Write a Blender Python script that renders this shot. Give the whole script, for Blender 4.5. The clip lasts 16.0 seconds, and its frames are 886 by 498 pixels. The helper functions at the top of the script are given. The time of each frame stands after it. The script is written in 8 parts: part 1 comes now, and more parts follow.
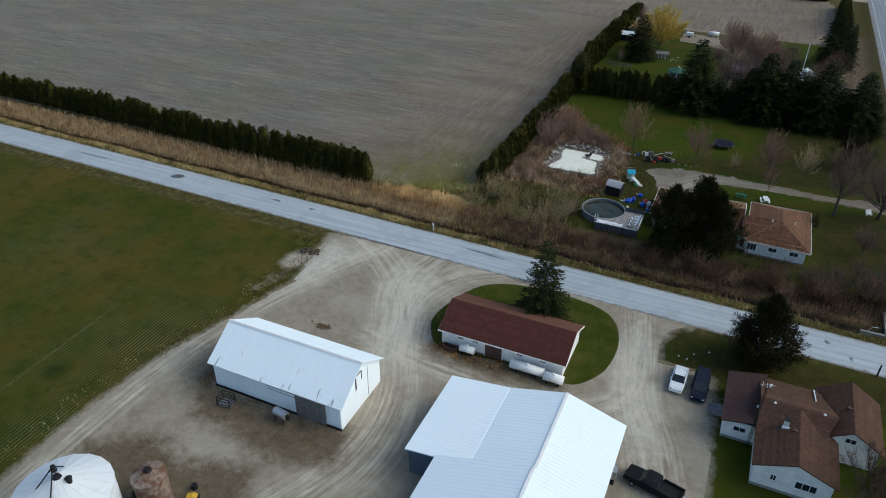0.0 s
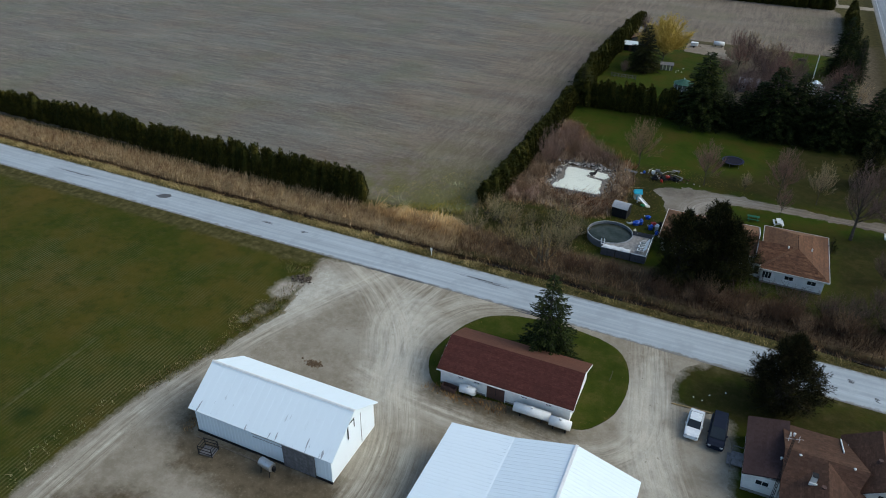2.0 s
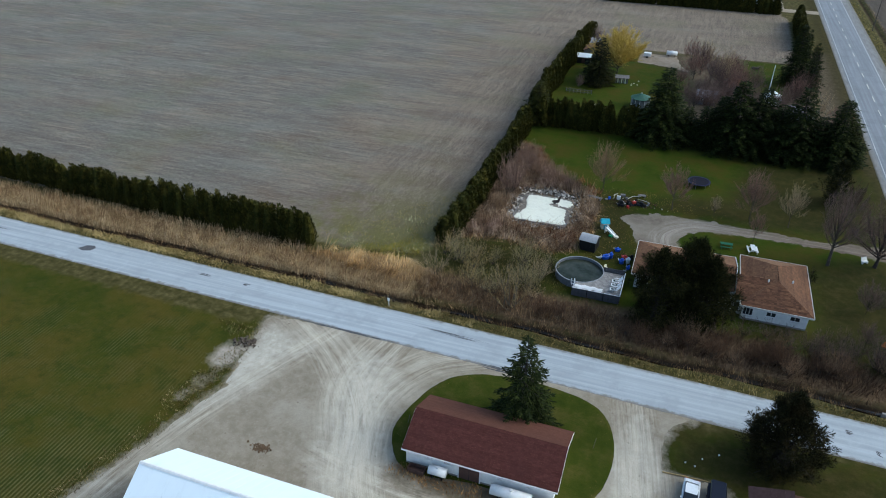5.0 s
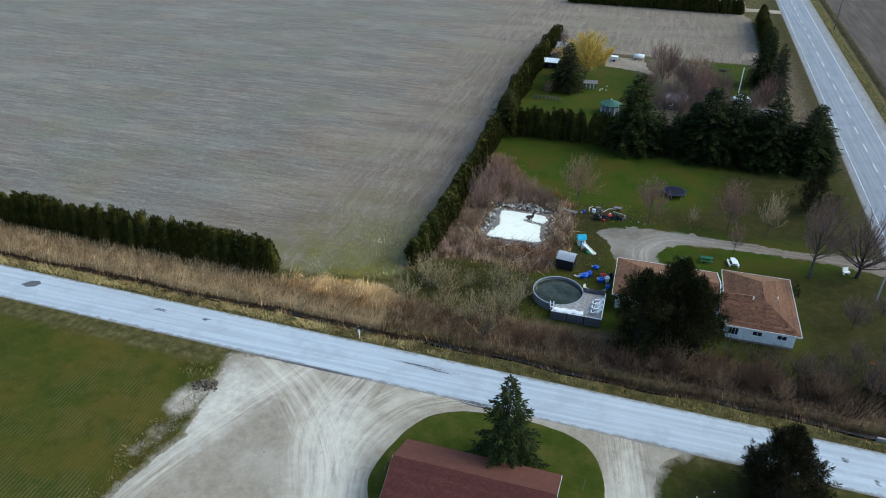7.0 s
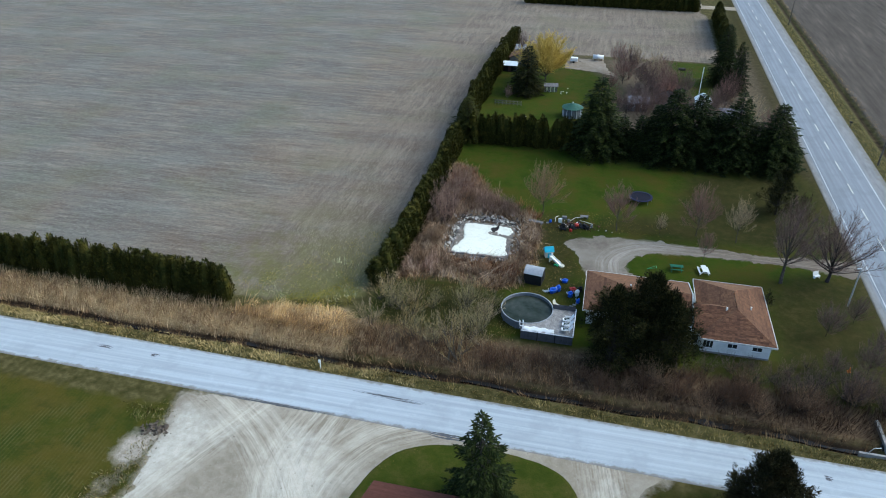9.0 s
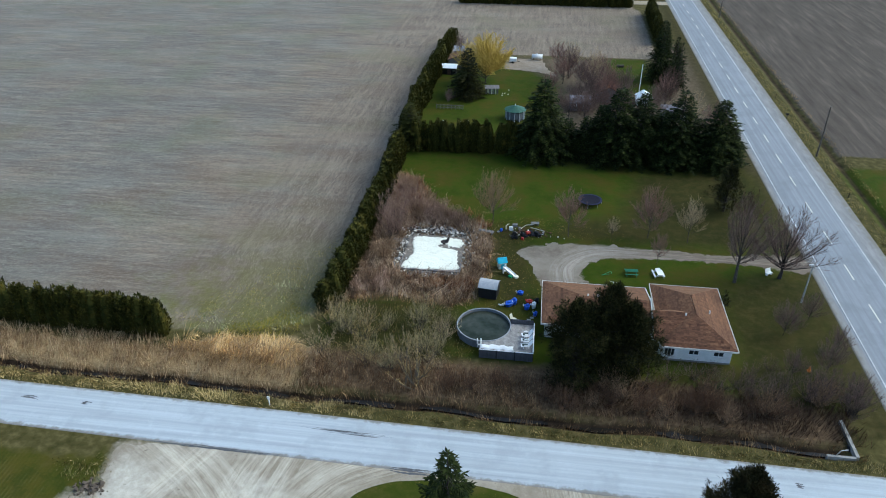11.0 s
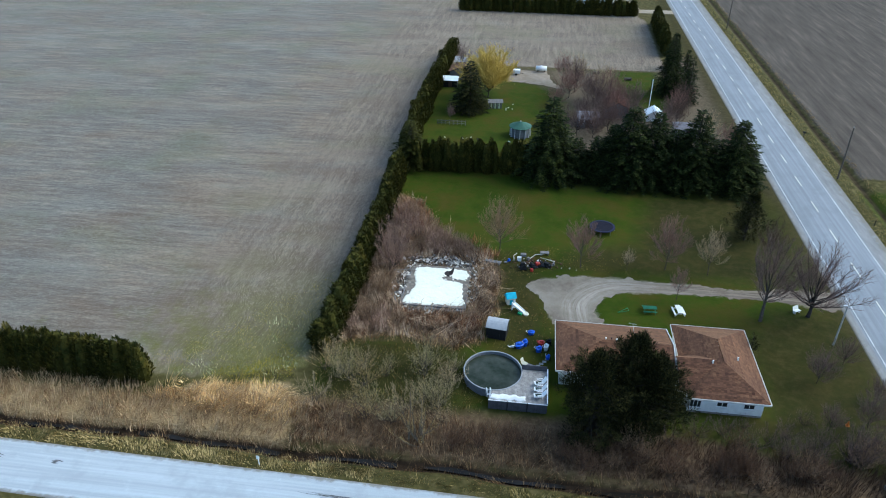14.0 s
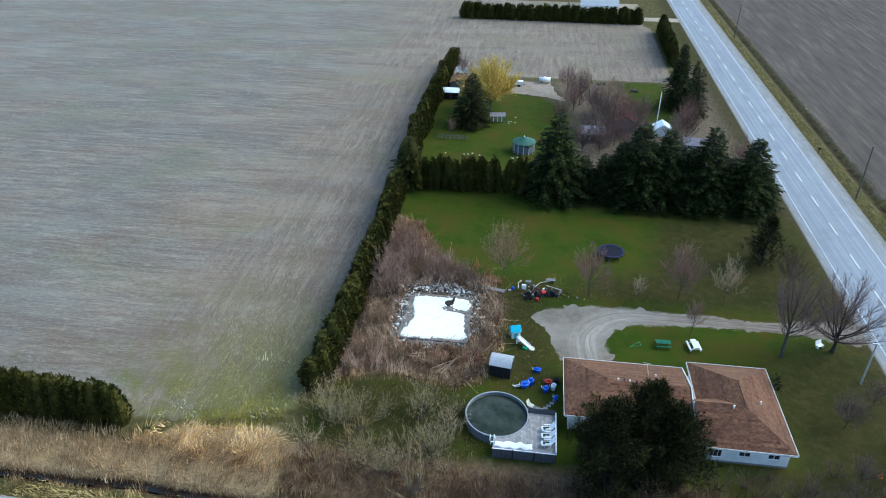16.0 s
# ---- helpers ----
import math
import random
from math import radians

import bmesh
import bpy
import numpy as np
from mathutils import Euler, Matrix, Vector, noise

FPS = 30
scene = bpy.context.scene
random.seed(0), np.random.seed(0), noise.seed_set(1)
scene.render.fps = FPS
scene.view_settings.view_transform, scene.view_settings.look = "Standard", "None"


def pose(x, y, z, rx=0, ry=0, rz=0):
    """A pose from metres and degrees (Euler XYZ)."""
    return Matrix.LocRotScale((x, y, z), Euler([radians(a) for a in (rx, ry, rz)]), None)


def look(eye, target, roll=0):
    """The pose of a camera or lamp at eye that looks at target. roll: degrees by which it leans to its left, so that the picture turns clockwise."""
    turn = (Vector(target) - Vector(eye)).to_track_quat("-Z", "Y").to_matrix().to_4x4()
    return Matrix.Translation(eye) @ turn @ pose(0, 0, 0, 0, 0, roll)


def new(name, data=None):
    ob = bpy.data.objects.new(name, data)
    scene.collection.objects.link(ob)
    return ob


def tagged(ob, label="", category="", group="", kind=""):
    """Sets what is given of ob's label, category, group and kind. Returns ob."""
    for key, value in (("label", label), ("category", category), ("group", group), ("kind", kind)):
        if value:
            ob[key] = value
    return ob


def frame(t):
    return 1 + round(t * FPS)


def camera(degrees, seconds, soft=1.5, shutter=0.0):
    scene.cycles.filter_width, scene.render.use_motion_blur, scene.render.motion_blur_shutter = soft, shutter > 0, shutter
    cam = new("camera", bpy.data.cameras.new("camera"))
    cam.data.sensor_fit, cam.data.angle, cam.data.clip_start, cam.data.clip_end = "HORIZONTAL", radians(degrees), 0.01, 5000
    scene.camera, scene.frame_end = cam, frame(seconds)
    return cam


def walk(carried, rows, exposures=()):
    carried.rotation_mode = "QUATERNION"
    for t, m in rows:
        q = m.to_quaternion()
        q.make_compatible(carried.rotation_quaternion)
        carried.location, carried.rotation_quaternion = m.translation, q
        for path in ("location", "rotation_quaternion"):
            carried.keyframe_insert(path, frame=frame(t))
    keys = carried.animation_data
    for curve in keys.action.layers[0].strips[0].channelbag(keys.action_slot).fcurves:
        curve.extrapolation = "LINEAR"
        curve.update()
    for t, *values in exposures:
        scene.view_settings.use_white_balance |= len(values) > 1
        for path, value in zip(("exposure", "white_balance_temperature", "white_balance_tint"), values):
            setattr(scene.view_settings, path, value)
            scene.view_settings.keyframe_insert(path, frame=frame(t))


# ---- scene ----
cam = camera(64.5, 16.0, soft=1.0)
PATH = [
    (0, (1.099, -0.857, 57.87), (0.407, 0.691, 56.809), 0.67),
    (0.5, (0.401, 0.531, 57.895), (-0.288, 2.08, 56.834), 0.71),
    (1, (-0.313, 1.998, 57.929), (-1.002, 3.549, 56.871), 0.72),
    (1.5, (-1.042, 3.542, 57.972), (-1.728, 5.094, 56.914), 0.84),
    (2, (-1.787, 5.154, 58.024), (-2.475, 6.708, 56.969), 0.85),
    (2.5, (-2.547, 6.821, 58.087), (-3.235, 8.374, 57.032), 0.85),
    (3, (-3.324, 8.522, 58.16), (-4.012, 10.077, 57.108), 0.87),
    (3.5, (-4.122, 10.232, 58.243), (-4.81, 11.787, 57.191), 0.92),
    (4, (-4.938, 11.923, 58.335), (-5.593, 13.496, 57.287), 1.01),
    (4.5, (-5.764, 13.574, 58.433), (-6.339, 15.178, 57.386), 0.72),
    (4.7, (-6.093, 14.22, 58.473), (-6.665, 15.826, 57.427), 0.61),
    (7, (-9.113, 20.989, 58.819), (-9.597, 22.624, 57.774), 0.43),
    (7.5, (-9.466, 22.33, 58.84), (-9.919, 23.973, 57.793), 0.32),
    (8, (-9.72, 23.638, 58.84), (-10.176, 25.281, 57.795), 0.21),
    (8.5, (-9.92, 24.915, 58.826), (-10.38, 26.557, 57.781), 0.15),
    (9, (-10.128, 26.158, 58.804), (-10.518, 27.818, 57.758), 0.05),
    (9.2, (-10.227, 26.645, 58.795), (-10.534, 28.322, 57.749), -0.17),
    (9.6, (-10.468, 27.603, 58.778), (-10.715, 29.289, 57.731), -0.21),
    (11.5, (-12.276, 32.107, 58.775), (-12.511, 33.793, 57.725), -0.26),
    (12, (-12.785, 33.387, 58.793), (-13.016, 35.074, 57.744), -0.17),
    (12.5, (-13.244, 34.746, 58.815), (-13.472, 36.433, 57.766), -0.09),
    (13, (-13.645, 36.187, 58.838), (-13.871, 37.876, 57.79), 0.03),
    (13.5, (-13.992, 37.708, 58.859), (-14.215, 39.396, 57.811), 0.13),
    (14, (-14.293, 39.297, 58.877), (-14.516, 40.987, 57.831), 0.2),
    (14.5, (-14.561, 40.94, 58.89), (-14.783, 42.63, 57.845), 0.23),
    (15, (-14.805, 42.628, 58.897), (-15.029, 44.321, 57.856), 0.21),
    (15.5, (-15.03, 44.353, 58.898), (-15.253, 46.047, 57.858), 0.27),
    (16, (-15.241, 46.112, 58.894), (-15.465, 47.806, 57.855), 0.26),
]
EXPOSURES = [(0.0, -0.16, 6050, 1), (4.0, 0.02, 5900, 0), (7.0, 0.5, 5650, -1), (9.0, 0.56, 5620, -1), (12.0, 0.55, 5720, -2), (14.0, 0.68, 5520, -2), (16.0, 0.86, 5350, -2)]
walk(cam, [(t, look(eye, target, roll)) for t, eye, target, roll in PATH], EXPOSURES)

# ---------------------------------------------------------------- world and light
world = bpy.data.worlds.new("overcast_sky")
scene.world = world
world.use_nodes = True
wn = world.node_tree.nodes
sky = wn.new("ShaderNodeTexSky")
sky.sky_type = "NISHITA"
sky.sun_disc = False
SUN_HEIGHT, SUN_WAY = radians(40), radians(72)
sky.sun_elevation, sky.sun_rotation = SUN_HEIGHT, SUN_WAY
sky.air_density, sky.dust_density, sky.ozone_density = 1.0, 2.5, 1.0
wn["Background"].inputs[1].default_value = 0.195
world.node_tree.links.new(sky.outputs[0], wn["Background"].inputs[0])
sun = new("sun", bpy.data.lights.new("sun", "SUN"))
sun.data.energy, sun.data.angle, sun.data.color = 1.45, radians(46), (1.0, 0.94, 0.84)
sun.matrix_world = look((0, 0, 200), (-math.sin(SUN_WAY) * math.cos(SUN_HEIGHT) * 100, -math.cos(SUN_WAY) * math.cos(SUN_HEIGHT) * 100, 200 - 100 * math.sin(SUN_HEIGHT)))


# ---------------------------------------------------------------- node helpers
class Nodes:
    """A small writer of node materials."""

    def __init__(self, name):
        self.mat = bpy.data.materials.new(name)
        self.mat.use_nodes = True
        self.tree = self.mat.node_tree
        self.bsdf = self.tree.nodes["Principled BSDF"]
        self.pos = self.tree.nodes.new("ShaderNodeNewGeometry").outputs["Position"]

    def node(self, kind, **kw):
        n = self.tree.nodes.new(kind)
        for k, v in kw.items():
            if k == "operation":
                n.operation = v
            elif k == "blend_type":
                n.blend_type = v
            elif k == "data_type":
                n.data_type = v
        return n

    def put(self, socket, v):
        if hasattr(v, "links"):
            self.tree.links.new(v, socket)
        elif isinstance(v, (tuple, list)) and len(v) == 3 and socket.type == "RGBA":
            socket.default_value = (*v, 1)
        else:
            socket.default_value = v

    def math(self, op, a, b=0.0, clamp=False):
        n = self.node("ShaderNodeMath", operation=op)
        n.use_clamp = clamp
        self.put(n.inputs[0], a), self.put(n.inputs[1], b)
        return n.outputs[0]

    def scaled(self, v, s):
        n = self.node("ShaderNodeVectorMath", operation="MULTIPLY")
        self.put(n.inputs[0], v)
        n.inputs[1].default_value = s if isinstance(s, tuple) else (s, s, s)
        return n.outputs[0]

    def noise(self, scale, vec=None, detail=4.0, rough=0.55, warp=0.0):
        n = self.node("ShaderNodeTexNoise")
        self.put(n.inputs["Vector"], self.scaled(vec or self.pos, scale))
        n.inputs["Scale"].default_value = 1.0
        n.inputs["Detail"].default_value, n.inputs["Roughness"].default_value = detail, rough
        n.inputs["Distortion"].default_value = warp
        return n.outputs[0]

    def range(self, v, a, b, lo=0.0, hi=1.0):
        n = self.node("ShaderNodeMapRange")
        self.put(n.inputs[0], v)
        for i, x in enumerate((a, b, lo, hi)):
            n.inputs[i + 1].default_value = x
        return n.outputs[0]

    def mix(self, f, a, b, kind="MIX"):
        n = self.node("ShaderNodeMix", data_type="RGBA", blend_type=kind)
        self.put(n.inputs[0], f), self.put(n.inputs[6], a), self.put(n.inputs[7], b)
        return n.outputs[2]

    def ramp(self, f, *stops):
        n = self.node("ShaderNodeValToRGB")
        self.put(n.inputs[0], f)
        e = n.color_ramp.elements
        for i, (p, c) in enumerate(stops):
            x = e[i] if i < 2 else e.new(p)
            x.position, x.color = p, (*c, 1)
        return n.outputs[0]

    def attr(self, name):
        n = self.node("ShaderNodeAttribute")
        n.attribute_name = name
        return n.outputs["Fac"]

    def xyz(self):
        n = self.node("ShaderNodeSeparateXYZ")
        self.put(n.inputs[0], self.pos)
        return n.outputs

    def random(self):
        return self.node("ShaderNodeObjectInfo").outputs["Random"]

    def island(self):
        return self.node("ShaderNodeNewGeometry").outputs["Random Per Island"]

    def done(self, color, rough=0.8, metal=0.0, bump=None, strength=0.3, dist=0.05):
        self.put(self.bsdf.inputs["Base Color"], color)
        self.put(self.bsdf.inputs["Roughness"], rough)
        self.put(self.bsdf.inputs["Metallic"], metal)
        if not hasattr(rough, "links") and rough >= 0.75:
            self.bsdf.inputs["Specular IOR Level"].default_value = 0.05
        if bump is not None:
            n = self.node("ShaderNodeBump")
            n.inputs["Strength"].default_value, n.inputs["Distance"].default_value = strength, dist
            self.put(n.inputs["Height"], bump)
            self.put(self.bsdf.inputs["Normal"], n.outputs[0])
        return self.mat


def plain(name, color, rough=0.6, metal=0.0, vary=0.25, scale=2.0, rand=0.0, fine=14.0):
    """A surface of one colour with soiling at two scales."""
    m = Nodes(name)
    dark = tuple(c * (1 - vary) for c in color)
    c = m.mix(m.range(m.noise(scale, detail=5), 0.35, 0.65), dark, color)
    c = m.mix(m.range(m.noise(fine, detail=3), 0.3, 0.8, 0.0, vary), c, tuple(x * 0.6 for x in color))
    if rand:
        c = m.mix(m.math("MULTIPLY", m.random(), rand), c, tuple(x * 0.45 for x in color))
    m.bsdf.inputs["Specular IOR Level"].default_value = 0.5 if rough < 0.45 else 0.12
    return m.done(c, m.range(m.noise(scale * 3), 0.3, 0.7, rough - 0.08, min(1, rough + 0.1)), metal, m.noise(fine * 2), 0.15, 0.01)


def foliage(name, dark, light, warm=None, rough=0.75):
    m = Nodes(name)
    c = m.ramp(m.island(), (0.3, dark), (0.62, tuple(0.45 * x for x in light)), (0.85, light))
    if warm:
        c = m.mix(m.range(m.noise(0.7), 0.52, 0.72), c, warm)
    c = m.mix(m.math("MULTIPLY", m.random(), 0.45), c, dark)
    c = m.mix(1.0, c, (1.04, 1.0, 0.8), "MULTIPLY")
    m.bsdf.inputs["Specular IOR Level"].default_value = 0.03
    return m.done(c, rough)


# ---------------------------------------------------------------- geometry helpers
class G:
    """Vertices and faces of one mesh."""

    def __init__(self):
        self.v, self.f = [], []

    def face(self, *pts):
        n = len(self.v)
        self.v += [tuple(p) for p in pts]
        self.f.append(tuple(range(n, n + len(pts))))
        return self

    def solid(self, low, high):
        """A closed body between two rings of points."""
        n, k = len(self.v), len(low)
        self.v += [tuple(p) for p in low] + [tuple(p) for p in high]
        self.f.append(tuple(n + k - 1 - i for i in range(k)))
        self.f.append(tuple(n + k + i for i in range(k)))
        for i in range(k):
            j = (i + 1) % k
            self.f.append((n + i, n + j, n + k + j, n + k + i))
        return self

    def box(self, x0, x1, y0, y1, z0, z1):
        r = [(x0, y0), (x1, y0), (x1, y1), (x0, y1)]
        return self.solid([(*p, z0) for p in r], [(*p, z1) for p in r])

    def slab(self, pts, t):
        """A sheet of thickness t under the outline pts."""
        return self.solid([(x, y, z - t) for x, y, z in pts], pts)

    def cyl(self, x, y, z0, z1, r0, r1=None, k=16):
        r1 = r0 if r1 is None else r1
        a = [math.tau * i / k for i in range(k)]
        return self.solid([(x + r0 * math.cos(i), y + r0 * math.sin(i), z0) for i in a], [(x + r1 * math.cos(i), y + r1 * math.sin(i), z1) for i in a])

    def tube(self, pts, radii, k=5):
        """A round bar through the points."""
        rings = []
        for i, p in enumerate(pts):
            p = Vector(p)
            d = (Vector(pts[min(i + 1, len(pts) - 1)]) - Vector(pts[max(i - 1, 0)])).normalized()
            a = d.cross(Vector((0.3, 0.2, 1)) if abs(d.z) < 0.9 else Vector((1, 0, 0))).normalized()
            b = d.cross(a)
            n = len(self.v)
            r = float(radii[i] if isinstance(radii, (list, tuple)) else radii)
            self.v += [tuple(p + r * (math.cos(math.tau * j / k) * a + math.sin(math.tau * j / k) * b)) for j in range(k)]
            rings.append(n)
        for m, n in zip(rings, rings[1:]):
            self.f += [(m + j, m + (j + 1) % k, n + (j + 1) % k, n + j) for j in range(k)]
        self.f.append(tuple(rings[0] + k - 1 - j for j in range(k)))
        self.f.append(tuple(rings[-1] + j for j in range(k)))
        return self

    def bar(self, a, b, r=0.05, k=6):
        return self.tube([a, b], r, k)

    def mesh(self, name, smooth=False):
        me = bpy.data.meshes.new(name)
        me.from_pydata(self.v, [], self.f)
        if smooth:
            me.polygons.foreach_set("use_smooth", [True] * len(me.polygons))
        me.update()
        return me


def part(name, g, material, parent=None, label="", smooth=False, at=None):
    me = g.mesh(name, smooth) if isinstance(g, G) else g
    if material is not None and not me.materials:
        me.materials.append(material)
    ob = new(name, me)
    if material is not None and me.materials[0] != material:
        ob.material_slots[0].link = "OBJECT"
        ob.material_slots[0].material = material
    if parent is not None:
        ob.parent = parent
    if at is not None:
        ob.matrix_basis = at if isinstance(at, Matrix) else Matrix.Translation(at)
    return tagged(ob, label)


def thing(name, label, category, at=(0, 0, 0), turn=0.0, group="", kind=""):
    ob = new(name)
    ob.empty_display_size = 0.3
    ob.matrix_basis = pose(*at, 0, 0, turn)
    return tagged(ob, label, category, group, kind)


# ---------------------------------------------------------------- materials
def ground_material():
    m = Nodes("fields_and_lawns")
    X, Y, Z = m.xyz()
    fine, mid, wide = m.noise(6.0, detail=5, rough=0.7), m.noise(0.9, detail=5), m.noise(0.12, detail=5)
    edge = m.math("MULTIPLY", m.math("SUBTRACT", m.noise(0.55, detail=6, rough=0.7), 0.5), 5.0)

    def inside(name, soft=0.5, ragged=1.0, shift=0.0):
        d = m.math("ADD", m.attr(name), m.math("MULTIPLY", edge, ragged))
        return m.range(m.math("ADD", d, shift), -soft, soft)

    # rough verge grass
    c = m.ramp(mid, (0.3, (0.04, 0.04, 0.014)), (0.5, (0.07, 0.066, 0.025)), (0.7, (0.12, 0.105, 0.048)))
    # stubble field: streaks along the drilling direction, across it on the headland
    along = m.noise((0.09, 0.8, 0.5), detail=7, rough=0.75, warp=0.4)
    across = m.noise((0.8, 0.07, 0.5), detail=7, rough=0.75, warp=0.4)
    head = m.range(m.math("ADD", X, m.math("MULTIPLY", wide, 22.0)), -58.0, -42.0)
    streak = m.mix(head, along, across)
    wander = m.math("MULTIPLY", m.noise(0.06, detail=3), 9.0)
    bent = m.node("ShaderNodeCombineXYZ")
    m.put(bent.inputs[0], m.math("ADD", X, wander)), m.put(bent.inputs[1], m.math("ADD", Y, m.math("MULTIPLY", wander, 0.25)))
    thin = m.mix(head, m.noise((0.22, 1.7, 1.0), bent.outputs[0], detail=6, rough=0.8), m.noise((1.7, 0.22, 1.0), bent.outputs[0], detail=6, rough=0.8))
    soil = m.ramp(streak, (0.32, (0.085, 0.071, 0.06)), (0.5, (0.16, 0.141, 0.121)), (0.68, (0.26, 0.238, 0.208)))
    faint = m.range(m.noise(0.035, detail=4), 0.35, 0.65, 0.4, 0.85)
    soil = m.mix(m.math("MULTIPLY", faint, m.range(thin, 0.52, 0.38)), soil, (0.07, 0.059, 0.051))
    soil = m.mix(m.range(m.noise(2.3, detail=6, rough=0.8), 0.5, 0.72, 0.0, 0.55), soil, (0.29, 0.275, 0.25))
    soil = m.mix(m.range(m.noise(1.1, detail=6, rough=0.75), 0.56, 0.34, 0.0, 0.4), soil, (0.105, 0.088, 0.074))
    soil = m.mix(m.range(m.noise((0.03, 0.06, 0.5), detail=5, rough=0.6), 0.5, 0.68, 0.0, 0.55), soil, (0.14, 0.115, 0.095))
    soil = m.mix(m.range(m.noise((0.022, 0.08, 0.5), detail=6, rough=0.7), 0.48, 0.68, 0.0, 0.4), soil, (0.245, 0.235, 0.21))
    soil = m.mix(m.range(m.noise((0.045, 0.16, 0.5), m.scaled(m.pos, (1.0, 1.0, 3.0)), detail=6, rough=0.7), 0.5, 0.34, 0.0, 0.35), soil, (0.115, 0.098, 0.082))
    soil = m.mix(m.range(m.noise(0.05, detail=6, rough=0.6), 0.5, 0.66, 0.0, 0.4), soil, (0.125, 0.132, 0.075))
    weedy = m.math("MULTIPLY", m.range(Y, 130.0, 104.0), m.range(m.math("ADD", m.noise(0.22, detail=6, rough=0.7), m.range(X, -72.0, -46.0, -0.2, 0.16)), 0.38, 0.62))
    soil = m.mix(weedy, soil, m.ramp(fine, (0.3, (0.062, 0.072, 0.018)), (0.7, (0.15, 0.155, 0.05))))
    fleck = m.mix(head, m.noise((0.9, 5.0, 2.0), bent.outputs[0], detail=5, rough=0.85), m.noise((5.0, 0.9, 2.0), bent.outputs[0], detail=5, rough=0.85))
    soil = m.mix(m.range(fleck, 0.5, 0.36, 0.0, 0.55), soil, (0.09, 0.078, 0.07))
    soil = m.mix(m.range(fleck, 0.52, 0.66, 0.0, 0.5), soil, (0.33, 0.315, 0.29))
    tint = m.math("ADD", m.noise((0.05, 0.09, 0.5), detail=6, rough=0.7), m.range(X, -90.0, -46.0, -0.07, 0.22))
    soil = m.mix(1.0, soil, m.ramp(tint, (0.36, (0.96, 1.05, 1.11)), (0.5, (1.03, 1.06, 1.06)), (0.66, (1.1, 1.05, 0.98))), "MULTIPLY")
    stubble = inside("plough", 0.4, 0.5)
    m.put(m.bsdf.inputs["Sheen Weight"], m.math("MULTIPLY", stubble, 0.05))
    m.bsdf.inputs["Sheen Roughness"].default_value = 0.5
    m.bsdf.inputs["Sheen Tint"].default_value = (0.95, 0.98, 1.0, 1)
    c = m.mix(stubble, c, soil)
    # east field, darker and bare
    bare = m.ramp(m.noise((0.5, 0.045, 0.5), detail=7, rough=0.7), (0.3, (0.06, 0.053, 0.047)), (0.55, (0.095, 0.086, 0.077)), (0.75, (0.16, 0.143, 0.124)))
    c = m.mix(inside("east", 0.4, 0.5), c, bare)
    # young wheat in rows
    rows = m.math("SINE", m.math("MULTIPLY", m.math("ADD", X, m.math("MULTIPLY", Y, 0.02)), 13.5))
    green = m.ramp(m.noise(0.075, detail=6, rough=0.68), (0.3, (0.03, 0.045, 0.006)), (0.44, (0.05, 0.058, 0.009)), (0.58, (0.074, 0.066, 0.013)), (0.74, (0.1, 0.075, 0.02)))
    tram = m.range(m.math("ABSOLUTE", m.math("ADD", X, m.math("ADD", 69.3, m.math("MULTIPLY", Y, 0.033)))), 0.12, 0.3, 0.5, 0.0)
    tram = m.math("MULTIPLY", tram, m.range(m.math("ABSOLUTE", m.math("SUBTRACT", Y, 41.0)), 12.0, 7.0))
    green = m.mix(m.math("MULTIPLY", tram, m.range(mid, 0.35, 0.6)), green, (0.16, 0.15, 0.09))
    ranks = m.range(m.math("ADD", m.noise(0.07, detail=6, rough=0.7), m.range(Y, 78.0, 48.0, -0.04, 0.06)), 0.49, 0.66, 0.03, 0.7)
    green = m.mix(m.math("MULTIPLY", m.range(rows, 0.0, 0.9), ranks), green, (0.125, 0.13, 0.068))
    green = m.mix(m.math("MULTIPLY", m.range(rows, 0.0, -0.9), ranks), green, (0.022, 0.038, 0.008))
    green = m.mix(m.range(fine, 0.5, 0.8, 0.0, 0.5), green, (0.018, 0.026, 0.006))
    green = m.mix(m.range(m.noise(0.5, detail=6, rough=0.75), 0.5, 0.72, 0.0, 0.5), green, (0.086, 0.076, 0.026))
    green = m.mix(m.range(m.noise(0.11, detail=6, rough=0.6), 0.52, 0.68, 0.0, 0.4), green, (0.09, 0.07, 0.015))
    green = m.mix(m.range(m.noise(0.33, detail=6, rough=0.7), 0.5, 0.36, 0.0, 0.5), green, (0.022, 0.038, 0.007))
    c = m.mix(inside("wheat", 0.5, 0.6), c, green)
    spot = m.node("ShaderNodeVectorMath", operation="DISTANCE")
    m.put(spot.inputs[0], m.pos)
    spot.inputs[1].default_value = (-67.6, 38.4, 0)
    c = m.mix(m.range(m.math("ADD", spot.outputs["Value"], m.math("MULTIPLY", mid, 2.0)), 1.4, 3.4, 0.75, 0.0), c, (0.014, 0.03, 0.008))
    # mown lawn
    lawn = m.ramp(m.noise(0.16, detail=6, rough=0.65), (0.3, (0.026, 0.048, 0.004)), (0.47, (0.041, 0.064, 0.006)), (0.6, (0.058, 0.06, 0.009)), (0.76, (0.08, 0.064, 0.017)))
    lawn = m.mix(m.range(m.noise(9.0, detail=5, rough=0.7), 0.45, 0.8, 0.0, 0.6), lawn, (0.012, 0.02, 0.004))
    lawn = m.mix(m.range(m.noise(0.8, detail=6, rough=0.75), 0.5, 0.72, 0.0, 0.55), lawn, (0.058, 0.052, 0.014))
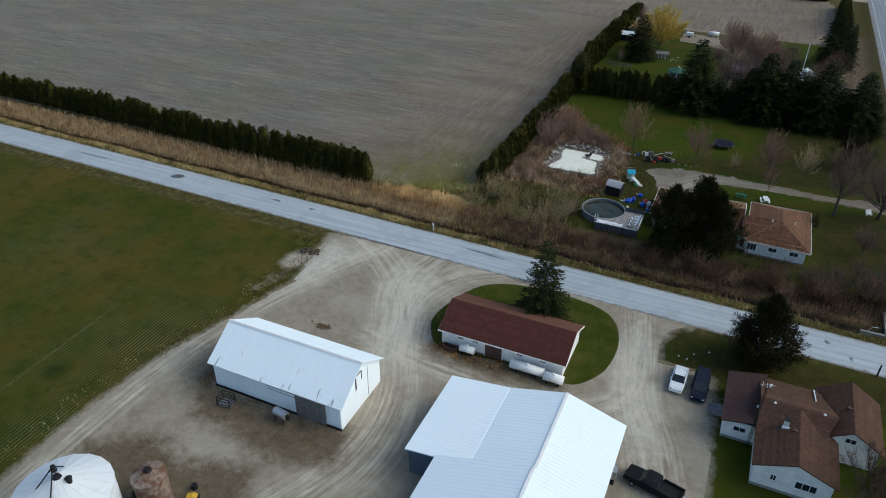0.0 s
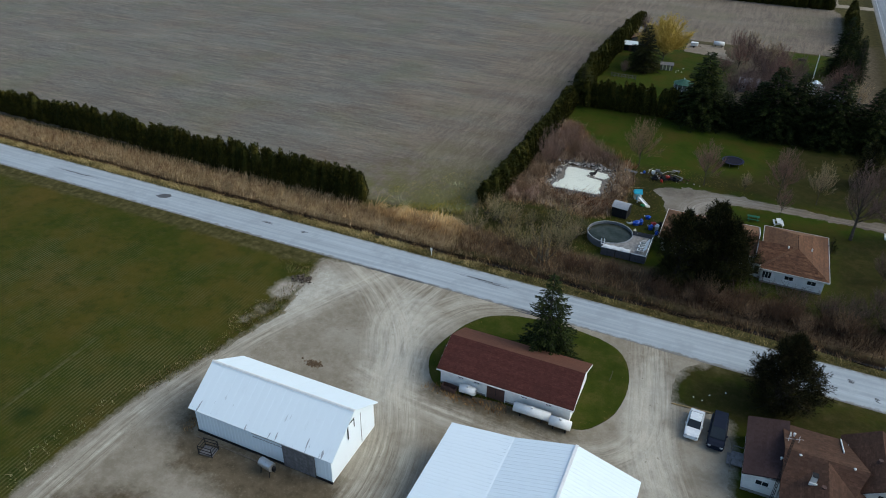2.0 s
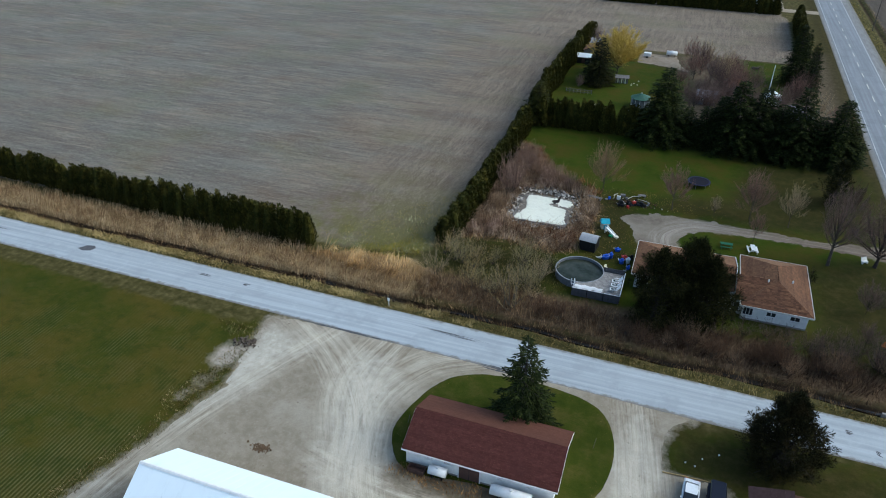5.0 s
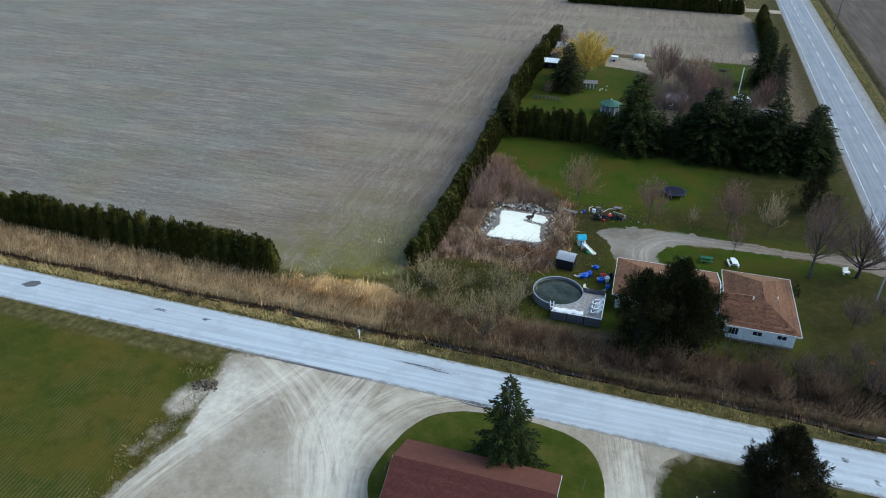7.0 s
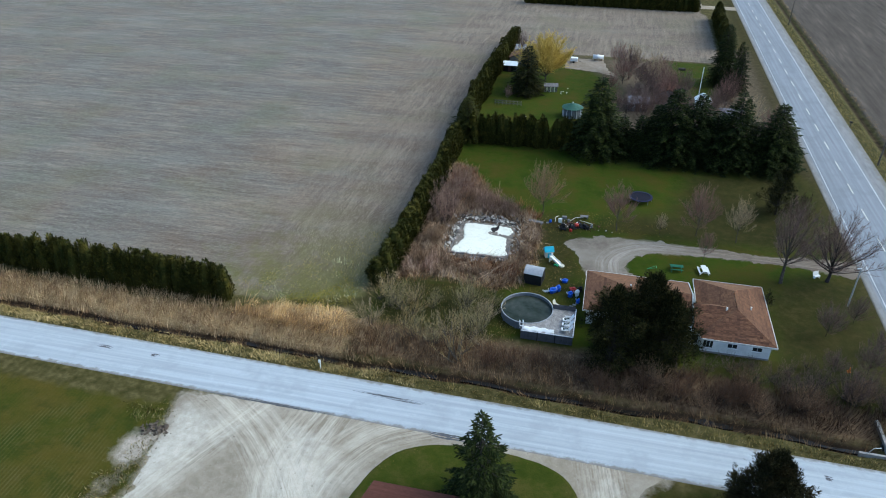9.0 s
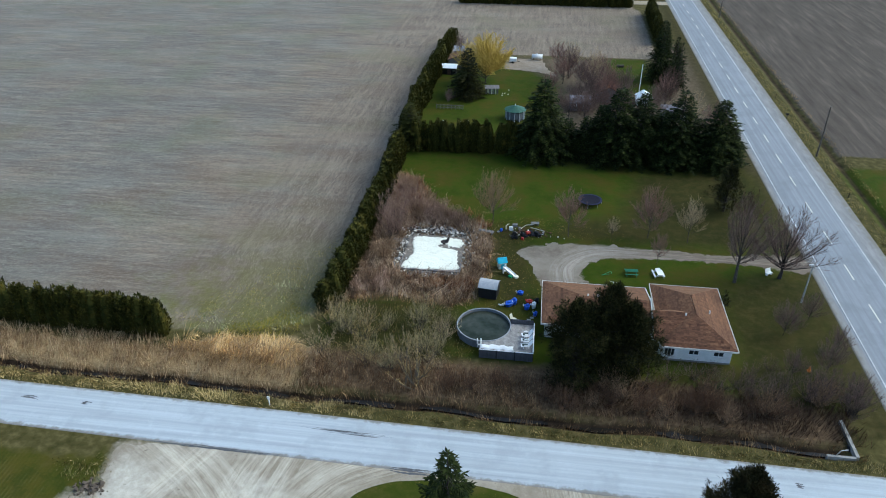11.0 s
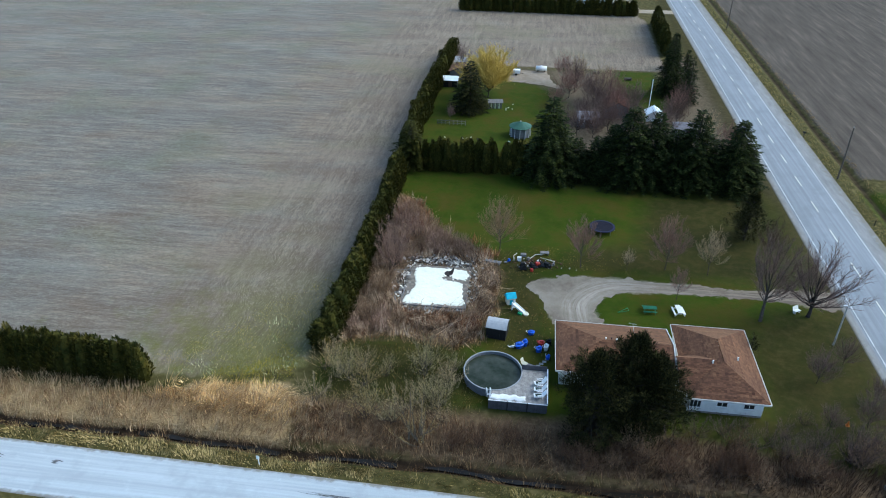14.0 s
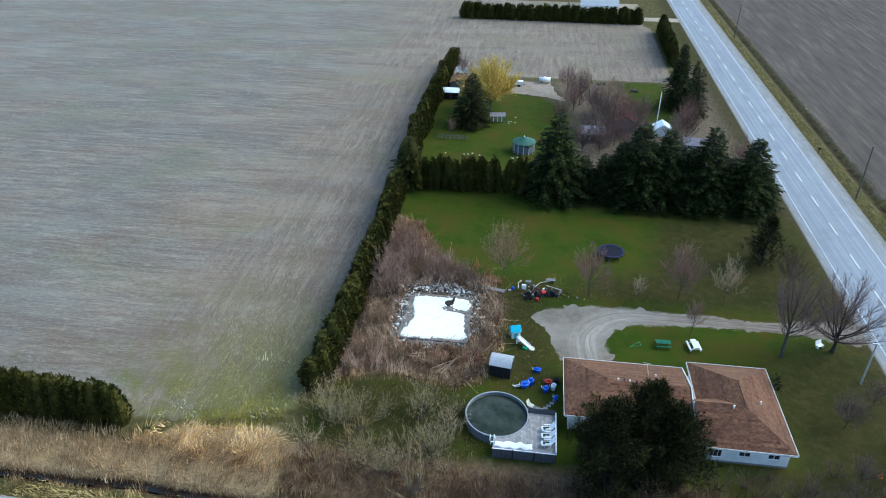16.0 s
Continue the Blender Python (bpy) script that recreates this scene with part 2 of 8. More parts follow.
    c = m.mix(inside("lawn", 0.7, 0.5), c, lawn)
    dirt = m.ramp(m.noise(1.4, detail=6, rough=0.75), (0.3, (0.07, 0.056, 0.042)), (0.5, (0.12, 0.098, 0.076)), (0.72, (0.19, 0.165, 0.14)))
    c = m.mix(m.math("MULTIPLY", inside("bare", 2.0, 1.0), 0.9), c, dirt)
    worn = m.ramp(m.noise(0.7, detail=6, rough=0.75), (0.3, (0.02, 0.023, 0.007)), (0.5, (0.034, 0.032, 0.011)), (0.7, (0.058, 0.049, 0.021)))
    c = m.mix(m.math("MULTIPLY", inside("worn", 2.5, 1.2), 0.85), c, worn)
    # leaf litter and dead stems under the brush
    litter = m.ramp(m.noise(1.6, detail=7, rough=0.75), (0.28, (0.045, 0.031, 0.02)), (0.5, (0.105, 0.075, 0.047)), (0.72, (0.21, 0.158, 0.104)))
    c = m.mix(inside("brush", 0.9, 0.9), c, litter)
    # flattened straw
    straw = m.ramp(m.noise((2.2, 5.5, 2.0), detail=6, rough=0.7), (0.3, (0.14, 0.1, 0.055)), (0.52, (0.3, 0.23, 0.13)), (0.75, (0.48, 0.39, 0.25)))
    c = m.mix(inside("straw", 0.6, 0.8), c, straw)
    # mud of the ditch
    mud = m.ramp(mid, (0.3, (0.018, 0.013, 0.009)), (0.7, (0.055, 0.04, 0.028)))
    c = m.mix(m.range(m.math("ADD", Z, m.math("MULTIPLY", mid, 0.25)), -0.22, -0.5), c, mud)
    # gravel and dust spread over the margins
    grit = m.ramp(fine, (0.3, (0.3, 0.28, 0.25)), (0.7, (0.54, 0.51, 0.47)))
    c = m.mix(m.math("MULTIPLY", inside("gravel", 0.8, 0.6), m.range(m.noise(1.2, detail=6, rough=0.75), 0.3, 0.6, 0.45, 1.0)), c, grit)
    c = m.mix(1.0, c, (0.92, 0.85, 0.77), "MULTIPLY")
    h = m.math("ADD", m.math("MULTIPLY", fine, 0.5), mid)
    m.bsdf.inputs["Specular IOR Level"].default_value = 0.03
    return m.done(c, 0.96, 0, h, 0.55, 0.12)


def gravel_material(name, routes, tone=1.0, tint=(0.97, 0.925, 0.85)):
    m = Nodes(name)
    t = lambda *c: tuple(x * tone * k for x, k in zip(c, tint))
    wide, mid, fine = m.noise(0.1, detail=6, rough=0.6), m.noise(0.8, detail=6, rough=0.7), m.noise(11.0, detail=4, rough=0.8)
    c = m.ramp(wide, (0.32, t(0.175, 0.145, 0.112)), (0.5, t(0.235, 0.203, 0.163)), (0.68, t(0.31, 0.277, 0.235)))
    c = m.mix(m.range(mid, 0.4, 0.75, 0.0, 0.38), c, t(0.38, 0.345, 0.295))
    c = m.mix(m.range(m.noise(0.23, detail=6, rough=0.65), 0.56, 0.72, 0.0, 0.35), c, t(0.13, 0.108, 0.078))
    if routes > 2:
        wet = m.math("ADD", m.attr("stain"), m.math("MULTIPLY", m.math("SUBTRACT", m.noise(0.5, detail=6, rough=0.7), 0.5), 6.0))
        pale = m.math("ADD", m.attr("pale"), m.math("MULTIPLY", m.math("SUBTRACT", m.noise(0.45, detail=6, rough=0.75), 0.5), 7.0))
        c = m.mix(m.range(pale, -2.0, 2.0, 0.0, 0.75), c, m.ramp(mid, (0.3, t(0.4, 0.37, 0.33)), (0.7, t(0.62, 0.59, 0.54))))
    for i in range(routes):
        u, s, w = m.attr(f"u{i}"), m.attr(f"s{i}"), m.attr(f"w{i}")
        n = m.node("ShaderNodeCombineXYZ")
        m.put(n.inputs[0], m.math("ADD", u, m.math("MULTIPLY", mid, 0.25))), m.put(n.inputs[1], m.math("MULTIPLY", s, 0.07)), m.put(n.inputs[2], 7.3 * i)
        streak = m.noise((1.9, 1.0, 1.0), n.outputs[0], detail=6, rough=0.75)
        soft = m.math("MULTIPLY", w, m.range(m.noise(0.35, detail=5), 0.3, 0.6, 0.35, 1.0))
        c = m.mix(m.math("MULTIPLY", soft, m.range(streak, 0.42, 0.66)), c, t(0.52, 0.475, 0.41))
        c = m.mix(m.math("MULTIPLY", soft, m.range(streak, 0.46, 0.3, 0.0, 0.45)), c, t(0.19, 0.16, 0.125))
        rut = m.noise((4.6, 1.6, 1.0), n.outputs[0], detail=4, rough=0.6)
        c = m.mix(m.math("MULTIPLY", soft, m.range(rut, 0.6, 0.72, 0.0, 0.32)), c, t(0.6, 0.56, 0.5))
        c = m.mix(m.math("MULTIPLY", soft, m.range(rut, 0.42, 0.32, 0.0, 0.28)), c, t(0.17, 0.145, 0.115))
    if routes == 1:
        older = m.math("ADD", m.xyz()[0], m.math("MULTIPLY", m.math("SUBTRACT", wide, 0.5), 24.0))
        c = m.mix(m.range(older, 0.0, 13.0), c, m.mix(1.0, c, (0.72, 0.67, 0.65), "MULTIPLY"))
    if routes > 2:
        c = m.mix(m.range(wet, -2.2, 0.3, 0.0, 0.92), c, m.ramp(mid, (0.3, (0.06, 0.045, 0.025)), (0.7, (0.14, 0.108, 0.068))))
    c = m.mix(m.range(fine, 0.45, 0.75, 0.0, 0.42), c, t(0.13, 0.108, 0.08))
    c = m.mix(m.range(m.noise(1.7, detail=2, rough=0.5), 0.7, 0.76, 0.0, 0.6), c, t(0.1, 0.085, 0.065))
    c = m.mix(m.range(m.noise(3.2, detail=5, rough=0.8), 0.58, 0.78, 0.0, 0.28), c, t(0.5, 0.45, 0.38))
    return m.done(c, 0.95, 0, m.math("ADD", fine, mid), 0.4, 0.05)


def road_material(name, along, tone, shoulder=0.0):
    """Worn chip-seal; along: the axis of travel."""
    m = Nodes(name)
    X, Y, Z = m.xyz()
    a = (0.03, 1.6, 1) if along == "x" else (1.6, 0.03, 1)
    b = (0.1, 5.0, 1) if along == "x" else (5.0, 0.1, 1)
    streak, thin, fine = m.noise(a, detail=6, rough=0.6), m.noise(b, detail=5, rough=0.7), m.noise(16.0, detail=3, rough=0.8)
    c = m.ramp(streak, (0.3, tuple(0.76 * x for x in tone)), (0.5, tuple(0.93 * x for x in tone)), (0.7, tuple(1.1 * x for x in tone)))
    c = m.mix(m.range(thin, 0.55, 0.72, 0.0, 0.22), c, tuple(0.62 * x for x in tone))
    c = m.mix(m.range(m.noise(0.6, detail=6, rough=0.7), 0.56, 0.75, 0.0, 0.5), c, tuple(1.2 * x for x in tone))
    c = m.mix(m.range(m.noise(0.22, detail=6, rough=0.7), 0.5, 0.36, 0.0, 0.5), c, tuple(0.72 * x for x in tone))
    c = m.mix(m.range(fine, 0.4, 0.8, 0.0, 0.35), c, tuple(0.55 * x for x in tone))
    rim = m.math("ADD", m.attr("rim"), m.math("MULTIPLY", m.math("SUBTRACT", m.noise(0.8, detail=6, rough=0.7), 0.5), 1.6))
    if shoulder:
        grit = m.ramp(m.noise((1.2, 0.2, 1.0), detail=6, rough=0.75), (0.3, (0.16, 0.16, 0.16)), (0.7, (0.27, 0.268, 0.265)))
        c = m.mix(m.range(m.attr("rim"), shoulder + 0.12, shoulder - 0.12), c, grit)
    c = m.mix(m.range(rim, 0.38, 0.05, 0.0, 0.8), c, (0.17, 0.155, 0.13))
    return m.done(c, 0.85, 0, m.math("ADD", fine, thin), 0.25, 0.02)


GROUND = ground_material()
ROAD = road_material("worn_pale_chip_seal", "x", (0.395, 0.43, 0.458))
HIGHWAY = road_material("worn_grey_asphalt", "y", (0.245, 0.262, 0.285), 1.0)


# ---------------------------------------------------------------- plan of the ground
def sd(poly, P):
    """Distance of the points P into the polygon: positive inside."""
    poly = np.array(poly, float)
    best, odd = np.full(len(P), 1e9), np.zeros(len(P), bool)
    for a, b in zip(poly, np.roll(poly, -1, 0)):
        e, w = b - a, P - a
        q = w - np.clip((w @ e) / (e @ e), 0, 1)[:, None] * e
        best = np.minimum(best, (q * q).sum(1))
        up = (a[1] <= P[:, 1]) != (b[1] <= P[:, 1])
        with np.errstate(divide="ignore", invalid="ignore"):
            odd ^= up & (P[:, 0] < e[0] * (P[:, 1] - a[1]) / e[1] + a[0])
    return np.sqrt(best) * np.where(odd, 1, -1)


def smooth_line(pts, n=12):
    """A rounded line through the points (Catmull-Rom)."""
    p = np.array([pts[0], *pts, pts[-1]], float)
    out = []
    for a, b, c, d in zip(p, p[1:], p[2:], p[3:]):
        for t in np.linspace(0, 1, n, endpoint=False):
            out.append(0.5 * (2 * b + (c - a) * t + (2 * a - 5 * b + 4 * c - d) * t * t + (3 * b - a - 3 * c + d) * t ** 3))
    return np.array([*out, p[-1]])


def closed_line(pts, n=8):
    p = np.array(pts, float)
    k, out = len(p), []
    for i in range(k):
        a, b, c, d = p[i - 1], p[i], p[(i + 1) % k], p[(i + 2) % k]
        for t in np.linspace(0, 1, n, endpoint=False):
            out.append(0.5 * (2 * b + (c - a) * t + (2 * a - 5 * b + 4 * c - d) * t * t + (3 * b - a - 3 * c + d) * t ** 3))
    return np.array(out)


def road_y(x):
    return 83.45 - 0.0165 * x


def ditch_y(x):
    return road_y(x) + 6.55 + 0.25 * np.sin(x * 0.21) + 0.15 * np.sin(x * 0.55)


def highway_x(y):
    return 36.55 + 0.0112 * (y - 134)


PLOUGH = [(-1500, 101.5), (-60, 100.2), (-52, 100.5), (-40.3, 104), (-40.3, 233.5), (21, 234.2), (22, 292), (20, 296), (20, 330), (-60, 330), (-60, 2500), (-1500, 2500)]
EAST = [(49.4, 171), (50.6, 260), (52.8, 400), (75, 2500), (1500, 2500), (1500, 172)]
WHEAT = [(-55.6, 79.8), (-54.2, 75), (-52.6, 66), (-55.2, 56), (-58.2, 46), (-59.3, 34), (-59, 24), (-60, -20), (-64, -1500), (-1500, -1500), (-1500, 103), (-98, 78.6), (-57, 77.8)]
LAWN = [(-38.8, 99), (-17, 99.5), (8, 98), (26, 95), (29.5, 112), (30.2, 160), (28, 243), (25, 233), (-38.8, 232), (-38.8, 134)]
EASTLAWN = [(46.6, 60), (46.8, 165), (140, 168), (140, 60)]
HOUSELAWN = [(-0.9, 77.9), (-2.0, 74), (-1.4, 71.2), (5.0, 70.9), (5.7, 66), (6.1, 58), (6.8, 48), (8.5, 20), (9, -60), (60, -60), (30, 79), (6, 79.2)]
BRUSH = [(-39, 92), (-10, 91), (24, 90), (26, 95), (8, 97.5), (-8, 99), (-20, 98.5), (-38, 99.5)]
THICKET = [(-37.5, 109.5), (-30, 111.5), (-22, 110), (-18.5, 112.5), (-17, 120), (-17, 129), (-20, 134), (-27, 138), (-33, 150), (-37.5, 152)]
STRAW = [(-200, 93.5), (-39, 90.6), (-38, 97.6), (-41, 100.5), (-52, 99.4), (-57, 96.6), (-200, 100)]
YARD = [(-55, 80.4), (-54.2, 75), (-52.6, 66), (-55.2, 56), (-58.0, 46), (-59.1, 34), (-58.8, 24), (-59.5, -60), (9, -60), (8.4, 20), (6.7, 48), (6.0, 58), (5.6, 66), (4.9, 70.8), (-1.5, 71.1), (-2.1, 74), (-1.2, 78), (2, 80.6), (-14, 80.9), (-17, 80.9), (-26, 81), (-40, 81.4)]
ISLAND = closed_line([(-30.4, 66), (-30.0, 71.5), (-27.5, 76.8), (-23, 79.2), (-15.5, 79.7), (-9.5, 78), (-7, 73.5), (-7, 67.5), (-9.4, 62.9), (-13, 62.2), (-20, 62.6), (-27, 61.9)])
DRIVE = closed_line([(-13.0, 126.4), (-10.4, 121.6), (-9.2, 117.2), (-3.2, 117.2), (-2.9, 122.6), (0.2, 125.5), (10.4, 126.6), (21.6, 126.6), (30.6, 125.4), (31, 130.0), (22.3, 129.3), (16, 129.0), (11, 129.6), (5, 129.4), (-0.7, 129.8), (-8, 129.1)], 6)
GARDEN = [(-21.5, 220.5), (-14.6, 219), (-9.6, 217), (-6.2, 215), (-9.6, 222), (-11, 230.6), (-21.5, 230)]
WEEDY_EDGE = [(-57.6, 61.6), (-55.4, 61.6), (-53.4, 68.4), (-54.4, 69.2), (-57.0, 66.6)]
DUST = [(-57.4, 69.6), (-56.8, 73.2), (-54.4, 74.6), (-53.4, 71.4), (-54.8, 68.6)]
BARE_YARD = [(-9, 172), (29, 167), (30, 204), (17.5, 203), (4.6, 205), (6.8, 232), (-21, 232), (-19.5, 222), (-14, 220), (-7.5, 212), (-5.5, 200)]
BARE_ROADSIDE = [(20, 200), (30.5, 160), (31, 250), (26, 250), (18.5, 232)]
WORN_BRUSH = [(-37.5, 98), (-21, 98.6), (-20.5, 103), (-21.5, 109.5), (-37, 110.5)]
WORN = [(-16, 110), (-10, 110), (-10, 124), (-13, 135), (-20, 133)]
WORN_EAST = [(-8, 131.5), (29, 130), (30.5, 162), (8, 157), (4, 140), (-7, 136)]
# worn farmhouse lawn, with lens falloff also put into its dark colour
DIM_WORN_FARM = [(-2, 70), (6, 70), (30, 71), (30, 79), (-1, 79)]
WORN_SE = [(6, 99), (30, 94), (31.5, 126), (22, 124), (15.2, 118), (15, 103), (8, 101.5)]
# darker brownish strip along the foot of the spruces
FOOT_STRIP = [(-8, 160.2), (28, 158.5), (29, 163), (-8, 163)]


def lines(a, b, step):
    return list(np.arange(a, b, step))


def ground_sheet():
    far = [-2600, -1500, -900, -500, -320]
    xs = far + lines(-240, 44, 1.25) + lines(44, 56, 0.5) + lines(56, 110, 1.5) + [110, 150, 220, 340, 600, 1000, 1700, 2600]
    ys = [-2600, -1500, -800, -400, -200, -110] + lines(-60, 84, 1.25) + lines(84, 96, 0.4) + lines(96, 175, 1.0) + lines(175, 345, 2.0) + [345, 400, 520, 750, 1200, 1900, 2600]
    gx, gy = np.meshgrid(xs, ys)
    P = np.stack([gx.ravel(), gy.ravel()], 1)
    cut = np.clip(1 - np.abs(P[:, 1] - ditch_y(P[:, 0])) / 1.45, 0, 1)
    run = np.clip((24.5 - P[:, 0]) / 1.5, 0, 1) * np.clip((P[:, 0] + 235) / 30, 0, 1)
    z = -0.95 * (cut * cut * (3 - 2 * cut)) * run
    cut = np.clip(1 - np.abs(P[:, 0] - highway_x(P[:, 1]) - 11.3) / 1.7, 0, 1)
    z = z - 0.6 * (cut * cut * (3 - 2 * cut)) * np.clip((P[:, 1] - 96) / 8, 0, 1)
    w = len(xs)
    idx = np.arange(len(P)).reshape(len(ys), w)
    F = np.stack([idx[:-1, :-1], idx[:-1, 1:], idx[1:, 1:], idx[1:, :-1]], -1).reshape(-1, 4)
    me = bpy.data.meshes.new("ground")
    me.from_pydata(np.column_stack([P, z]).tolist(), [], F.tolist())
    zones = {
        "plough": sd(PLOUGH, P),
        "east": sd(EAST, P),
        "wheat": sd(WHEAT, P),
        "lawn": np.maximum.reduce([sd(LAWN, P), sd(HOUSELAWN, P), sd(EASTLAWN, P)]),
        "brush": np.maximum(sd(BRUSH, P), sd(THICKET, P)),
        "straw": sd(STRAW, P),
        "gravel": np.maximum.reduce([sd(YARD, P), sd(DRIVE, P) - 0.7, sd(DUST, P), sd(WEEDY_EDGE, P) - 1.0]),
        "worn": np.maximum.reduce([sd(WORN, P), sd(WORN_BRUSH, P) + 1.0, sd(WORN_EAST, P), sd(FOOT_STRIP, P), sd(DIM_WORN_FARM, P), sd(WORN_SE, P), 2.2 - np.abs(P[:, 0] - highway_x(P[:, 1]) + 7.0) - 9 * (P[:, 1] < 92), sd(GARDEN, P)]),
        "bare": np.maximum(sd(BARE_YARD, P), sd(BARE_ROADSIDE, P)),
    }
    for name, d in zones.items():
        me.attributes.new(name, "FLOAT", "POINT").data.foreach_set("value", np.clip(d, -30, 30).astype(np.float32))
    me.materials.append(GROUND)
    me.update()
    tagged(new("ground", me), "flat farmland with stubble field, young wheat, lawns and ditch", "ground", kind="structure")


def ROUTE(P, line, width):
    """Sideways offset, distance along and weight of the points beside a line of travel."""
    L = smooth_line(line)
    seg = L[1:] - L[:-1]
    run = np.concatenate([[0], np.cumsum(np.hypot(*seg.T))])
    best, u, s = np.full(len(P), 1e9), np.zeros(len(P)), np.zeros(len(P))
    for i, (a, e) in enumerate(zip(L, seg)):
        k = e @ e
        if k < 1e-9:
            continue
        t = np.clip(((P - a) @ e) / k, 0, 1)
        q = P - a - t[:, None] * e
        d = (q * q).sum(1)
        near = d < best
        best = np.where(near, d, best)
        u = np.where(near, (q[:, 1] * e[0] - q[:, 0] * e[1]) / math.sqrt(k), u)
        s = np.where(near, run[i] + t * math.sqrt(k), s)
    return u, s, np.clip(1.6 - np.sqrt(best) / width * 1.6, 0, 1)


def sheet(name, outline, step, material, label, category, routes=(), z=0.035, sink=-0.06, stains=(), rough=0.45):
    """A thin layer on the ground that runs out at an uneven outline."""
    o = np.array(outline)
    lo, hi = o.min(0) - 1, o.max(0) + 1
    xs, ys = np.arange(lo[0], hi[0] + step, step), np.arange(lo[1], hi[1] + step, step)
    gx, gy = np.meshgrid(xs, ys)
    P = np.stack([gx.ravel(), gy.ravel()], 1)
    d = sd(outline, P)
    ragged = np.array([noise.noise((x * 0.45, y * 0.45, 3.0)) + 0.5 * noise.noise((x * 1.3, y * 1.3, 9.0)) for x, y in P]) * rough
    h = sink + (z - sink) * np.clip((d + ragged + 0.25) / 0.5, 0, 1)
    idx = np.arange(len(P)).reshape(len(ys), len(xs))
    F = np.stack([idx[:-1, :-1], idx[:-1, 1:], idx[1:, 1:], idx[1:, :-1]], -1).reshape(-1, 4)
    F = F[(d[F] > -0.9).any(1)]
    used = np.unique(F)
    back = np.zeros(len(P), int)
    back[used] = np.arange(len(used))
    me = bpy.data.meshes.new(name)
    me.from_pydata(np.column_stack([P, h])[used].tolist(), [], back[F].tolist())
    for i, (line, width) in enumerate(routes):
        for key, val in zip("usw", ROUTE(P[used], line, width)):
            me.attributes.new(f"{key}{i}", "FLOAT", "POINT").data.foreach_set("value", val.astype(np.float32))
    if stains:
        s = np.maximum.reduce([sd(p, P[used]) for p in stains])
        q = np.maximum.reduce([sd(p, P[used]) for p in PALE])
        me.attributes.new("pale", "FLOAT", "POINT").data.foreach_set("value", np.clip(q, -20, 20).astype(np.float32))
        me.attributes.new("stain", "FLOAT", "POINT").data.foreach_set("value", np.clip(s, -20, 20).astype(np.float32))
    me.materials.append(material)
    me.polygons.foreach_set("use_smooth", [True] * len(me.polygons))
    me.update()
    return tagged(new(name, me), label, category, kind="structure")


def ribbon(name, centre, half, span, along, material, label, category, z=0.05, step=4.0, cross=9, skew=1.0):
    """A cambered strip of paving with sloped shoulders."""
    ts = np.arange(span[0], span[1] + step, step)
    offs = [-half - 0.25, *np.linspace(-half, half, cross), half + 0.25]
    v, rim = [], []
    for t in ts:
        for o in offs:
            h = z + 0.08 * (1 - (o / half) ** 2) if abs(o) <= half else -0.06
            v.append((t, centre(t) + o, h) if along == "x" else (centre(t) + o, t, h))
            rim.append(half + o if o < 0 else (half - o) * skew)
    k = len(offs)
    f = [(i * k + j, (i + 1) * k + j, (i + 1) * k + j + 1, i * k + j + 1) for i in range(len(ts) - 1) for j in range(k - 1)]
    me = bpy.data.meshes.new(name)
    me.from_pydata(v, [], f)
    me.attributes.new("rim", "FLOAT", "POINT").data.foreach_set("value", np.array(rim, np.float32))
    me.materials.append(material)
    me.update()
    return tagged(new(name, me), label, category, kind="structure")


ground_sheet()
PALE = [
    [(-40, 77), (-36, 77), (-33.5, 71), (-32, 63), (-31, 57), (-34, 56), (-37, 64), (-39, 70)],
    [(-53, 78), (-47, 76), (-51, 66), (-55, 60), (-55, 68)],
    [(-4.5, 78), (-2.5, 66), (1, 56), (-1, 54), (-5, 62), (-5.8, 70)],
]
STAINS = [
    [(-49.6, 43.8), (-30.6, 44.2), (-30, 40.6), (-36, 38.8), (-43, 40.2), (-47, 40.4), (-51.2, 45), (-51, 53.5), (-48.4, 53.5)],
    [(-53, 24), (-38.5, 24), (-34, 29), (-37, 35.5), (-44, 33), (-49, 35), (-54, 31)],
    [(-27.6, 62.6), (-12, 62.6), (-12, 60.8), (-20, 60.2), (-28, 61.2)],
]
ROUTES = [
    ([(-44, 82), (-48, 73), (-53, 60), (-56, 46), (-56.5, 30), (-57, 5)], 2.4),
    ([(-37, 82), (-38, 72), (-33.5, 62), (-28.5, 52), (-27.5, 42), (-31, 32), (-38, 16)], 5.0),
    ([(-36, 60), (-29, 58.6), (-18, 58.2), (-8, 58.4), (-3.6, 64), (-4.2, 72), (-6, 82)], 3.2),
    ([(-4, 72), (-2.5, 63), (0.5, 55), (2.5, 46), (4, 30), (4, 0)], 4.0),
    ([(-24, 82.5), (-30.5, 78.5), (-34, 71), (-33, 63), (-29.5, 56)], 3.6),
    ([(-52, 82), (-43, 76), (-36, 68), (-33, 60)], 4.0),
]
sheet("gravel_yard", YARD, 0.8, gravel_material("rutted_farm_gravel", len(ROUTES), 1.1, (0.96, 0.955, 0.9)), "pale tan gravel farmyard with curved tyre tracks", "gravel yard", ROUTES, stains=STAINS)
DRIVE_ROUTES = [([(-6, 117), (-6, 123), (-1, 127.6), (10, 128.2), (31, 128)], 2.4)]
sheet("gravel_driveway", DRIVE, 0.35, gravel_material("grey_driveway_gravel", 1, 0.76, (0.98, 0.97, 0.96)), "grey gravel driveway curving to the bungalow", "driveway", DRIVE_ROUTES, rough=0.95)
mm = Nodes("island_grass")
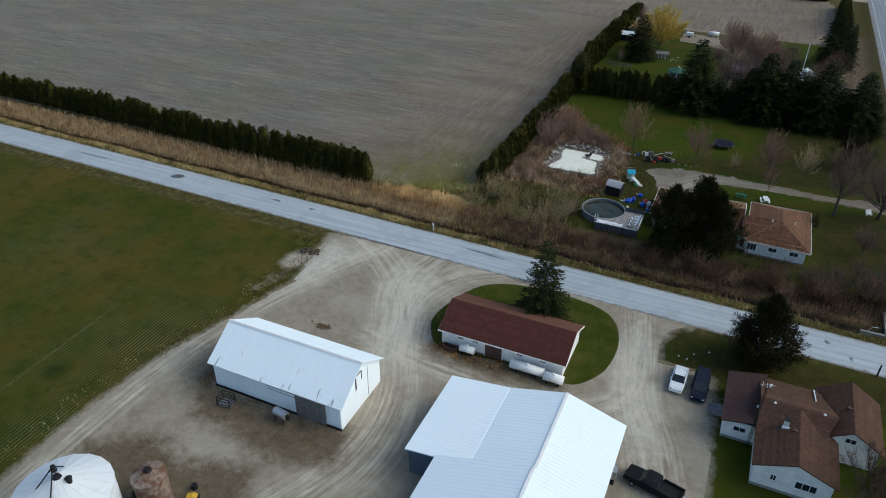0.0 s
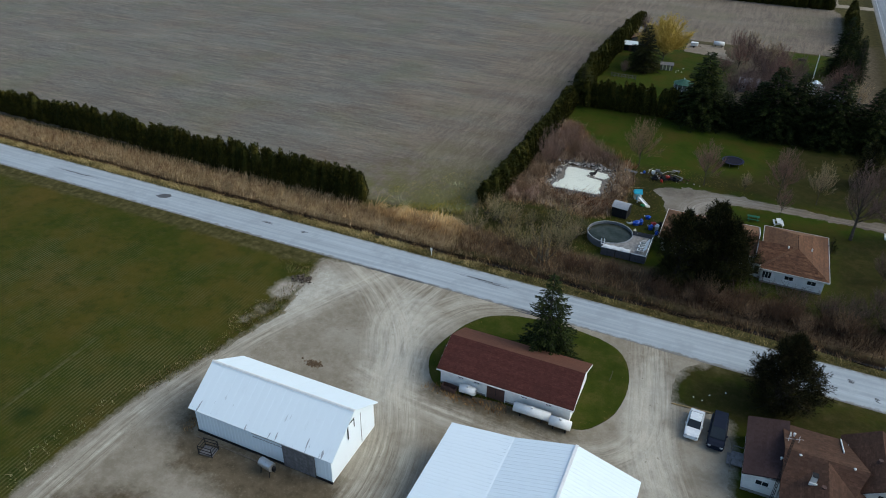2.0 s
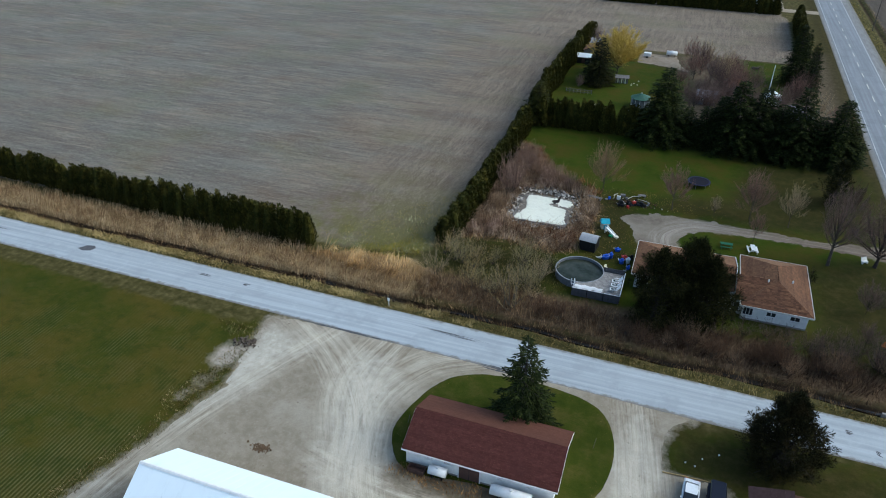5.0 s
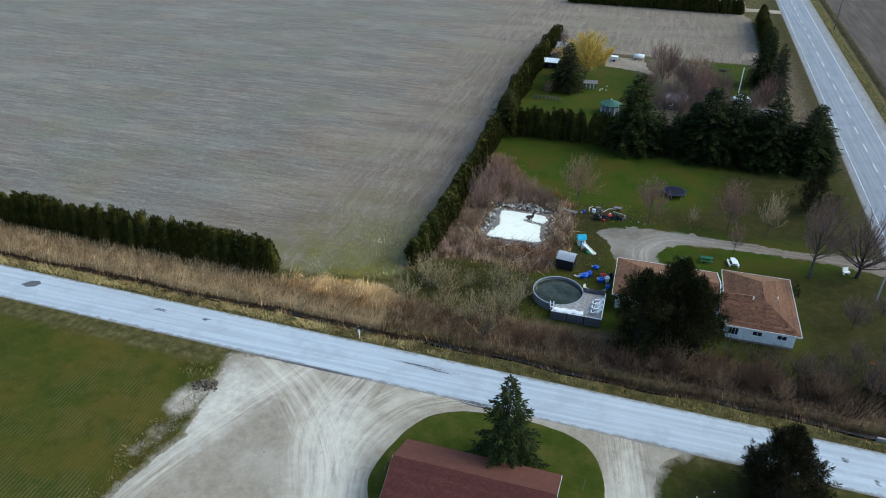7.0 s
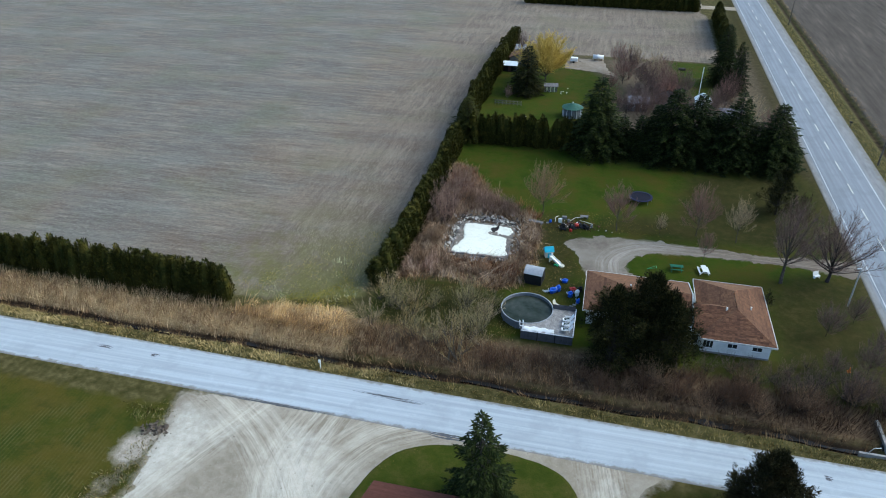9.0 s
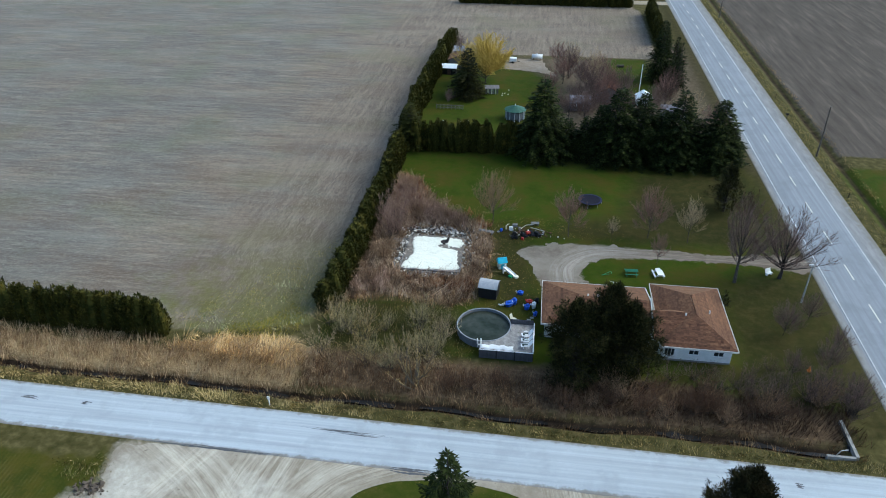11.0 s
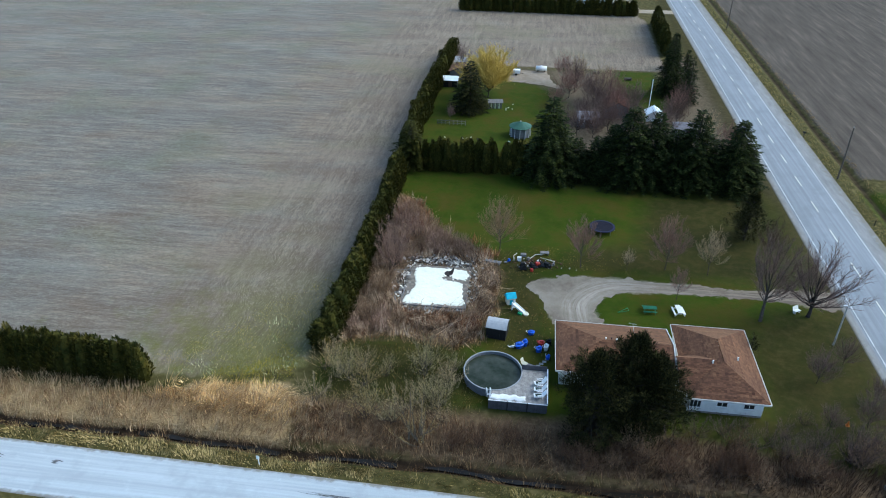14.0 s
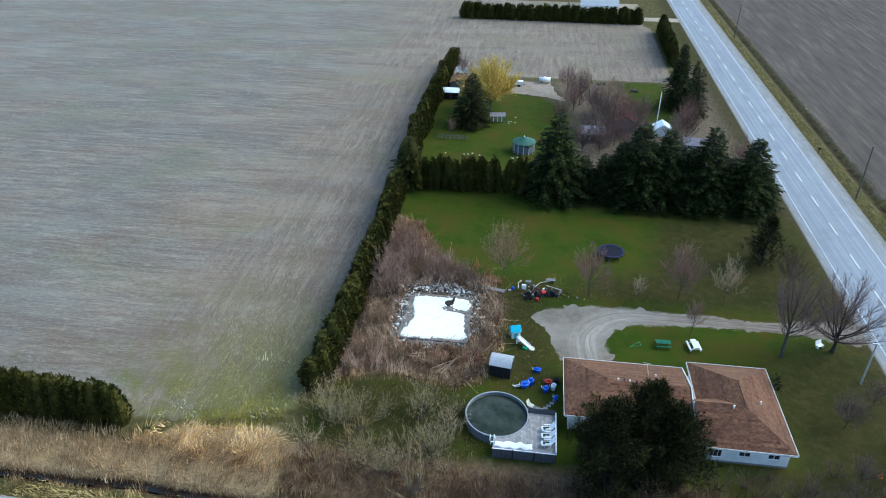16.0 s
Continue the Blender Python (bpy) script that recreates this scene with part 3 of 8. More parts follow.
cc = mm.ramp(mm.noise(0.3, detail=6, rough=0.65), (0.3, (0.024, 0.037, 0.004)), (0.5, (0.042, 0.051, 0.007)), (0.7, (0.08, 0.068, 0.018)))
cc = mm.mix(mm.range(mm.noise(9.0, detail=5, rough=0.7), 0.45, 0.8, 0.0, 0.5), cc, (0.014, 0.022, 0.005))
ISLAND_GRASS = mm.done(cc, 0.95, 0, mm.noise(7.0, detail=5), 0.5, 0.1)
sheet("grass_island", ISLAND, 0.3, ISLAND_GRASS, "rounded green lawn island inside the gravel yard", "lawn", z=0.09, sink=-0.02, rough=0.1)
ribbon("road", road_y, 3.25, (-420, 34), "x", ROAD, "pale worn two-lane country road", "road")
ribbon("highway", lambda y: highway_x(y) + 0.85, 6.25, (-300, 1500), "y", HIGHWAY, "grey asphalt highway with gravel shoulders and dashed centre line", "road", z=0.07, step=8.0, cross=33, skew=0.36)
YELLOW = plain("worn_centre_line", (0.62, 0.61, 0.55), 0.7)
WHITE_LINE = plain("worn_white_line", (0.55, 0.56, 0.57), 0.7, 0, 0.4, 0.6)
hw = bpy.data.objects["highway"]
dash = None
for i in range(27):
    y = 95.2 + 10.4 * i
    if dash is None:
        dash = G().box(-0.1, 0.1, -2.1, 2.1, 0, 0.012).mesh("centre_dash")
    part("centre_dash", dash, YELLOW, hw, at=(highway_x(y), y, 0.147))
for side in (-1, 1):
    g = G()
    for y in np.arange(88, 700, 20):
        a, b = highway_x(y) + side * 4.05, highway_x(y + 20) + side * 4.05
        g.solid([(a - 0.09, y, 0.1), (a + 0.09, y, 0.1), (b + 0.09, y + 20, 0.1), (b - 0.09, y + 20, 0.1)], [(a - 0.09, y, 0.137), (a + 0.09, y, 0.137), (b + 0.09, y + 20, 0.137), (b - 0.09, y + 20, 0.137)])
    part("edge_line", g, WHITE_LINE, hw)


# ---------------------------------------------------------------- building materials
def metal_sheet(name, color, streak=0.35, rust=0.0, drips=0.0):
    m = Nodes(name)
    base = m.mix(m.math("MULTIPLY", m.random(), 0.08), color, tuple(c * 0.8 for c in color))
    run = m.noise((1.3, 0.5, 0.4), detail=6, rough=0.7)
    c = m.mix(m.range(run, 0.55, 0.8, 0.0, streak), base, tuple(c * 0.55 for c in color))
    c = m.mix(m.range(m.noise(5.0, detail=5, rough=0.8), 0.62, 0.8, 0.0, streak), c, (0.22, 0.21, 0.2))
    if drips:
        c = m.mix(m.math("MULTIPLY", m.range(m.noise((2.6, 0.55, 0.3), detail=3, rough=0.6), 0.64, 0.7, 0.0, drips), m.range(m.xyz()[1], 47.5, 45.0)), c, (0.16, 0.16, 0.17))
    if rust:
        c = m.mix(m.range(m.noise(0.9, detail=7, rough=0.75), 0.62 - rust, 0.72 - rust * 0.6), c, (0.12, 0.06, 0.036))
    m.bsdf.inputs["Specular IOR Level"].default_value = 0.2
    return m.done(c, m.range(m.noise(2.0), 0.3, 0.7, 0.6, 0.78), 0.0, m.noise(3.0), 0.08, 0.02)


def shingles(name, a, b, blotch, sheen=0.25):
    m = Nodes(name)
    snap = m.node("ShaderNodeVectorMath", operation="SNAP")
    m.put(snap.inputs[0], m.pos)
    snap.inputs[1].default_value = (0.34, 0.34, 0.09)
    cell = m.node("ShaderNodeTexWhiteNoise")
    m.put(cell.inputs[0], snap.outputs[0])
    c = m.mix(m.math("ADD", m.math("MULTIPLY", m.random(), 0.4), m.math("MULTIPLY", cell.outputs[0], 0.6)), tuple(0.75 * x for x in a), tuple(1.1 * x for x in b))
    c = m.mix(m.range(m.noise(0.45, detail=6, rough=0.7), 0.42, 0.7, 0.0, 0.7), c, blotch)
    c = m.mix(m.range(m.noise(4.5, detail=5, rough=0.8), 0.45, 0.75, 0.0, 0.6), c, tuple(0.5 * x for x in a))
    m.bsdf.inputs["Sheen Weight"].default_value = sheen
    m.bsdf.inputs["Sheen Roughness"].default_value = 0.45
    m.bsdf.inputs["Sheen Tint"].default_value = (1.0, 0.62, 0.36, 1)
    return m.done(c, 0.92, 0, m.noise(12.0, detail=4), 0.35, 0.02)


WHITE_METAL = metal_sheet("white_steel_roofing", (0.77, 0.84, 0.88), 0.12)
STREAKED_METAL = metal_sheet("streaked_white_steel_roofing", (0.78, 0.85, 0.89), 0.14, 0, 0.7)
WHITE_SIDING = metal_sheet("white_steel_siding", (0.82, 0.88, 0.92), 0.16)
BLUE_SIDING = metal_sheet("slate_blue_siding", (0.1, 0.125, 0.165), 0.3)
GREY_BOARD = plain("weathered_grey_boards", (0.24, 0.23, 0.235), 0.85, 0, 0.45, 3.0, 0.5)
MAROON = shingles("maroon_shingles", (0.072, 0.024, 0.021), (0.09, 0.033, 0.028), (0.058, 0.022, 0.02))
BROWN_SHINGLE = shingles("brown_shingles", (0.066, 0.036, 0.026), (0.098, 0.055, 0.039), (0.045, 0.03, 0.025), 0.12)
TAN_SHINGLE = shingles("tan_brown_shingles", (0.062, 0.029, 0.021), (0.17, 0.088, 0.05), (0.05, 0.026, 0.022), 0.34)
PLUM = shingles("plum_shingles", (0.04, 0.026, 0.029), (0.05, 0.033, 0.036), (0.032, 0.023, 0.027))
WHITE_WALL = plain("white_painted_siding", (0.85, 0.85, 0.83), 0.6, 0, 0.16, 1.2)
FASCIA_GREY = plain("weathered_fascia_paint", (0.62, 0.6, 0.57), 0.6, 0, 0.2, 2.0)
WHITE_TRIM = plain("white_trim", (0.78, 0.78, 0.77), 0.5, 0, 0.1, 2.0)
FOUNDATION = plain("concrete_foundation", (0.3, 0.29, 0.27), 0.9)
DARK_WOOD = plain("dark_brown_door_paint", (0.1, 0.06, 0.05), 0.6)
BLACK = plain("black_paint", (0.02, 0.02, 0.022), 0.5)
CHROME = plain("galvanised_steel", (0.55, 0.56, 0.58), 0.35, 0.8, 0.2)
RUBBER = plain("black_rubber", (0.02, 0.02, 0.02), 0.85)
mm = Nodes("window_glass")
mm.bsdf.inputs["Specular IOR Level"].default_value = 0.35
GLASS = mm.done(mm.mix(mm.noise(0.8), (0.012, 0.016, 0.02), (0.03, 0.036, 0.042)), 0.08)


def window(parent, x, y, z, w, h, face, bars=1):
    """A framed window in a wall that faces s, n, e or w; x, y, z is its middle on the wall's face."""
    turn = {"s": 0, "e": 90, "n": 180, "w": 270}[face]
    m = pose(x, y, z, 0, 0, turn)
    g = G()
    t = 0.07
    g.box(-w / 2, w / 2, -0.05, 0.03, h / 2 - t, h / 2).box(-w / 2, -w / 2 + t, -0.05, 0.03, -h / 2, h / 2 - t).box(w / 2 - t, w / 2, -0.05, 0.03, -h / 2, h / 2 - t)
    for i in range(bars):
        b = -w / 2 + w * (i + 1) / (bars + 1)
        g.box(b - 0.025, b + 0.025, -0.04, 0.02, -h / 2 + t, h / 2 - t)
    win = part("window", G().box(-w / 2 + t, w / 2 - t, -0.015, 0.01, -h / 2 + t, h / 2 - t), GLASS, parent, at=m)
    part("window_frame", g, WHITE_TRIM, win)
    part("window_sill", G().box(-w / 2 - 0.06, w / 2 + 0.06, -0.11, 0.03, -h / 2 - 0.05, -h / 2), WHITE_TRIM, win)
    return win


def roof_plane(parent, eave_a, eave_b, top_a, top_b, material, pieces, name="roof_panel", thick=0.06, courses=1, rib=0.0):
    """Strips of roofing between the eave line and the top line, as parts; courses > 1 laps shingle courses."""
    ea, eb, ta, tb = (Vector(p) for p in (eave_a, eave_b, top_a, top_b))
    up = (eb - ea).cross(ta - ea)
    if up.length < 1e-6:
        up = (eb - ea).cross(tb - ea)
    up = up.normalized()
    if up.z < 0:
        up = -up
    roof = part("roof", G().solid([p - up * (thick + 0.05) for p in (ea, eb, tb, ta)], [p - up * 0.01 for p in (ea, eb, tb, ta)]), material, parent)
    for i in range(pieces):
        a, b = i / pieces, (i + 1) / pieces
        gap = 0.0
        if courses == 1:
            p0, p1 = ea.lerp(eb, a + gap), ea.lerp(eb, b - gap)
            q0, q1 = ta.lerp(tb, a + gap), ta.lerp(tb, b - gap)
            g = G().solid([p0, p1, q1, q0], [p + up * 0.012 for p in (p0, p1, q1, q0)])
            if rib:
                d = (eb - ea).normalized() * rib
                g.solid([p0, p0 + d, q0 + d, q0], [p + up * 0.022 for p in (p0, p0 + d, q0 + d, q0)])
        else:
            p0, p1 = ea.lerp(ta, a), eb.lerp(tb, a)
            q0, q1 = ea.lerp(ta, b), eb.lerp(tb, b)
            g = G().solid([p0, p1, q1, q0], [p0 + up * 0.022, p1 + up * 0.022, q1 + up * 0.01, q0 + up * 0.01])
        part(name, g, material, roof)
    return roof


def wall_ring(parent, x0, x1, y0, y1, h, material, gable=None, ridge=0.0, t=0.2, name="wall"):
    """Four walls with thickness; gable: the axis along which the ridge runs."""
    xm, ym = (x0 + x1) / 2, (y0 + y1) / 2

    def panel(pts, inward):
        part(name, G().solid(pts, [tuple(Vector(p) + Vector(inward) * t) for p in pts]), material, parent)
    s = [(x0, y0, 0), (x1, y0, 0), (x1, y0, h)] + ([(xm, y0, ridge)] if gable == "y" else []) + [(x0, y0, h)]
    n = [(p[0], y1, p[2]) for p in s]
    panel(s, (0, 1, 0)), panel(n, (0, -1, 0))
    w = [(x0, y0 + t, 0), (x0, y1 - t, 0), (x0, y1 - t, h)] + ([(x0, ym, ridge)] if gable == "x" else []) + [(x0, y0 + t, h)]
    e = [(x1, p[1], p[2]) for p in w]
    panel(w, (1, 0, 0)), panel(e, (-1, 0, 0))


def ribs_on_wall(parent, x0, x1, y, z0, z1, step, material, face=-1):
    g = G()
    for x in np.arange(x0, x1, step):
        g.box(x - 0.02, x + 0.02, min(y, y + 0.03 * face), max(y, y + 0.03 * face), z0, z1)
    part("siding_rib", g, material, parent)


# ---------------------------------------------------------------- white barn
def white_barn():
    x0, x1, y0, y1, h, r = -48.2, -31.1, 44.6, 53.3, 3.6, 6.35
    b = thing("barn", "white steel-clad gable barn with streaked metal roof", "barn", (x0, y0, 0))
    W, D = x1 - x0, y1 - y0
    wall_ring(b, 0, W, 0, D, h, WHITE_SIDING, "x", r)
    m, o = D / 2, 0.35
    drop = (r - h) / m * o
    roof_plane(b, (-0.5, -o, h - drop + 0.14), (W + 0.4, -o, h - drop + 0.14), (-0.5, m, r + 0.14), (W + 0.4, m, r + 0.14), STREAKED_METAL, 20, rib=0.05)
    roof_plane(b, (-0.5, D + o, h - drop + 0.14), (W + 0.4, D + o, h - drop + 0.14), (-0.5, m, r + 0.14), (W + 0.4, m, r + 0.14), STREAKED_METAL, 20, rib=0.05)
    part("ridge_cap", G().solid([(-0.5, m - 0.2, r + 0.1), (W + 0.4, m - 0.2, r + 0.1), (W + 0.4, m + 0.2, r + 0.1), (-0.5, m + 0.2, r + 0.1)], [(-0.5, m - 0.03, r + 0.24), (W + 0.4, m - 0.03, r + 0.24), (W + 0.4, m + 0.03, r + 0.24), (-0.5, m + 0.03, r + 0.24)]), WHITE_TRIM, b)
    ribs_on_wall(b, 0.15, W, 0, 0.4, h - 0.1, 0.45, WHITE_SIDING)
    # foundation strip in black: the shadow gap under the wall is painted in
    part("foundation", G().box(-0.1, W + 0.1, -0.13, -0.035, 0, 0.3), BLACK, b)
    door = part("sliding_door", G().box(11.35, 15.2, -0.16, -0.05, 0.15, 3.15), GREY_BOARD, b, "weathered grey board sliding door")
    for i in range(13):
        part("board", G().box(11.36 + i * 0.295, 11.63 + i * 0.295, -0.19, -0.16, 0.15, 3.12), GREY_BOARD, door)
    part("door_track", G().box(7.6, 15.4, -0.2, -0.08, 3.16, 3.28), CHROME, b)
    part("panel_seam", G().box(7.55, 11.3, -0.05, -0.034, 2.55, 2.6), GREY_BOARD, b)
    # loft hatch with peeled frame on the east gable
    hatch = part("loft_hatch", G().box(W + 0.005, W + 0.06, 3.4, 4.5, 3.3, 5.0), WHITE_SIDING, b, "white loft hatch with dark worn frame")
    g = G()
    g.box(W + 0.06, W + 0.1, 3.25, 3.4, 3.2, 5.0).box(W + 0.06, W + 0.1, 4.5, 4.62, 3.9, 5.1).box(W + 0.06, W + 0.1, 3.6, 4.5, 5.0, 5.12)
    part("hatch_frame", g, BLACK, hatch)
    part("wall_seam", G().box(W + 0.005, W + 0.03, 5.9, 5.96, 0.3, 4.6), GREY_BOARD, b)
    return b


# ---------------------------------------------------------------- long white barns
def big_barn():
    x0, x1, y0, y1 = -21.9, -2.9, 42.7, 53.9
    b = thing("machine_barn", "large low white metal-roofed machine barn with blue-grey walls", "barn", (x0, y0, 0))
    W, D = x1 - x0, y1 - y0
    k, r, h, kz, rz = 6.6, 12.9, 3.5, 4.35, 6.1
    prof = [(0, h), (k, kz), (r, rz), (W, 4.2)]
    for y in (0, D):
        q = [(0, y, 0), (W, y, 0), (W, y, 4.1)] + [(x, y, z - 0.1) for x, z in prof[2::-1]]
        part("wall", G().solid(q, [(x, yy + (0.2 if y == 0 else -0.2), z) for x, yy, z in q]), BLUE_SIDING if y == 0 else WHITE_SIDING, b)
    part("wall", G().box(0, 0.2, 0.2, D - 0.2, 0, h - 0.1), BLUE_SIDING, b, "slate blue steel siding")
    part("wall", G().box(W - 0.2, W, 0.2, D - 0.2, 0, 4.1), BLUE_SIDING, b)
    for (ax, az), (bx, bz) in zip(prof, prof[1:]):
        ex = 0.35 if bx == W else 0
        ew = 0.3 if ax == 0 else 0
        az2, bz2 = az - ew * 0.12, bz - ex * 0.3
        roof_plane(b, (ax - ew, D + 0.35, az2 + 0.1), (ax - ew, -0.3, az2 + 0.1), (bx + ex, D + 0.35, bz2 + 0.1), (bx + ex, -0.3, bz2 + 0.1), WHITE_METAL, 26, rib=0.025)
    part("ridge_cap", G().box(r - 0.15, r + 0.15, -0.3, D + 0.35, rz + 0.1, rz + 0.19), WHITE_TRIM, b)
    part("flashing", G().box(k - 0.12, k + 0.12, -0.3, D + 0.35, kz + 0.1, kz + 0.135), WHITE_METAL, b)
    part("wall_band", G().box(-0.04, -0.003, 0.3, D - 0.3, h - 0.75, h - 0.62), CHROME, b)
    part("door", G().box(-0.05, -0.004, 1.2, 4.4, 0.02, 2.6), BLUE_SIDING, b)
    # second barn to the south, roof a little higher
    e = thing("machine_barn", "white metal-roofed barn adjoining the machine barn", "barn", (-18.6, 8.0, 0))
    L, R = 34.35, 19.2
    for y in (0, L):
        q = [(0, y, 0), (R, y, 0), (R, y, 4.0), (9.6, y, 7.0), (0, y, 4.0)]
        part("wall", G().solid(q, [(x, yy + (0.2 if y == 0 else -0.2), z) for x, yy, z in q]), BLUE_SIDING, e)
    part("wall", G().box(0, 0.2, 0.2, L - 0.2, 0, 4.0), BLUE_SIDING, e)
    part("wall", G().box(R - 0.2, R, 0.2, L - 0.2, 0, 4.0), BLUE_SIDING, e)
    for s in (-0.3, R + 0.3):
        roof_plane(e, (s, L + 0.25, 4.0), (s, -0.3, 4.0), (9.6, L + 0.25, 7.12), (9.6, -0.3, 7.12), WHITE_METAL, 76, rib=0.025)
    part("ridge_cap", G().box(9.45, 9.75, -0.3, L + 0.25, 7.1, 7.2), WHITE_TRIM, e)
    # box fan against the east wall
    f = thing("wall_fan", "grey metal fan housing on the barn wall", "fan", (-2.9, 50.2, 0))
    part("housing", G().box(0, 0.6, -0.5, 0.5, 0.9, 2.0), CHROME, f)
    part("stand", G().box(0.1, 0.5, -0.4, 0.4, 0, 0.9), BLACK, f)
    return b


# ---------------------------------------------------------------- maroon-roofed shed
def long_shed():
    x0, x1, y0, y1, h, r = -27.4, -11.6, 62.9, 70.6, 2.5, 4.3
    b = thing("shed", "long low white shed with maroon shingle roof", "shed", (x0, y0, 0))
    W, D = x1 - x0, y1 - y0
    wall_ring(b, 0, W, 0, D, h, WHITE_WALL, "x", r)
    m, o = D / 2, 0.4
    d = (r - h) / m * o
    for ys in (-o, D + o):
        roof_plane(b, (-0.35, ys, h - d + 0.12), (W + 0.4, ys, h - d + 0.12), (-0.35, m, r + 0.12), (W + 0.4, m, r + 0.12), MAROON, 20, "shingle_course", courses=2)
    for x in (-0.37, W + 0.37):
        g = G()
        for a, b2 in (((x, -o, h - d), (x, m, r)), ((x, D + o, h - d), (x, m, r))):
            g.solid([(a[0], a[1], a[2] - 0.16), (b2[0], b2[1], b2[2] - 0.16), (b2[0], b2[1], b2[2] + 0.1), (a[0], a[1], a[2] + 0.1)], [(p[0] + 0.05, p[1], p[2]) for p in ((*a[:2], a[2] - 0.16), (*b2[:2], b2[2] - 0.16), (*b2[:2], b2[2] + 0.1), (*a[:2], a[2] + 0.1))])
        part("bargeboard", g, WHITE_TRIM, b)
    part("gutter", G().box(-0.35, W + 0.4, -o - 0.1, -o, h - d - 0.06, h - d + 0.06), WHITE_TRIM, b)
    for x in (2.6, 4.6, 10.4, 13.3):
        window(b, x, -0.02, 1.85, 0.8, 0.5, "s")
    door = part("door", G().box(5.9, 8.1, -0.08, -0.01, 0.05, 2.25), DARK_WOOD, b, "brown double door")
    part("door_frame", G().box(5.78, 5.9, -0.1, -0.01, 0.02, 2.35).box(8.1, 8.22, -0.1, -0.01, 0.02, 2.35).box(5.9, 8.1, -0.1, -0.01, 2.25, 2.35), WHITE_TRIM, door)
    part("door_seam", G().box(6.98, 7.02, -0.1, -0.081, 0.05, 2.25), BLACK, door)
    part("foundation", G().box(-0.03, W + 0.03, -0.04, -0.012, 0, 0.3), FOUNDATION, b)


def propane_tank(x, y, length, r, turn=0.0, label="white horizontal propane tank on steel legs"):
    t = thing("propane_tank", label, "propane tank", (x, y, 0.03), turn, "propane tanks")
    z = r + 0.35
    pts = [(-length / 2 + 0.6 * r * (1 - math.sin(math.pi / 2 * i / 6)), 0, z) for i in range(7)]
    rad = [max(0.04, r * math.sqrt(max(0, 1 - (1 - math.sin(math.pi / 2 * i / 6)) ** 2))) for i in range(7)]
    pts += [(-p[0], 0, z) for p in pts[::-1]]
    rad += rad[::-1]
    part("tank_body", G().tube(pts, rad, 20), WHITE_TRIM, t, smooth=True)
    part("valve_dome", G().cyl(0, 0, z + r - 0.05, z + r + 0.16, 0.2, 0.17, 12), WHITE_TRIM, t)
    for s in (-0.3, 0.3):
        part("leg", G().box(s * length - 0.08, s * length + 0.08, -r * 0.7, r * 0.7, 0, z - r * 0.6), BLACK, t)
    return t


# ---------------------------------------------------------------- grain bins
def grain_bin(x, y, r, h, cone, material, label, k=40):
    b = thing("grain_bin", label, "grain bin", (x, y, 0), group="grain bins")
    g = G()
    rings = int(h / 0.45)
    for i in range(rings):
        z = h * i / rings
        part("wall_ring", G().cyl(0, 0, z, z + h / rings - 0.03, r, r, k).cyl(0, 0, z + h / rings - 0.03, z + h / rings, r + 0.03, r + 0.03, k), material, b)
    n = 20
    for i in range(n):
        a0, a1 = math.tau * i / n, math.tau * (i + 1) / n - 0.006
        p = [(r + 0.1) * math.cos(a0), (r + 0.1) * math.sin(a0)], [(r + 0.1) * math.cos(a1), (r + 0.1) * math.sin(a1)]
        c = 0.35
        q = [c * math.cos(a0), c * math.sin(a0)], [c * math.cos(a1), c * math.sin(a1)]
        pts = [(*p[0], h), (*p[1], h), (*q[1], h + cone), (*q[0], h + cone)]
        g = G().slab(pts, 0.03)
        g.tube([(*p[0], h + 0.01), (*q[0], h + cone + 0.01)], 0.02, 4)
        part("roof_sheet", g, material, b)
    part("fill_cap", G().cyl(0, 0, h + cone - 0.08, h + cone + 0.22, 0.45, 0.3, 14), BLACK, b)
    return b


white_barn()
big_barn()
long_shed()
propane_tank(-23.6, 62.2, 1.9, 0.5)
propane_tank(-15.7, 61.95, 4.2, 0.55, label="long white propane tank beside the shed")
propane_tank(-12.3, 61.6, 2.4, 0.55)
BIN_STEEL = metal_sheet("dull_galvanised_sheet", (0.62, 0.64, 0.66), 0.4)
RUSTY = metal_sheet("rusted_galvanised_sheet", (0.3, 0.26, 0.22), 0.6, 0.27)
bin_ = grain_bin(-47.3, 23.6, 4.3, 5.2, 1.9, BIN_STEEL, "wide galvanised grain bin with conical roof")
for a in (2.2, 4.0, 5.2):
    part("auger_leg", G().bar((0.2 * math.cos(a), 0.2 * math.sin(a), 8.2), (1.9 * math.cos(a), 1.9 * math.sin(a), 6.3), 0.06), BLACK, bin_)
part("auger_head", G().cyl(0, 0, 7.9, 8.5, 0.28, 0.22, 10), BLACK, bin_)
part("roof_vent", G().cyl(1.1, 0.3, 6.5, 7.2, 0.25, 0.25, 10).cyl(1.1, 0.3, 7.2, 7.32, 0.34, 0.1, 10), BLACK, bin_)
grain_bin(-42.7, 29.0, 1.6, 3.9, 0.6, RUSTY, "small rusted steel grain bin", 24)


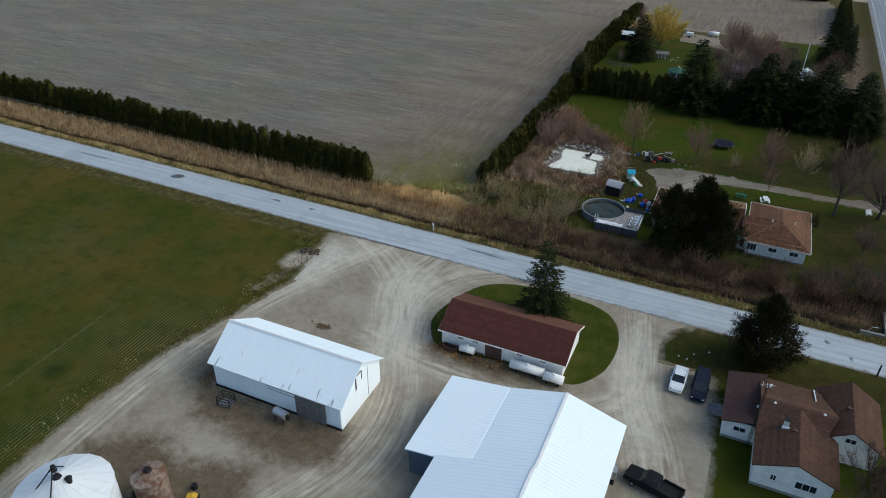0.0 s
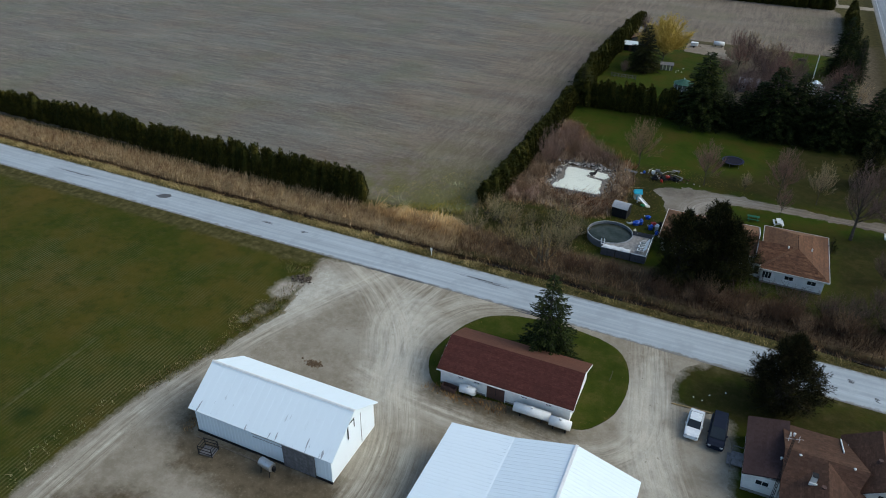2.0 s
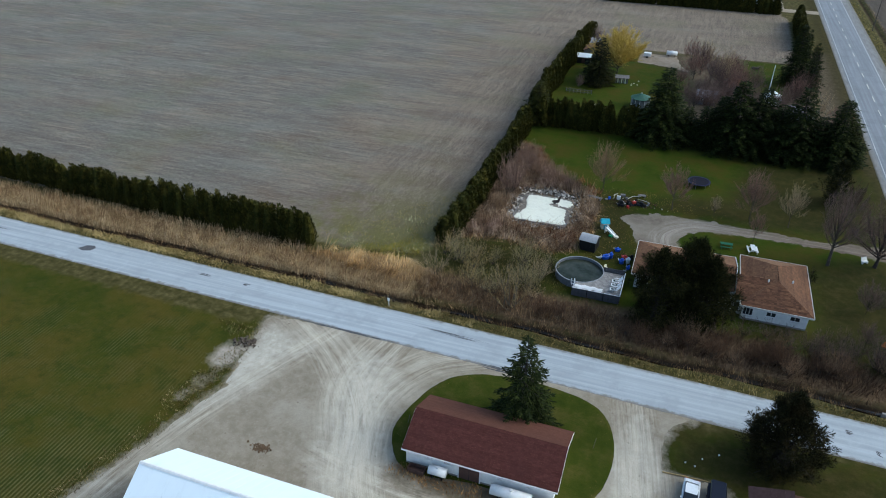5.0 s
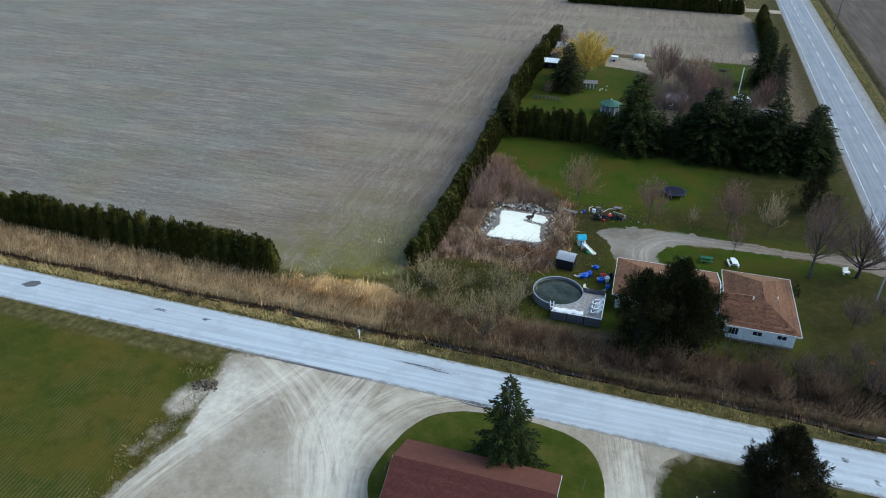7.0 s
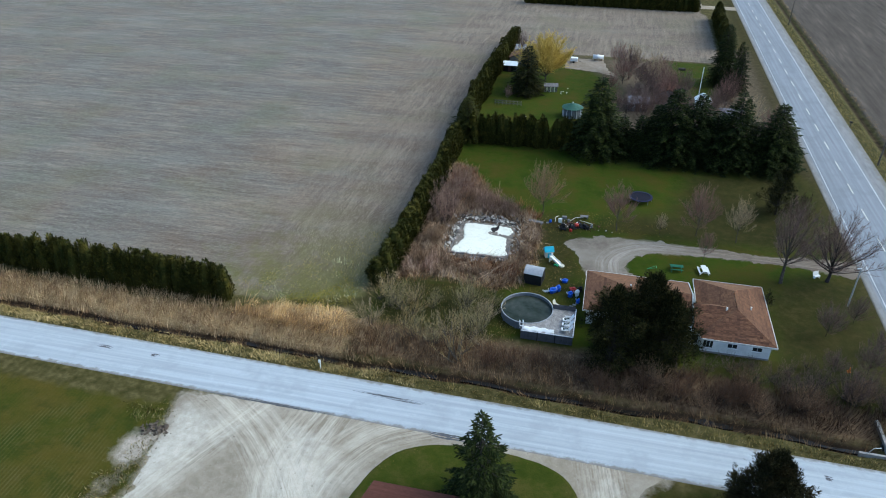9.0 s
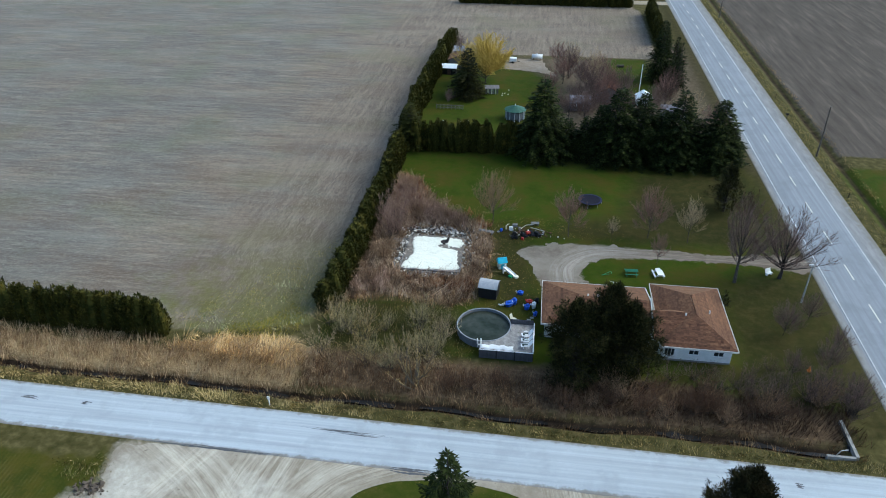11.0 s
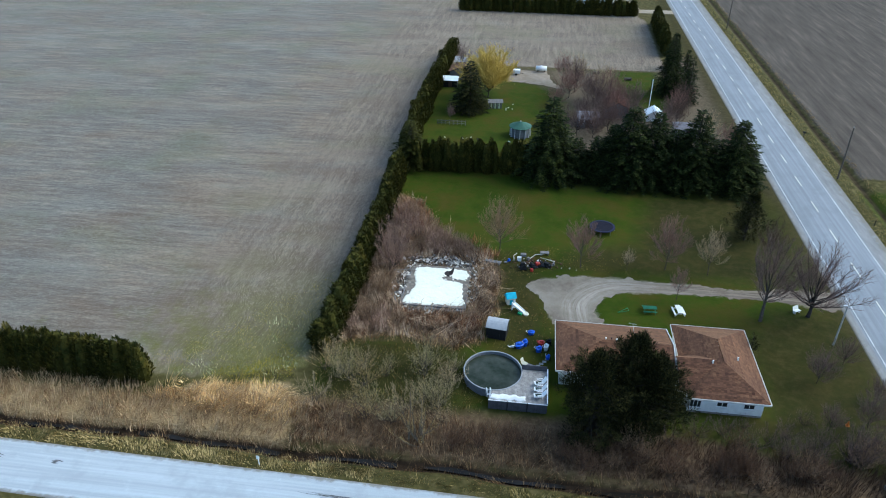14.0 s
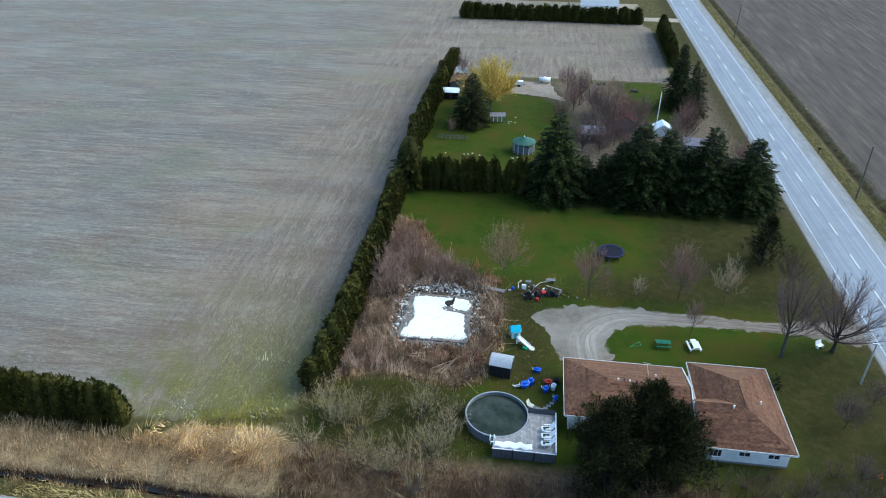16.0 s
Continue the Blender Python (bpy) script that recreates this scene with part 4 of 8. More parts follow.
# ---------------------------------------------------------------- farmhouse
def farmhouse():
    b = thing("farmhouse", "white farmhouse with brown shingle roofs and added wings", "house", (6.6, 55.6, 0))
    X, Y = -6.6, -55.6

    def at(x, y, z):
        return (x + X, y + Y, z)

    def block(x0, x1, y0, y1, h, gable=None, r=0.0):
        wall_ring(b, x0 + X, x1 + X, y0 + Y, y1 + Y, h, WHITE_WALL, gable, r)
        part("foundation", G().box(x0 + X - 0.03, x1 + X + 0.03, y0 + Y - 0.03, y0 + Y - 0.004, 0, 0.35), FOUNDATION, b)

    def pitch(a, c, d, e, mat, n=14):
        roof_plane(b, at(*a), at(*c), at(*d), at(*e), mat, n, "shingle_course", courses=2)
    # low west wing under a shallow plum roof, west-side shade put into the colour
    block(6.7, 10.0, 61.5, 69.3, 2.5)
    pitch((6.35, 61.1, 2.62), (6.35, 69.7, 2.62), (10.35, 61.1, 3.5), (10.35, 69.7, 3.5), PLUM, 10)
    # main block
    block(10.1, 17.3, 56.0, 69.3, 3.0)
    part("wall", G().solid([at(10.1, 56.0, 3.0), at(17.3, 56.0, 3.0), at(13.7, 56.0, 4.45)], [at(10.1, 56.2, 3.0), at(17.3, 56.2, 3.0), at(13.7, 56.2, 4.45)]), WHITE_WALL, b)
    pitch((9.75, 55.6, 3.0), (9.75, 64.3, 3.0), (13.7, 55.6, 4.62), (13.7, 64.3, 4.62), BROWN_SHINGLE, 14)
    pitch((17.7, 55.6, 3.0), (17.7, 62.2, 3.0), (13.7, 55.6, 4.62), (13.7, 64.3, 4.62), BROWN_SHINGLE, 14)
    pitch((9.75, 69.7, 3.0), (15.7, 69.7, 3.0), (9.75, 64.2, 4.66), (17.4, 64.2, 4.66), BROWN_SHINGLE, 12)
    pitch((9.75, 60.0, 3.02), (15.6, 60.0, 3.02), (9.75, 64.2, 4.66), (17.4, 64.2, 4.66), BROWN_SHINGLE, 12)
    # east wing, gable to the south
    wall_ring(b, 15.9 + X, 21.7 + X, 62.9 + Y, 70.5 + Y, 2.7, WHITE_WALL, "y", 4.5)
    pitch((15.5, 62.5, 2.62), (15.5, 70.9, 2.62), (18.8, 62.5, 4.68), (18.8, 70.9, 4.68), BROWN_SHINGLE, 12)
    pitch((22.1, 62.5, 2.62), (22.1, 70.9, 2.62), (18.8, 62.5, 4.68), (18.8, 70.9, 4.68), BROWN_SHINGLE, 12)
    window(b, 18.8 + X, 62.88 + Y, 3.2, 1.1, 0.7, "s")
    window(b, 8.4 + X, 61.48 + Y, 1.7, 1.3, 0.7, "s")
    window(b, 12.0 + X, 55.98 + Y, 1.8, 0.6, 0.8, "s")
    window(b, 15.0 + X, 55.98 + Y, 1.8, 2.0, 1.0, "s", 2)
    window(b, 6.68 + X, 66.0 + Y, 1.6, 1.0, 0.9, "w")
    ch = part("chimney", G().box(12.2 + X, 12.65 + X, 61.0 + Y, 61.5 + Y, 3.9, 5.05), FASCIA_GREY, b, "grey rendered chimney")
    part("chimney_cap", G().box(12.15 + X, 12.7 + X, 60.95 + Y, 61.55 + Y, 5.05, 5.13), BLACK, ch)
    part("flashing", G().box(12.05 + X, 12.75 + X, 60.85 + Y, 60.98 + Y, 4.0, 4.35), WHITE_TRIM, ch)
    for x, y, z in ((11.2, 63.9, 4.4), (10.7, 67.3, 3.9), (9.7, 63.8, 3.4), (16.0, 64.1, 4.5)):
        part("roof_vent", G().cyl(x + X, y + Y, z - 0.5, z + 0.22, 0.09, 0.09, 10).cyl(x + X, y + Y, z + 0.22, z + 0.32, 0.15, 0.05, 10), WHITE_TRIM, b)
    for x, y, z in ((18.4, 66.4, 4.5), (13.3, 60.6, 4.4)):
        part("roof_vent", G().cyl(x + X, y + Y, z - 0.3, z + 0.2, 0.32, 0.22, 10), DARK_WOOD, b)
    part("flashing", G().box(10.36 + X, 10.44 + X, 64.4 + Y, 67.7 + Y, 3.3, 3.85), WHITE_TRIM, b)
    part("flashing", G().bar(at(15.3, 66.7, 4.02), at(15.3, 69.6, 3.15), 0.07), WHITE_TRIM, b)
    mast = thing("antenna_tower", "thin dark lattice antenna tower beside the farmhouse", "antenna tower", (9.55, 61.0, 0))
    legs = [(0.16 * math.cos(a), 0.16 * math.sin(a)) for a in (0.3, 2.4, 4.5)]
    for x, y in legs:
        part("leg", G().bar((x, y, 0), (x * 0.6, y * 0.6, 9.0), 0.025), BLACK, mast)
    for k in range(18):
        q = 0.3 + 0.48 * k
        f = 1 - 0.4 * q / 9.0
        c = [(x * f, y * f, q + 0.24 * i) for i, (x, y) in enumerate(legs)]
        part("rung", G().bar(c[0], c[1], 0.014, 4).bar(c[1], c[2], 0.014, 4).bar(c[2], (c[0][0], c[0][1], q + 0.48), 0.014, 4), BLACK, mast)
    part("antenna_arm", G().bar((-0.7, -0.2, 8.9), (0.8, 0.25, 8.9), 0.02).bar((-0.5, -0.5, 8.9), (-0.4, 0.4, 8.9), 0.015).bar((0.4, -0.3, 8.9), (0.5, 0.6, 8.9), 0.015), CHROME, mast)
    part("downpipe", G().bar(at(15.5, 69.75, 0.1), at(15.5, 69.75, 2.9), 0.05).bar(at(15.5, 69.75, 2.9), at(15.5, 68.2, 3.3), 0.05), WHITE_TRIM, b)
    steps = thing("porch_steps", "grey wooden porch steps beside the farmhouse door", "steps", (5.9, 65.0, 0))
    part("platform", G().box(-0.5, 0.7, -1.0, 1.0, 0.42, 0.5), GREY_BOARD, steps)
    part("tread", G().box(-0.85, -0.5, -0.8, 0.8, 0.2, 0.26), GREY_BOARD, steps)
    for s in (-0.95, 0.95):
        part("rail", G().tube([(-0.45, s, 0), (-0.45, s, 1.3), (0.65, s, 1.3)], 0.04, 6), GREY_BOARD, steps)


# ---------------------------------------------------------------- bungalow
def bungalow():
    b = thing("bungalow", "white bungalow with hipped tan-brown shingle roofs", "house", (-8.7, 102.5, 0))
    X, Y = 8.7, -102.5

    def at(x, y, z):
        return (x + X, y + Y, z)

    def pitch(a, c, d, e, n=14, mat=TAN_SHINGLE):
        roof_plane(b, at(*a), at(*c), at(*d), at(*e), mat, n, "shingle_course", courses=2)
    wall_ring(b, -8.7 + X, 4.6 + X, 105.1 + Y, 114.1 + Y, 2.5, WHITE_WALL)
    wall_ring(b, 6.1 + X, 14.4 + X, 102.5 + Y, 115.4 + Y, 2.4, WHITE_WALL)
    wall_ring(b, 4.61 + X, 6.09 + X, 103.5 + Y, 109.0 + Y, 2.4, WHITE_WALL)
    z, r = 2.55, 4.45
    # west block: hip to the west, gable end to the east
    w, wx, wy = 4.05, -3.7, 109.4
    pitch((-9.2, 104.7, z), (4.9, 104.7, z), (wx, wy, w), (4.9, wy, w), 16)
    pitch((-9.2, 114.5, z), (4.9, 114.5, z), (wx, wy, w), (4.9, wy, w), 16)
    pitch((-9.2, 104.7, z), (-9.2, 114.5, z), (wx, wy - 0.01, w), (wx, wy + 0.01, w), 16)
    # east block: full hip
    pitch((5.75, 102.1, z - 0.1), (14.9, 102.1, z - 0.1), (10.2, 106.6, r), (10.3, 106.6, r), 15)
    pitch((5.75, 115.8, z - 0.1), (14.9, 115.8, z - 0.1), (10.2, 110.9, r), (10.3, 110.9, r), 15)
    pitch((14.9, 102.1, z - 0.1), (14.9, 115.8, z - 0.1), (10.3, 106.6, r), (10.3, 110.9, r), 15)
    pitch((5.75, 102.1, z - 0.1), (5.75, 115.8, z - 0.1), (10.2, 106.6, r), (10.2, 110.9, r), 15)
    # link roof between the blocks
    pitch((4.95, 103.2, z - 0.05), (9.0, 103.2, z - 0.05), (4.95, 107.0, r - 0.15), (9.6, 107.0, r - 0.1), 10)
    pitch((4.95, 108.6, z + 0.5), (7.4, 108.6, z + 0.9), (4.95, 107.0, r - 0.15), (9.6, 107.0, r - 0.1), 10)
    for x0, x1, y0, y1, hz in ((-9.25, 4.9, 104.65, 114.55, z), (5.7, 14.95, 102.05, 115.85, z - 0.1)):
        part("fascia", G().box(x0 + X, x1 + X, y0 + Y - 0.06, y0 + Y, hz - 0.2, hz + 0.03), FASCIA_GREY, b)
        part("fascia", G().box(x0 + X, x1 + X, y1 + Y, y1 + Y + 0.06, hz - 0.2, hz + 0.03), FASCIA_GREY, b)
        part("fascia", G().box(x0 + X - 0.06, x0 + X, y0 + Y, y1 + Y, hz - 0.2, hz + 0.05), FASCIA_GREY, b)
        part("fascia", G().box(x1 + X, x1 + X + 0.06, y0 + Y, y1 + Y, hz - 0.2, hz + 0.05), FASCIA_GREY, b)
    part("bargeboard", G().solid([at(4.92, 104.7, z - 0.05), at(4.92, wy, w - 0.05), at(4.92, 114.5, z - 0.05), at(4.92, 114.5, z + 0.1), at(4.92, wy, w + 0.12), at(4.92, 104.7, z + 0.1)], [at(5.0, 104.7, z - 0.05), at(5.0, wy, w - 0.05), at(5.0, 114.5, z - 0.05), at(5.0, 114.5, z + 0.1), at(5.0, wy, w + 0.12), at(5.0, 104.7, z + 0.1)]), WHITE_TRIM, b)
    part("wall", G().solid([at(4.42, 105.0, 2.5), at(4.42, 114.2, 2.5), at(4.42, wy, w - 0.1)], [at(4.6, 105.0, 2.5), at(4.6, 114.2, 2.5), at(4.6, wy, w - 0.1)]), WHITE_WALL, b)
    part("foundation", G().box(6.08 + X, 14.42 + X, 102.46 + Y, 102.49 + Y, 0, 0.25), FOUNDATION, b)
    for x in (9.8, 12.8):
        window(b, x + X, 102.48 + Y, 1.55, 1.25, 0.75, "s")
    window(b, 6.85 + X, 102.48 + Y, 1.4, 1.3, 1.2, "s", 2)
    for y in (107.0, 111.5):
        window(b, -8.72 + X, y + Y, 1.5, 1.1, 0.9, "w")
    door = part("door", G().box(4.85 + X, 5.9 + X, 103.42 + Y, 103.48 + Y, 0.1, 2.1), WHITE_TRIM, b, "white glazed door")
    part("door_glass", G().box(5.05 + X, 5.7 + X, 103.4 + Y, 103.42 + Y, 0.6, 1.9), GLASS, door)
    for x, y, zz in ((-3.2, 109.6, 3.95), (-2.5, 109.7, 3.95), (-1.9, 109.5, 3.95), (-0.6, 109.5, 3.95), (1.3, 111.5, 3.4), (9.0, 106.6, 4.2), (12.3, 108.2, 3.7)):
        part("roof_vent", G().cyl(x + X, y + Y, zz - 0.15, zz + 0.32, 0.1, 0.1, 8), WHITE_TRIM if x not in (-2.5, -0.6) else DARK_WOOD, b)
    mast = part("antenna_mast", G().bar(at(0.6, 111.6, 3.2), at(0.2, 112.2, 4.8), 0.03), CHROME, b)
    part("antenna_arm", G().bar(at(-0.3, 112.3, 4.75), at(0.7, 112.1, 4.75), 0.02), CHROME, mast)


farmhouse()
bungalow()


# ---------------------------------------------------------------- plants
SPRUCE_GREEN = foliage("spruce_needles", (0.01, 0.016, 0.006), (0.042, 0.054, 0.017))
PINE_GREEN = foliage("dark_pine_needles", (0.007, 0.01, 0.005), (0.058, 0.056, 0.021))
CEDAR_GREEN = foliage("cedar_sprays", (0.02, 0.025, 0.007), (0.076, 0.074, 0.018), (0.1, 0.082, 0.02))
BRONZE_GREEN = foliage("bronzed_conifer", (0.012, 0.013, 0.007), (0.055, 0.05, 0.023), (0.075, 0.055, 0.028))
BARK = plain("grey_brown_bark", (0.1, 0.083, 0.07), 0.95, 0, 0.45, 4.0)
DARK_BARK = plain("dark_wet_bark", (0.045, 0.038, 0.036), 0.95, 0, 0.4, 4.0)
PALE_BARK = plain("pale_dead_wood", (0.19, 0.155, 0.115), 0.95, 0, 0.4, 4.0)


def twigs(name, a, b):
    m = Nodes(name)
    return m.done(m.mix(1.0, m.mix(m.island(), a, b), (1.15, 1.0, 0.8), "MULTIPLY"), 0.9)


TWIG_GREY = twigs("grey_twigs", (0.22, 0.19, 0.145), (0.42, 0.37, 0.29))
TWIG_DARK = twigs("dark_plum_twigs", (0.055, 0.04, 0.038), (0.12, 0.088, 0.086))
TWIG_HAZE = twigs("dusky_lilac_twigs", (0.085, 0.065, 0.068), (0.19, 0.15, 0.16))
TWIG_ROSE = twigs("budding_rose_twigs", (0.13, 0.088, 0.088), (0.25, 0.175, 0.178))
TWIG_BROWN = twigs("plum_brown_twigs", (0.075, 0.05, 0.04), (0.165, 0.112, 0.085))
TWIG_LILAC = twigs("lilac_grey_twigs", (0.17, 0.125, 0.12), (0.32, 0.245, 0.235))
TWIG_OLIVE = twigs("olive_grey_twigs", (0.19, 0.155, 0.085), (0.37, 0.315, 0.19))
TWIG_PALE = twigs("pale_olive_twigs", (0.17, 0.165, 0.105), (0.36, 0.34, 0.235))
TWIG_WILLOW = twigs("yellow_willow_twigs", (0.31, 0.25, 0.065), (0.54, 0.46, 0.15))
TWIG_TAN = twigs("tan_twigs", (0.15, 0.112, 0.085), (0.28, 0.215, 0.165))


def shard(g, p, d, length, width, rng, droop=0.0):
    """One flat spray of needles from p along d."""
    side = d.cross(Vector((rng.uniform(-0.5, 0.5), rng.uniform(-0.5, 0.5), 1))).normalized() * width
    mid = p + d * length * 0.5
    tip = p + d * length - Vector((0, 0, droop * length))
    g.face(p, mid + side, tip, mid - side)


def spruce_meshes(seed, h, r, levels=28, gap=0.12, shape=0.78, sag=0.42, fine=1.0):
    rng = random.Random(seed)
    wood, leaf = G(), G()
    wood.tube([(0, 0, 0), (0.05, 0, h * 0.5), (0, 0.03, h * 0.98)], [h * 0.016, h * 0.009, 0.02], 7)
    for i in range(levels):
        t = (i + rng.uniform(-0.3, 0.3)) / levels
        z = h * (0.06 + 0.92 * max(0, t))
        R = r * (1 - max(0, t)) ** shape * rng.uniform(0.78, 1.14) + 0.12
        n = max(4, int(5 + 7 * (1 - t)))
        off = rng.uniform(0, 6.3)
        for j in range(n):
            if rng.random() < gap:
                continue
            a = off + math.tau * j / n + rng.uniform(-0.25, 0.25)
            L = R * rng.uniform(0.72, 1.12)
            out = Vector((math.cos(a), math.sin(a), 0))
            rise = 0.25 + 0.5 * t
            pts = [Vector((0, 0, z)) + out * L * s + Vector((0, 0, L * (rise * s * 0.5 - sag * (1 - 0.5 * t) * s * s))) for s in (0, 0.35, 0.7, 1.0)]
            if L > 0.8:
                wood.tube(pts, [0.035, 0.028, 0.02, 0.008], 3)
            k = max(3, int(L * 3.6))
            for m in range(k):
                s = 0.2 + 0.8 * (m + rng.random()) / k
                q = s * 3
                p = pts[min(2, int(q))].lerp(pts[min(3, int(q) + 1)], q - int(q) if q < 3 else 1)
                for sgn in (-1, 1):
                    d = (out * rng.uniform(0.35, 0.9) + Vector((-out.y, out.x, 0)) * sgn * rng.uniform(0.4, 1.0) + Vector((0, 0, rng.uniform(-0.35, 0.1)))).normalized()
                    shard(leaf, p, d, (0.34 + 0.3 * (1 - s) + 0.1 * L * (1 - s)) * rng.uniform(0.8, 1.3), rng.uniform(0.07, 0.13) * fine, rng, 0.15)
                shard(leaf, p, (out + Vector((0, 0, rng.uniform(-0.2, 0.35)))).normalized(), rng.uniform(0.35, 0.6), rng.uniform(0.08, 0.14) * fine, rng)
    return wood.mesh("trunk"), leaf.mesh("crown")


def clump_meshes(seed, h, r, base=0.08, clumps=120, size=1.0, top=0.55, needles=60, slim=1.0, lobes=0.55):
    """A broad dense conifer whose crown is many clumps of sprays on limbs."""
    rng = random.Random(seed)
    wood, leaf = G(), G()
    wood.tube([(0, 0, 0), (0.1, 0.05, h * 0.5), (0, 0.1, h * 0.93)], [h * 0.025, h * 0.015, 0.04], 8)
    for i in range(clumps):
        t = rng.random() ** 0.9
        z = h * (base + (1 - base) * t)
        a = rng.uniform(0, math.tau)
        lobe = 0.88 + lobes * noise.noise((math.cos(a) * 1.3, math.sin(a) * 1.3, z * 0.45 + seed))
        R = r * lobe * min(1.0, (t + 0.15) * 3.0) * max(0.05, (1 - t ** 1.6)) ** top
        rho = R * math.sqrt(rng.uniform(0.3, 1.0)) * rng.uniform(0.9, 1.12)
        c = Vector((rho * math.cos(a), rho * math.sin(a), z))
        if rng.random() < 0.45:
            wood.tube([(0, 0, max(0.5, z - 0.4 * rho)), (c.x * 0.5, c.y * 0.5, z - 0.1 * rho), tuple(c)], [0.07, 0.05, 0.02], 3)
        s = size * rng.uniform(0.5, 1.25)
        axis = Vector((math.cos(a) * 0.75 * rho / r, math.sin(a) * 0.75 * rho / r, rng.uniform(0.45, 1.0))).normalized()
        for k in range(needles):
            u = rng.random()
            stray = Vector((rng.gauss(0, 1), rng.gauss(0, 1), rng.gauss(0, 0.8)))
            shard(leaf, c + axis * s * (u * 1.5 - 0.5) + stray * s * 0.42 * (1 - 0.85 * u), (axis + stray * 0.6).normalized(), s * rng.uniform(0.3, 0.6), s * rng.uniform(0.04, 0.085) * slim, rng, 0.1)
    return wood.mesh("trunk"), leaf.mesh("crown")


def cedar_mesh(seed, h=1.0, r=0.22, n=900):
    """An upright cedar of unit height: a close flame of sprays round a dark heart."""
    rng = random.Random(seed)
    g = G()
    tops = [(rng.uniform(-0.35, 0.35) * r, rng.uniform(-0.35, 0.35) * r, rng.uniform(0.86, 1.0)) for _ in range(3)]

    def rad(t):
        return r * min(1.0, 0.62 + t * 1.6) * max(0.02, 1 - t ** 1.9) ** 0.78
    rings = [[((rad(t) * 0.82) * math.cos(math.tau * j / 9), (rad(t) * 0.82) * math.sin(math.tau * j / 9), h * t) for j in range(9)] for t in (0.0, 0.2, 0.45, 0.7, 0.88)]
    for lo, hi in zip(rings, rings[1:]):
        g.solid(lo, hi)
    for i in range(n):
        t = rng.random() ** 0.85 * 0.97
        a = rng.uniform(0, math.tau)
        R = rad(t) * rng.uniform(0.68, 1.04)
        ox, oy, top = tops[i % 3]
        p = Vector((R * math.cos(a) + ox * t, R * math.sin(a) + oy * t, h * t * top))
        d = Vector((math.cos(a) * rng.uniform(0.25, 0.9), math.sin(a) * rng.uniform(0.25, 0.9), rng.uniform(0.5, 1.3))).normalized()
        shard(g, p, d, rng.uniform(0.05, 0.1), rng.uniform(0.01, 0.021), rng)
    return g.mesh("cedar")


def whip_meshes(seed, h, spread, base=0.2, limbs=14, subs=12, twig=12, reach=1.6, sliver=0.012, thick=1.0, low=0.3, droop=0.0, up=0.35, split=False):
    """A leafless tree or bush of rising whips: limbs that bend upwards, side shoots and fine twigs; base 0 springs from the ground."""
    rng = random.Random(seed)
    wood, fine, boughs = G(), G(), []
    z = Vector((0, 0, 1))
    if base > 0:
        wood.tube([(0, 0, 0), (0.012 * h, 0, h * base), (0, 0.02 * h, h * 0.72)], [0.013 * h * thick, 0.009 * h * thick, 0.012], 6)
    for i in range(limbs):
        a = i * 2.39996 + rng.uniform(-0.35, 0.35)
        out = math.sqrt((i + 0.5) / limbs) * rng.uniform(0.75, 1.12)
        root = Vector((0.006 * h, 0.01 * h, h * (base + 0.4 * (1 - min(1, out)) * rng.uniform(0.5, 1.1)))) if base > 0 else Vector((rng.gauss(0, 0.12 * spread), rng.gauss(0, 0.12 * spread), -0.03))
        tip = Vector((spread * out * math.cos(a), spread * out * math.sin(a), h * (1 - 0.6 * (1 - low) * out * out) * rng.uniform(0.84, 1.02)))
        bend = root + Vector(((tip.x - root.x) * 0.62, (tip.y - root.y) * 0.62, (tip.z - root.z) * (0.36 + 0.25 * droop)))

        def at(s):
            return root * (1 - s) ** 2 + bend * (2 * s * (1 - s)) + tip * s * s
        r0 = thick * 0.0062 * (tip - root).length + 0.008
        if split:
            boughs.append(G())
        (boughs[-1] if split else wood).tube([at(s) for s in (0, 0.25, 0.5, 0.75, 1)], [r0, r0 * 0.75, r0 * 0.5, r0 * 0.3, 0.005], 3)
        for j in range(subs):
            s = 0.2 + 0.8 * (j + rng.random()) / subs
            p, way = at(s), (at(s + 0.03) - at(s - 0.03)).normalized()
            d = (way * 0.9 + Vector((rng.gauss(0, 0.45), rng.gauss(0, 0.45), rng.gauss(0, 0.3))) + z * (up - droop)).normalized()
            l = reach * (1.15 - 0.6 * s) * rng.uniform(0.6, 1.15)
            d2 = (d + z * (up * 0.7 - droop)).normalized()
            w = d.cross(Vector((rng.gauss(0, 1), rng.gauss(0, 1), 0.4))).normalized() * sliver
            q, e = p + d * l * 0.5, p + d * l * 0.5 + d2 * l * 0.5
            fine.face(p - w, p + w, q + w * 0.7, q - w * 0.7)
            fine.face(q - w * 0.7, q + w * 0.7, e)
            for _ in range(twig):
                u = rng.uniform(0.05, 1)
                b = p.lerp(q, u * 2) if u < 0.5 else q.lerp(e, u * 2 - 1)
                o = (d2 + Vector((rng.gauss(0, 0.5), rng.gauss(0, 0.5), rng.gauss(0, 0.35) + up * 0.6 - droop))).normalized()
                x = o.cross(Vector((rng.gauss(0, 1), rng.gauss(0, 1), 0.4))).normalized() * sliver * rng.uniform(0.5, 0.9)
                fine.face(b - x, b + x, b + o * l * rng.uniform(0.3, 0.65))
    return (wood.mesh("trunk"), fine.mesh("crown"), *[g.mesh("bough") for g in boughs])


